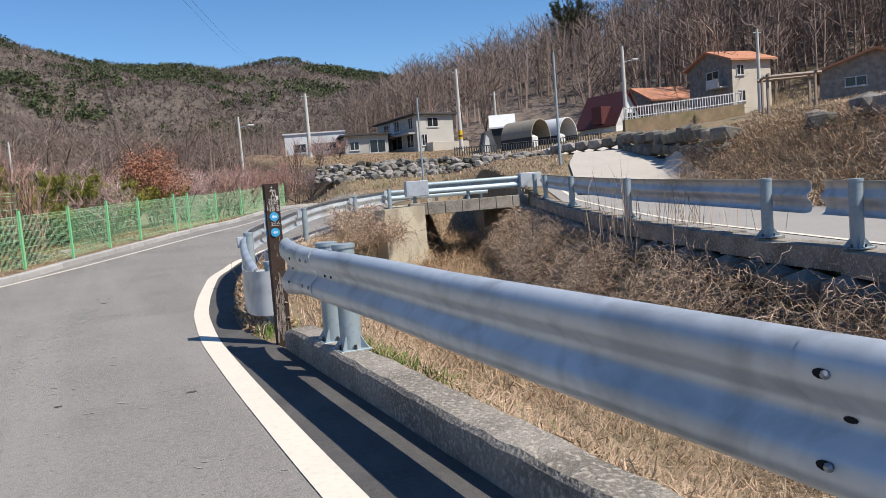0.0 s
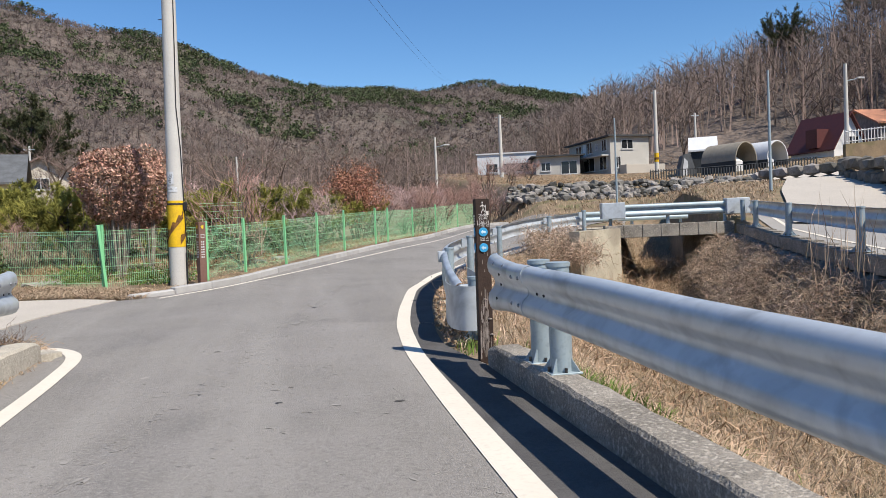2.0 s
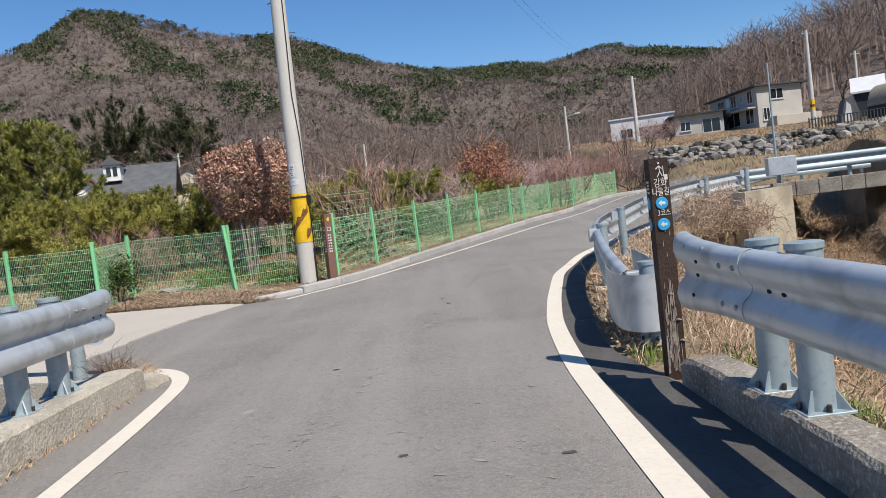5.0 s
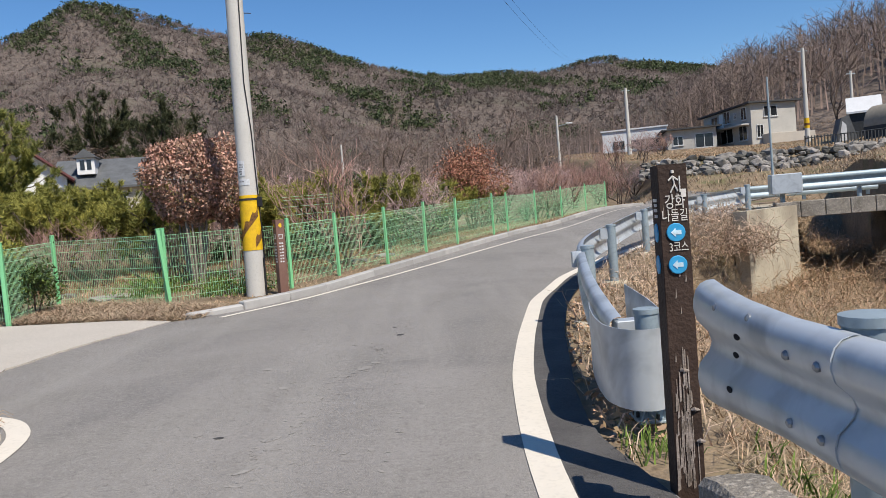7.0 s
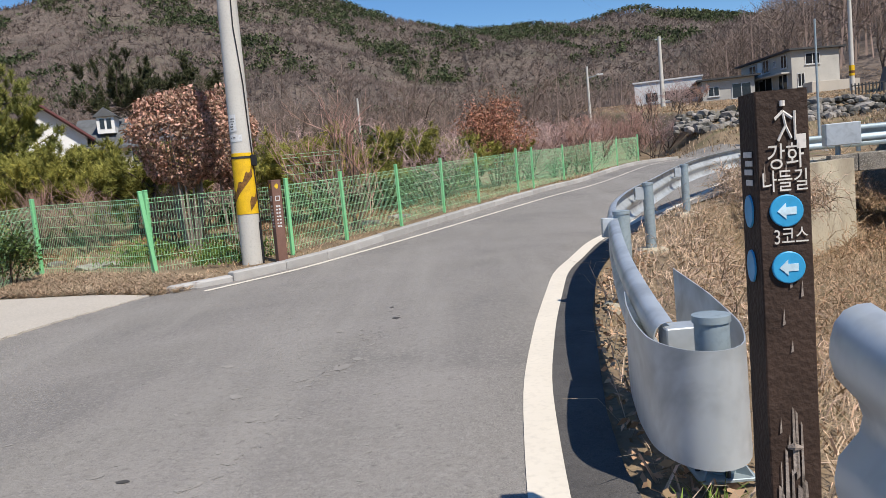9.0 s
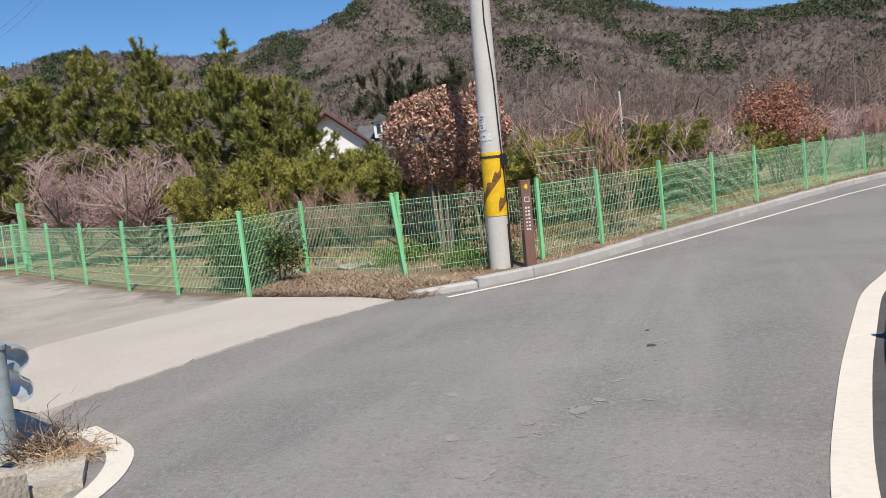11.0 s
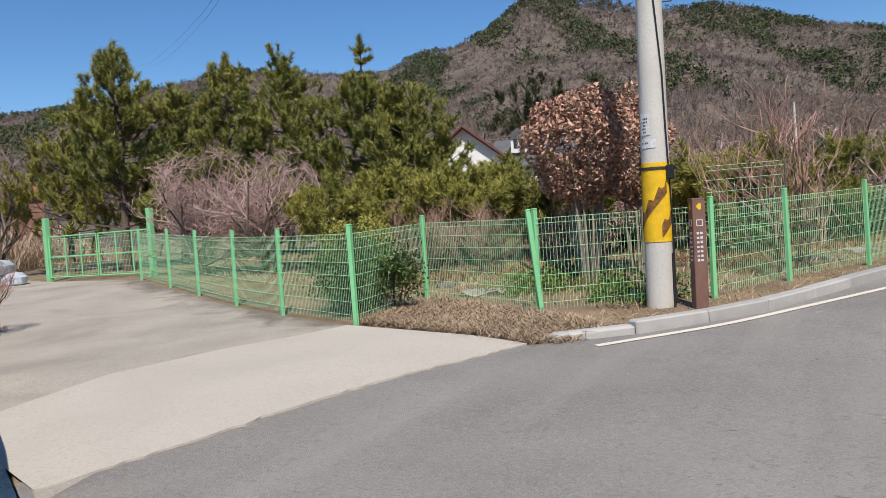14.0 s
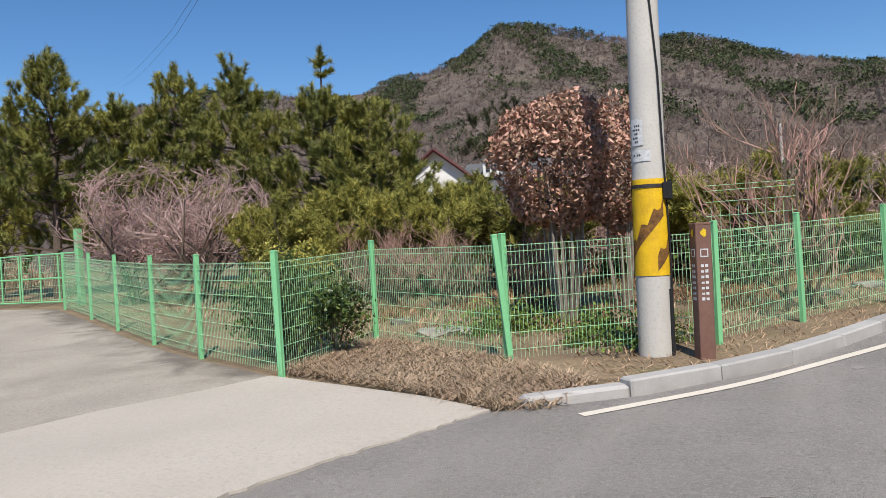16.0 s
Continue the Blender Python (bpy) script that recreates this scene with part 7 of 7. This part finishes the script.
for x, y, s in ((9.6, 47.5, 1.3), (11.2, 48.5, 1.35), (12.2, 50.5, 1.4), (10.2, 51, 1.3), (13.0, 53, 1.4), (8.4, 50, 1.3), (12.4, 47.6, 1.1), (6.8, 52, 1.3), (14.6, 56, 1.3), (10.8, 56, 1.4), (13.6, 48.9, 1.1), (15.2, 51, 1.0), (17, 58, 1.1), (20, 62, 1.0)):
    put(rnd.choice((red_a, red_a, plum_b, thin_a)), x, y, s * 0.72, rnd.uniform(0, 6))
put(tall_a, -24.5, 17.5, 0.8, 0, True)
for x, y, s, a in ((-30.5, 20.5, 0.85, 2.4), (-36, 24, 1.0, 0.7), (-29, 24, 0.75, 1), (-33, 34, 0.9, 2), (-16.5, 58, 0.85, 3), (-24, 47, 0.6, 4), (-12, 66, 0.9, 0.5), (-6, 62, 0.85, 1.5), (-1, 70, 0.9, 2.5), (4, 64, 0.8, 3.5), (9, 74, 0.9, 4.5), (-30, 62, 1.0, 0.2), (-35, 55, 0.9, 1.2), (-26, 80, 1.1, 2.2), (-9, 78, 1.0, 0.9), (52, 66, 1.1, 0.4), (58, 58, 1.1, 1.4), (60, 48, 1.1, 2.4), (60, 40, 1.0, 3.4), (44, 78, 1.1, 4.4), (38, 86, 1.1, 5.0), (66, 30, 1.0, 0.1)):
    put(tall_a, x, y, s, a)

# sacks by the gate
for k, (x, y) in enumerate(((-23.9, 21.6), (-24.4, 21.3), (-24.0, 21.2), (-24.6, 21.8))):
    sk = Shape()
    n = 12
    rings = [(0.0, 0.30), (0.08, 0.40), (0.28, 0.42), (0.42, 0.30), (0.47, 0.08)]
    for z, r in rings:
        for i in range(n):
            a = 2 * math.pi * i / n
            w = 1 + 0.12 * noise.noise((math.cos(a) * 2 + k, math.sin(a) * 2, z * 4))
            sk.v.append((r * math.cos(a) * 1.35 * w, r * math.sin(a) * w, z))
    for j in range(len(rings) - 1):
        for i in range(n):
            sk.f.append((j * n + i, j * n + (i + 1) % n, j * n + n + (i + 1) % n, j * n + n + i))
    sk.f += [tuple(range(n - 1, -1, -1)), tuple(range((len(rings) - 1) * n, len(rings) * n))]
    o = solid("sack", sk, BAG, "full white and blue woven sack by the gate post", "sack", smooth=True, group="sacks by the gate")
    o.matrix_basis = Matrix.Translation((x, y, gz(x, y) + (0.42 if k == 2 else 0.0))) @ Matrix.Rotation(k * 0.7, 4, 'Z')

# ---- woods on the hills ----
def wood_soup(pts, height, limbs, twigs, thick, spread):
    """Bare trees in one mesh: each a trunk, limbs that reach up and out, and fine twigs along the limbs."""
    n = len(pts)
    h = height * rng.uniform(0.65, 1.25, n)
    top = pts + np.stack([rng.normal(0, 0.06, n) * h, rng.normal(0, 0.06, n) * h, h * 0.82], 1)
    base = pts - [0, 0, 0.4]
    trunk = stick(base, top, thick * rng.uniform(0.7, 1.3, n), np.full(n, thick * 0.3))[0]
    u = rng.uniform(0.22, 1.0, (n, limbs))
    src = (base[:, None] + (top - base)[:, None] * u[..., None]).reshape(-1, 3)
    a = rng.uniform(0, 6.283, n * limbs)
    ln = np.repeat(h, limbs) * rng.uniform(0.2, 0.4, n * limbs) * (1.2 - 0.55 * u.ravel())
    d = np.stack([np.cos(a) * spread, np.sin(a) * spread, rng.uniform(0.2, 1.3, n * limbs)], 1)
    d /= np.linalg.norm(d, axis=1)[:, None]
    tip = src + d * ln[:, None]

    def ribbons(p0, p1, width):
        w = np.cross(p1 - p0, rng.normal(size=p0.shape))
        w *= width / (np.linalg.norm(w, axis=1)[:, None] + 1e-9)
        return np.stack([p0 - w, p0 + w, p1 + w * 0.3, p1 - w * 0.3], 1).reshape(-1, 3)

    v = rng.uniform(0.2, 1.0, (len(src), twigs))
    s2 = (src[:, None] + (tip - src)[:, None] * v[..., None]).reshape(-1, 3)
    d2 = np.repeat(d, twigs, 0) * 0.55 + rng.normal(0, 0.55, (len(s2), 3)) + [0, 0, 0.3]
    d2 /= np.linalg.norm(d2, axis=1)[:, None]
    l2 = np.repeat(ln, twigs) * rng.uniform(0.3, 0.7, len(s2))
    return np.concatenate([trunk, ribbons(src, tip, thick * 0.36), ribbons(s2, s2 + d2 * l2[:, None], thick * 0.2)]), 4


def polar(n, r0, r1, a0, a1, power=0.5):
    r = (rng.uniform(r0 ** (1 / power), r1 ** (1 / power), n)) ** power
    a = np.radians(rng.uniform(a0, a1, n))
    x, y = r * np.sin(a), r * np.cos(a)
    return np.stack([x, y, land(x, y)], 1)


p = np.concatenate([polar(3000, 80, 200, 19, 78), polar(1000, 68, 120, 43, 80)])
p = p[(np.hypot(p[:, 0], p[:, 1]) > 98) | (p[:, 0] > 0.75 * p[:, 1])]
stuff("bare_woods", wood_soup(p, 8.8, 9, 5, 0.13, 0.95), WOODS, "dense leafless broadleaf wood on the hillside", "woods")
p = polar(1000, 64, 125, -42, 22)
p = p[(p[:, 0] < 0.2 * p[:, 1]) | (np.hypot(p[:, 0], p[:, 1]) > 104)]
stuff("bare_woods", wood_soup(p, 6.3, 10, 7, 0.075, 1.2), WOODS, "leafless broadleaf trees behind the orchard", "woods")
p = polar(4600, 120, 300, -62, 24)
stuff("bare_woods", wood_soup(p, 5.6, 5, 4, 0.13, 1.5), WOODS_FAR, "leafless woodland on the lower mountain slope", "woods")
p = polar(6000, 280, 540, -64, 30)
stuff("bare_woods", wood_soup(p, 3.6, 4, 3, 0.26, 2.2), WOODS_FAR, "grey-brown leafless woodland on the mountain", "woods")


def crown_soup(pts, size, k):
    """Far leafless crowns: a spray of thin twigs from each stem top."""
    n = len(pts)
    s = np.repeat(size * rng.uniform(0.6, 1.3, n), k)[:, None]
    root = np.repeat(pts, k, 0) + [0, 0, 0.2] * s
    d = rng.normal(0, 1, (n * k, 3)) * [1, 1, 0.6] + [0, 0, 0.75]
    d /= np.linalg.norm(d, axis=1)[:, None]
    w = np.cross(d, rng.normal(size=(n * k, 3)))
    w *= 0.06 * s / (np.linalg.norm(w, axis=1)[:, None] + 1e-9)
    return np.stack([root - w, root + w, root + d * s * rng.uniform(0.6, 1.2, (n * k, 1))], 1).reshape(-1, 3), 3


p = polar(30000, 150, 545, -64, 28)
stuff("bare_woods", crown_soup(p, 2.6, 11), WOODS_FAR, "hazy grey-brown crowns of leafless trees on the mountain", "woods")


def clump_soup(pts, size):
    n = len(pts)
    k = 20
    c = np.repeat(pts + np.stack([np.zeros(n), np.zeros(n), size * 0.9 * np.ones(n)], 1), k, 0) + rng.normal(0, size * 0.38, (n * k, 3)) * [1, 1, 0.7]
    return leaf_soup(c, size * 0.27, 1.0)


p = polar(26000, 230, 545, -64, 26)
az = np.degrees(np.arctan2(p[:, 0], p[:, 1]))
hh = p[:, 2] / np.interp(az, [q[0] for q in RIDGE], [q[1] for q in RIDGE])
pat = np.sin(p[:, 0] / 19 + 2) * np.sin(p[:, 1] / 27) + 0.6 * np.sin(p[:, 0] / 8.3 + p[:, 1] / 11)
p = p[(pat + 1.6 * hh + rng.normal(0, 0.35, len(p))) > 1.5]
stuff("pine_woods", clump_soup(p, 2.5), FOREST_GREEN, "dark green pines along the mountain ridge", "woods")

# ---- rough growth behind the fence ----
p = scatter(30000, -9, 5, 19.5, 34, lambda x, y: (x < kerb_x(y) - 2.4) & (y > 20.2 + 0.46 * np.clip(-6.7 - x, 0, 20)) & (np.sin(x * 1.7 + 0.6) * np.sin(y * 1.1) + 0.4 * np.sin(x * 4.1 + y * 3.3) > -0.05))
stuff("dry_undergrowth", blades(p, 0.2, 0.009, 1.2), UNDER, "rusty brown undergrowth beneath the garden trees", "dry grass")
for k in range(22):
    x, y = rnd.uniform(-12.5, 3.5), rnd.uniform(23.5, 33)
    if x < float(kerb_x(y)) - 2.8:
        leafy_bush("evergreen_shrub", "low dark evergreen shrub under the garden trees", x, y, 0.1, rnd.uniform(0.7, 1.3), rnd.uniform(0.5, 0.9), 900, 0.06, rnd.choice((EVERGREEN, EVERGREEN, NEEDLE_L)), 5, 100 + k)
for k in range(9):
    u = k / 8
    put(thin_a, -5.6 - 6.5 * u + rnd.uniform(-0.4, 0.4), 21.4 + 2.6 * u + rnd.uniform(0, 1.2), rnd.uniform(0.42, 0.6), rnd.uniform(0, 6))

leafy_bush("withered_shrub", "twiggy shrub with withered brown leaves beside the drive", -13.7, 14.75, 0.1, 1.25, 0.75, 2600, 0.05, RUSSET, 9, 77)
p = scatter(16000, -42, -32.5, 20, 31, lambda x, y: np.sin(x * 1.1) * np.sin(y * 1.3) > -0.6)
p[:, 2] += rng.uniform(0, 1, len(p)) ** 1.5 * (1.0 + 0.6 * np.sin(p[:, 0] * 0.9 + p[:, 1] * 0.7))
stuff("dry_thicket", blades(p, 0.9, 0.014, 0.9), VINE, "grey-brown thicket of dead stems beyond the gate", "dry grass")

# ---- from plan units to metres, far ground stretched to its true distance ----
PLAN_EYE = Vector((0, 0, 1.45))


def stretch(r):
    return 1 + 0.45 * sstep(40, 75, r)


def settle(ob):
    if ob.location.length > 1e-4:
        k = float(stretch(math.hypot(ob.location.x, ob.location.y)))
        ob.matrix_basis = Matrix.Translation(PLAN_EYE) @ Matrix.Scale(k, 4) @ Matrix.Translation(-PLAN_EYE) @ ob.matrix_basis
        return
    if ob.type == 'MESH':
        co = np.empty(len(ob.data.vertices) * 3, np.float32)
        ob.data.vertices.foreach_get("co", co)
        co = co.reshape(-1, 3)
        k = stretch(np.hypot(co[:, 0], co[:, 1]))[:, None]
        if k.max() > 1:
            e = np.array(PLAN_EYE)
            ob.data.vertices.foreach_set("co", ((co - e) * k + e).astype(np.float32).ravel())
            ob.data.update()
    for c in ob.children:
        settle(c)


for ob in [o for o in scene.objects if o.parent is None and o.type in {'MESH', 'EMPTY'}]:
    settle(ob)
    ob.matrix_basis = Matrix.Scale(SCALE, 4) @ ob.matrix_basis
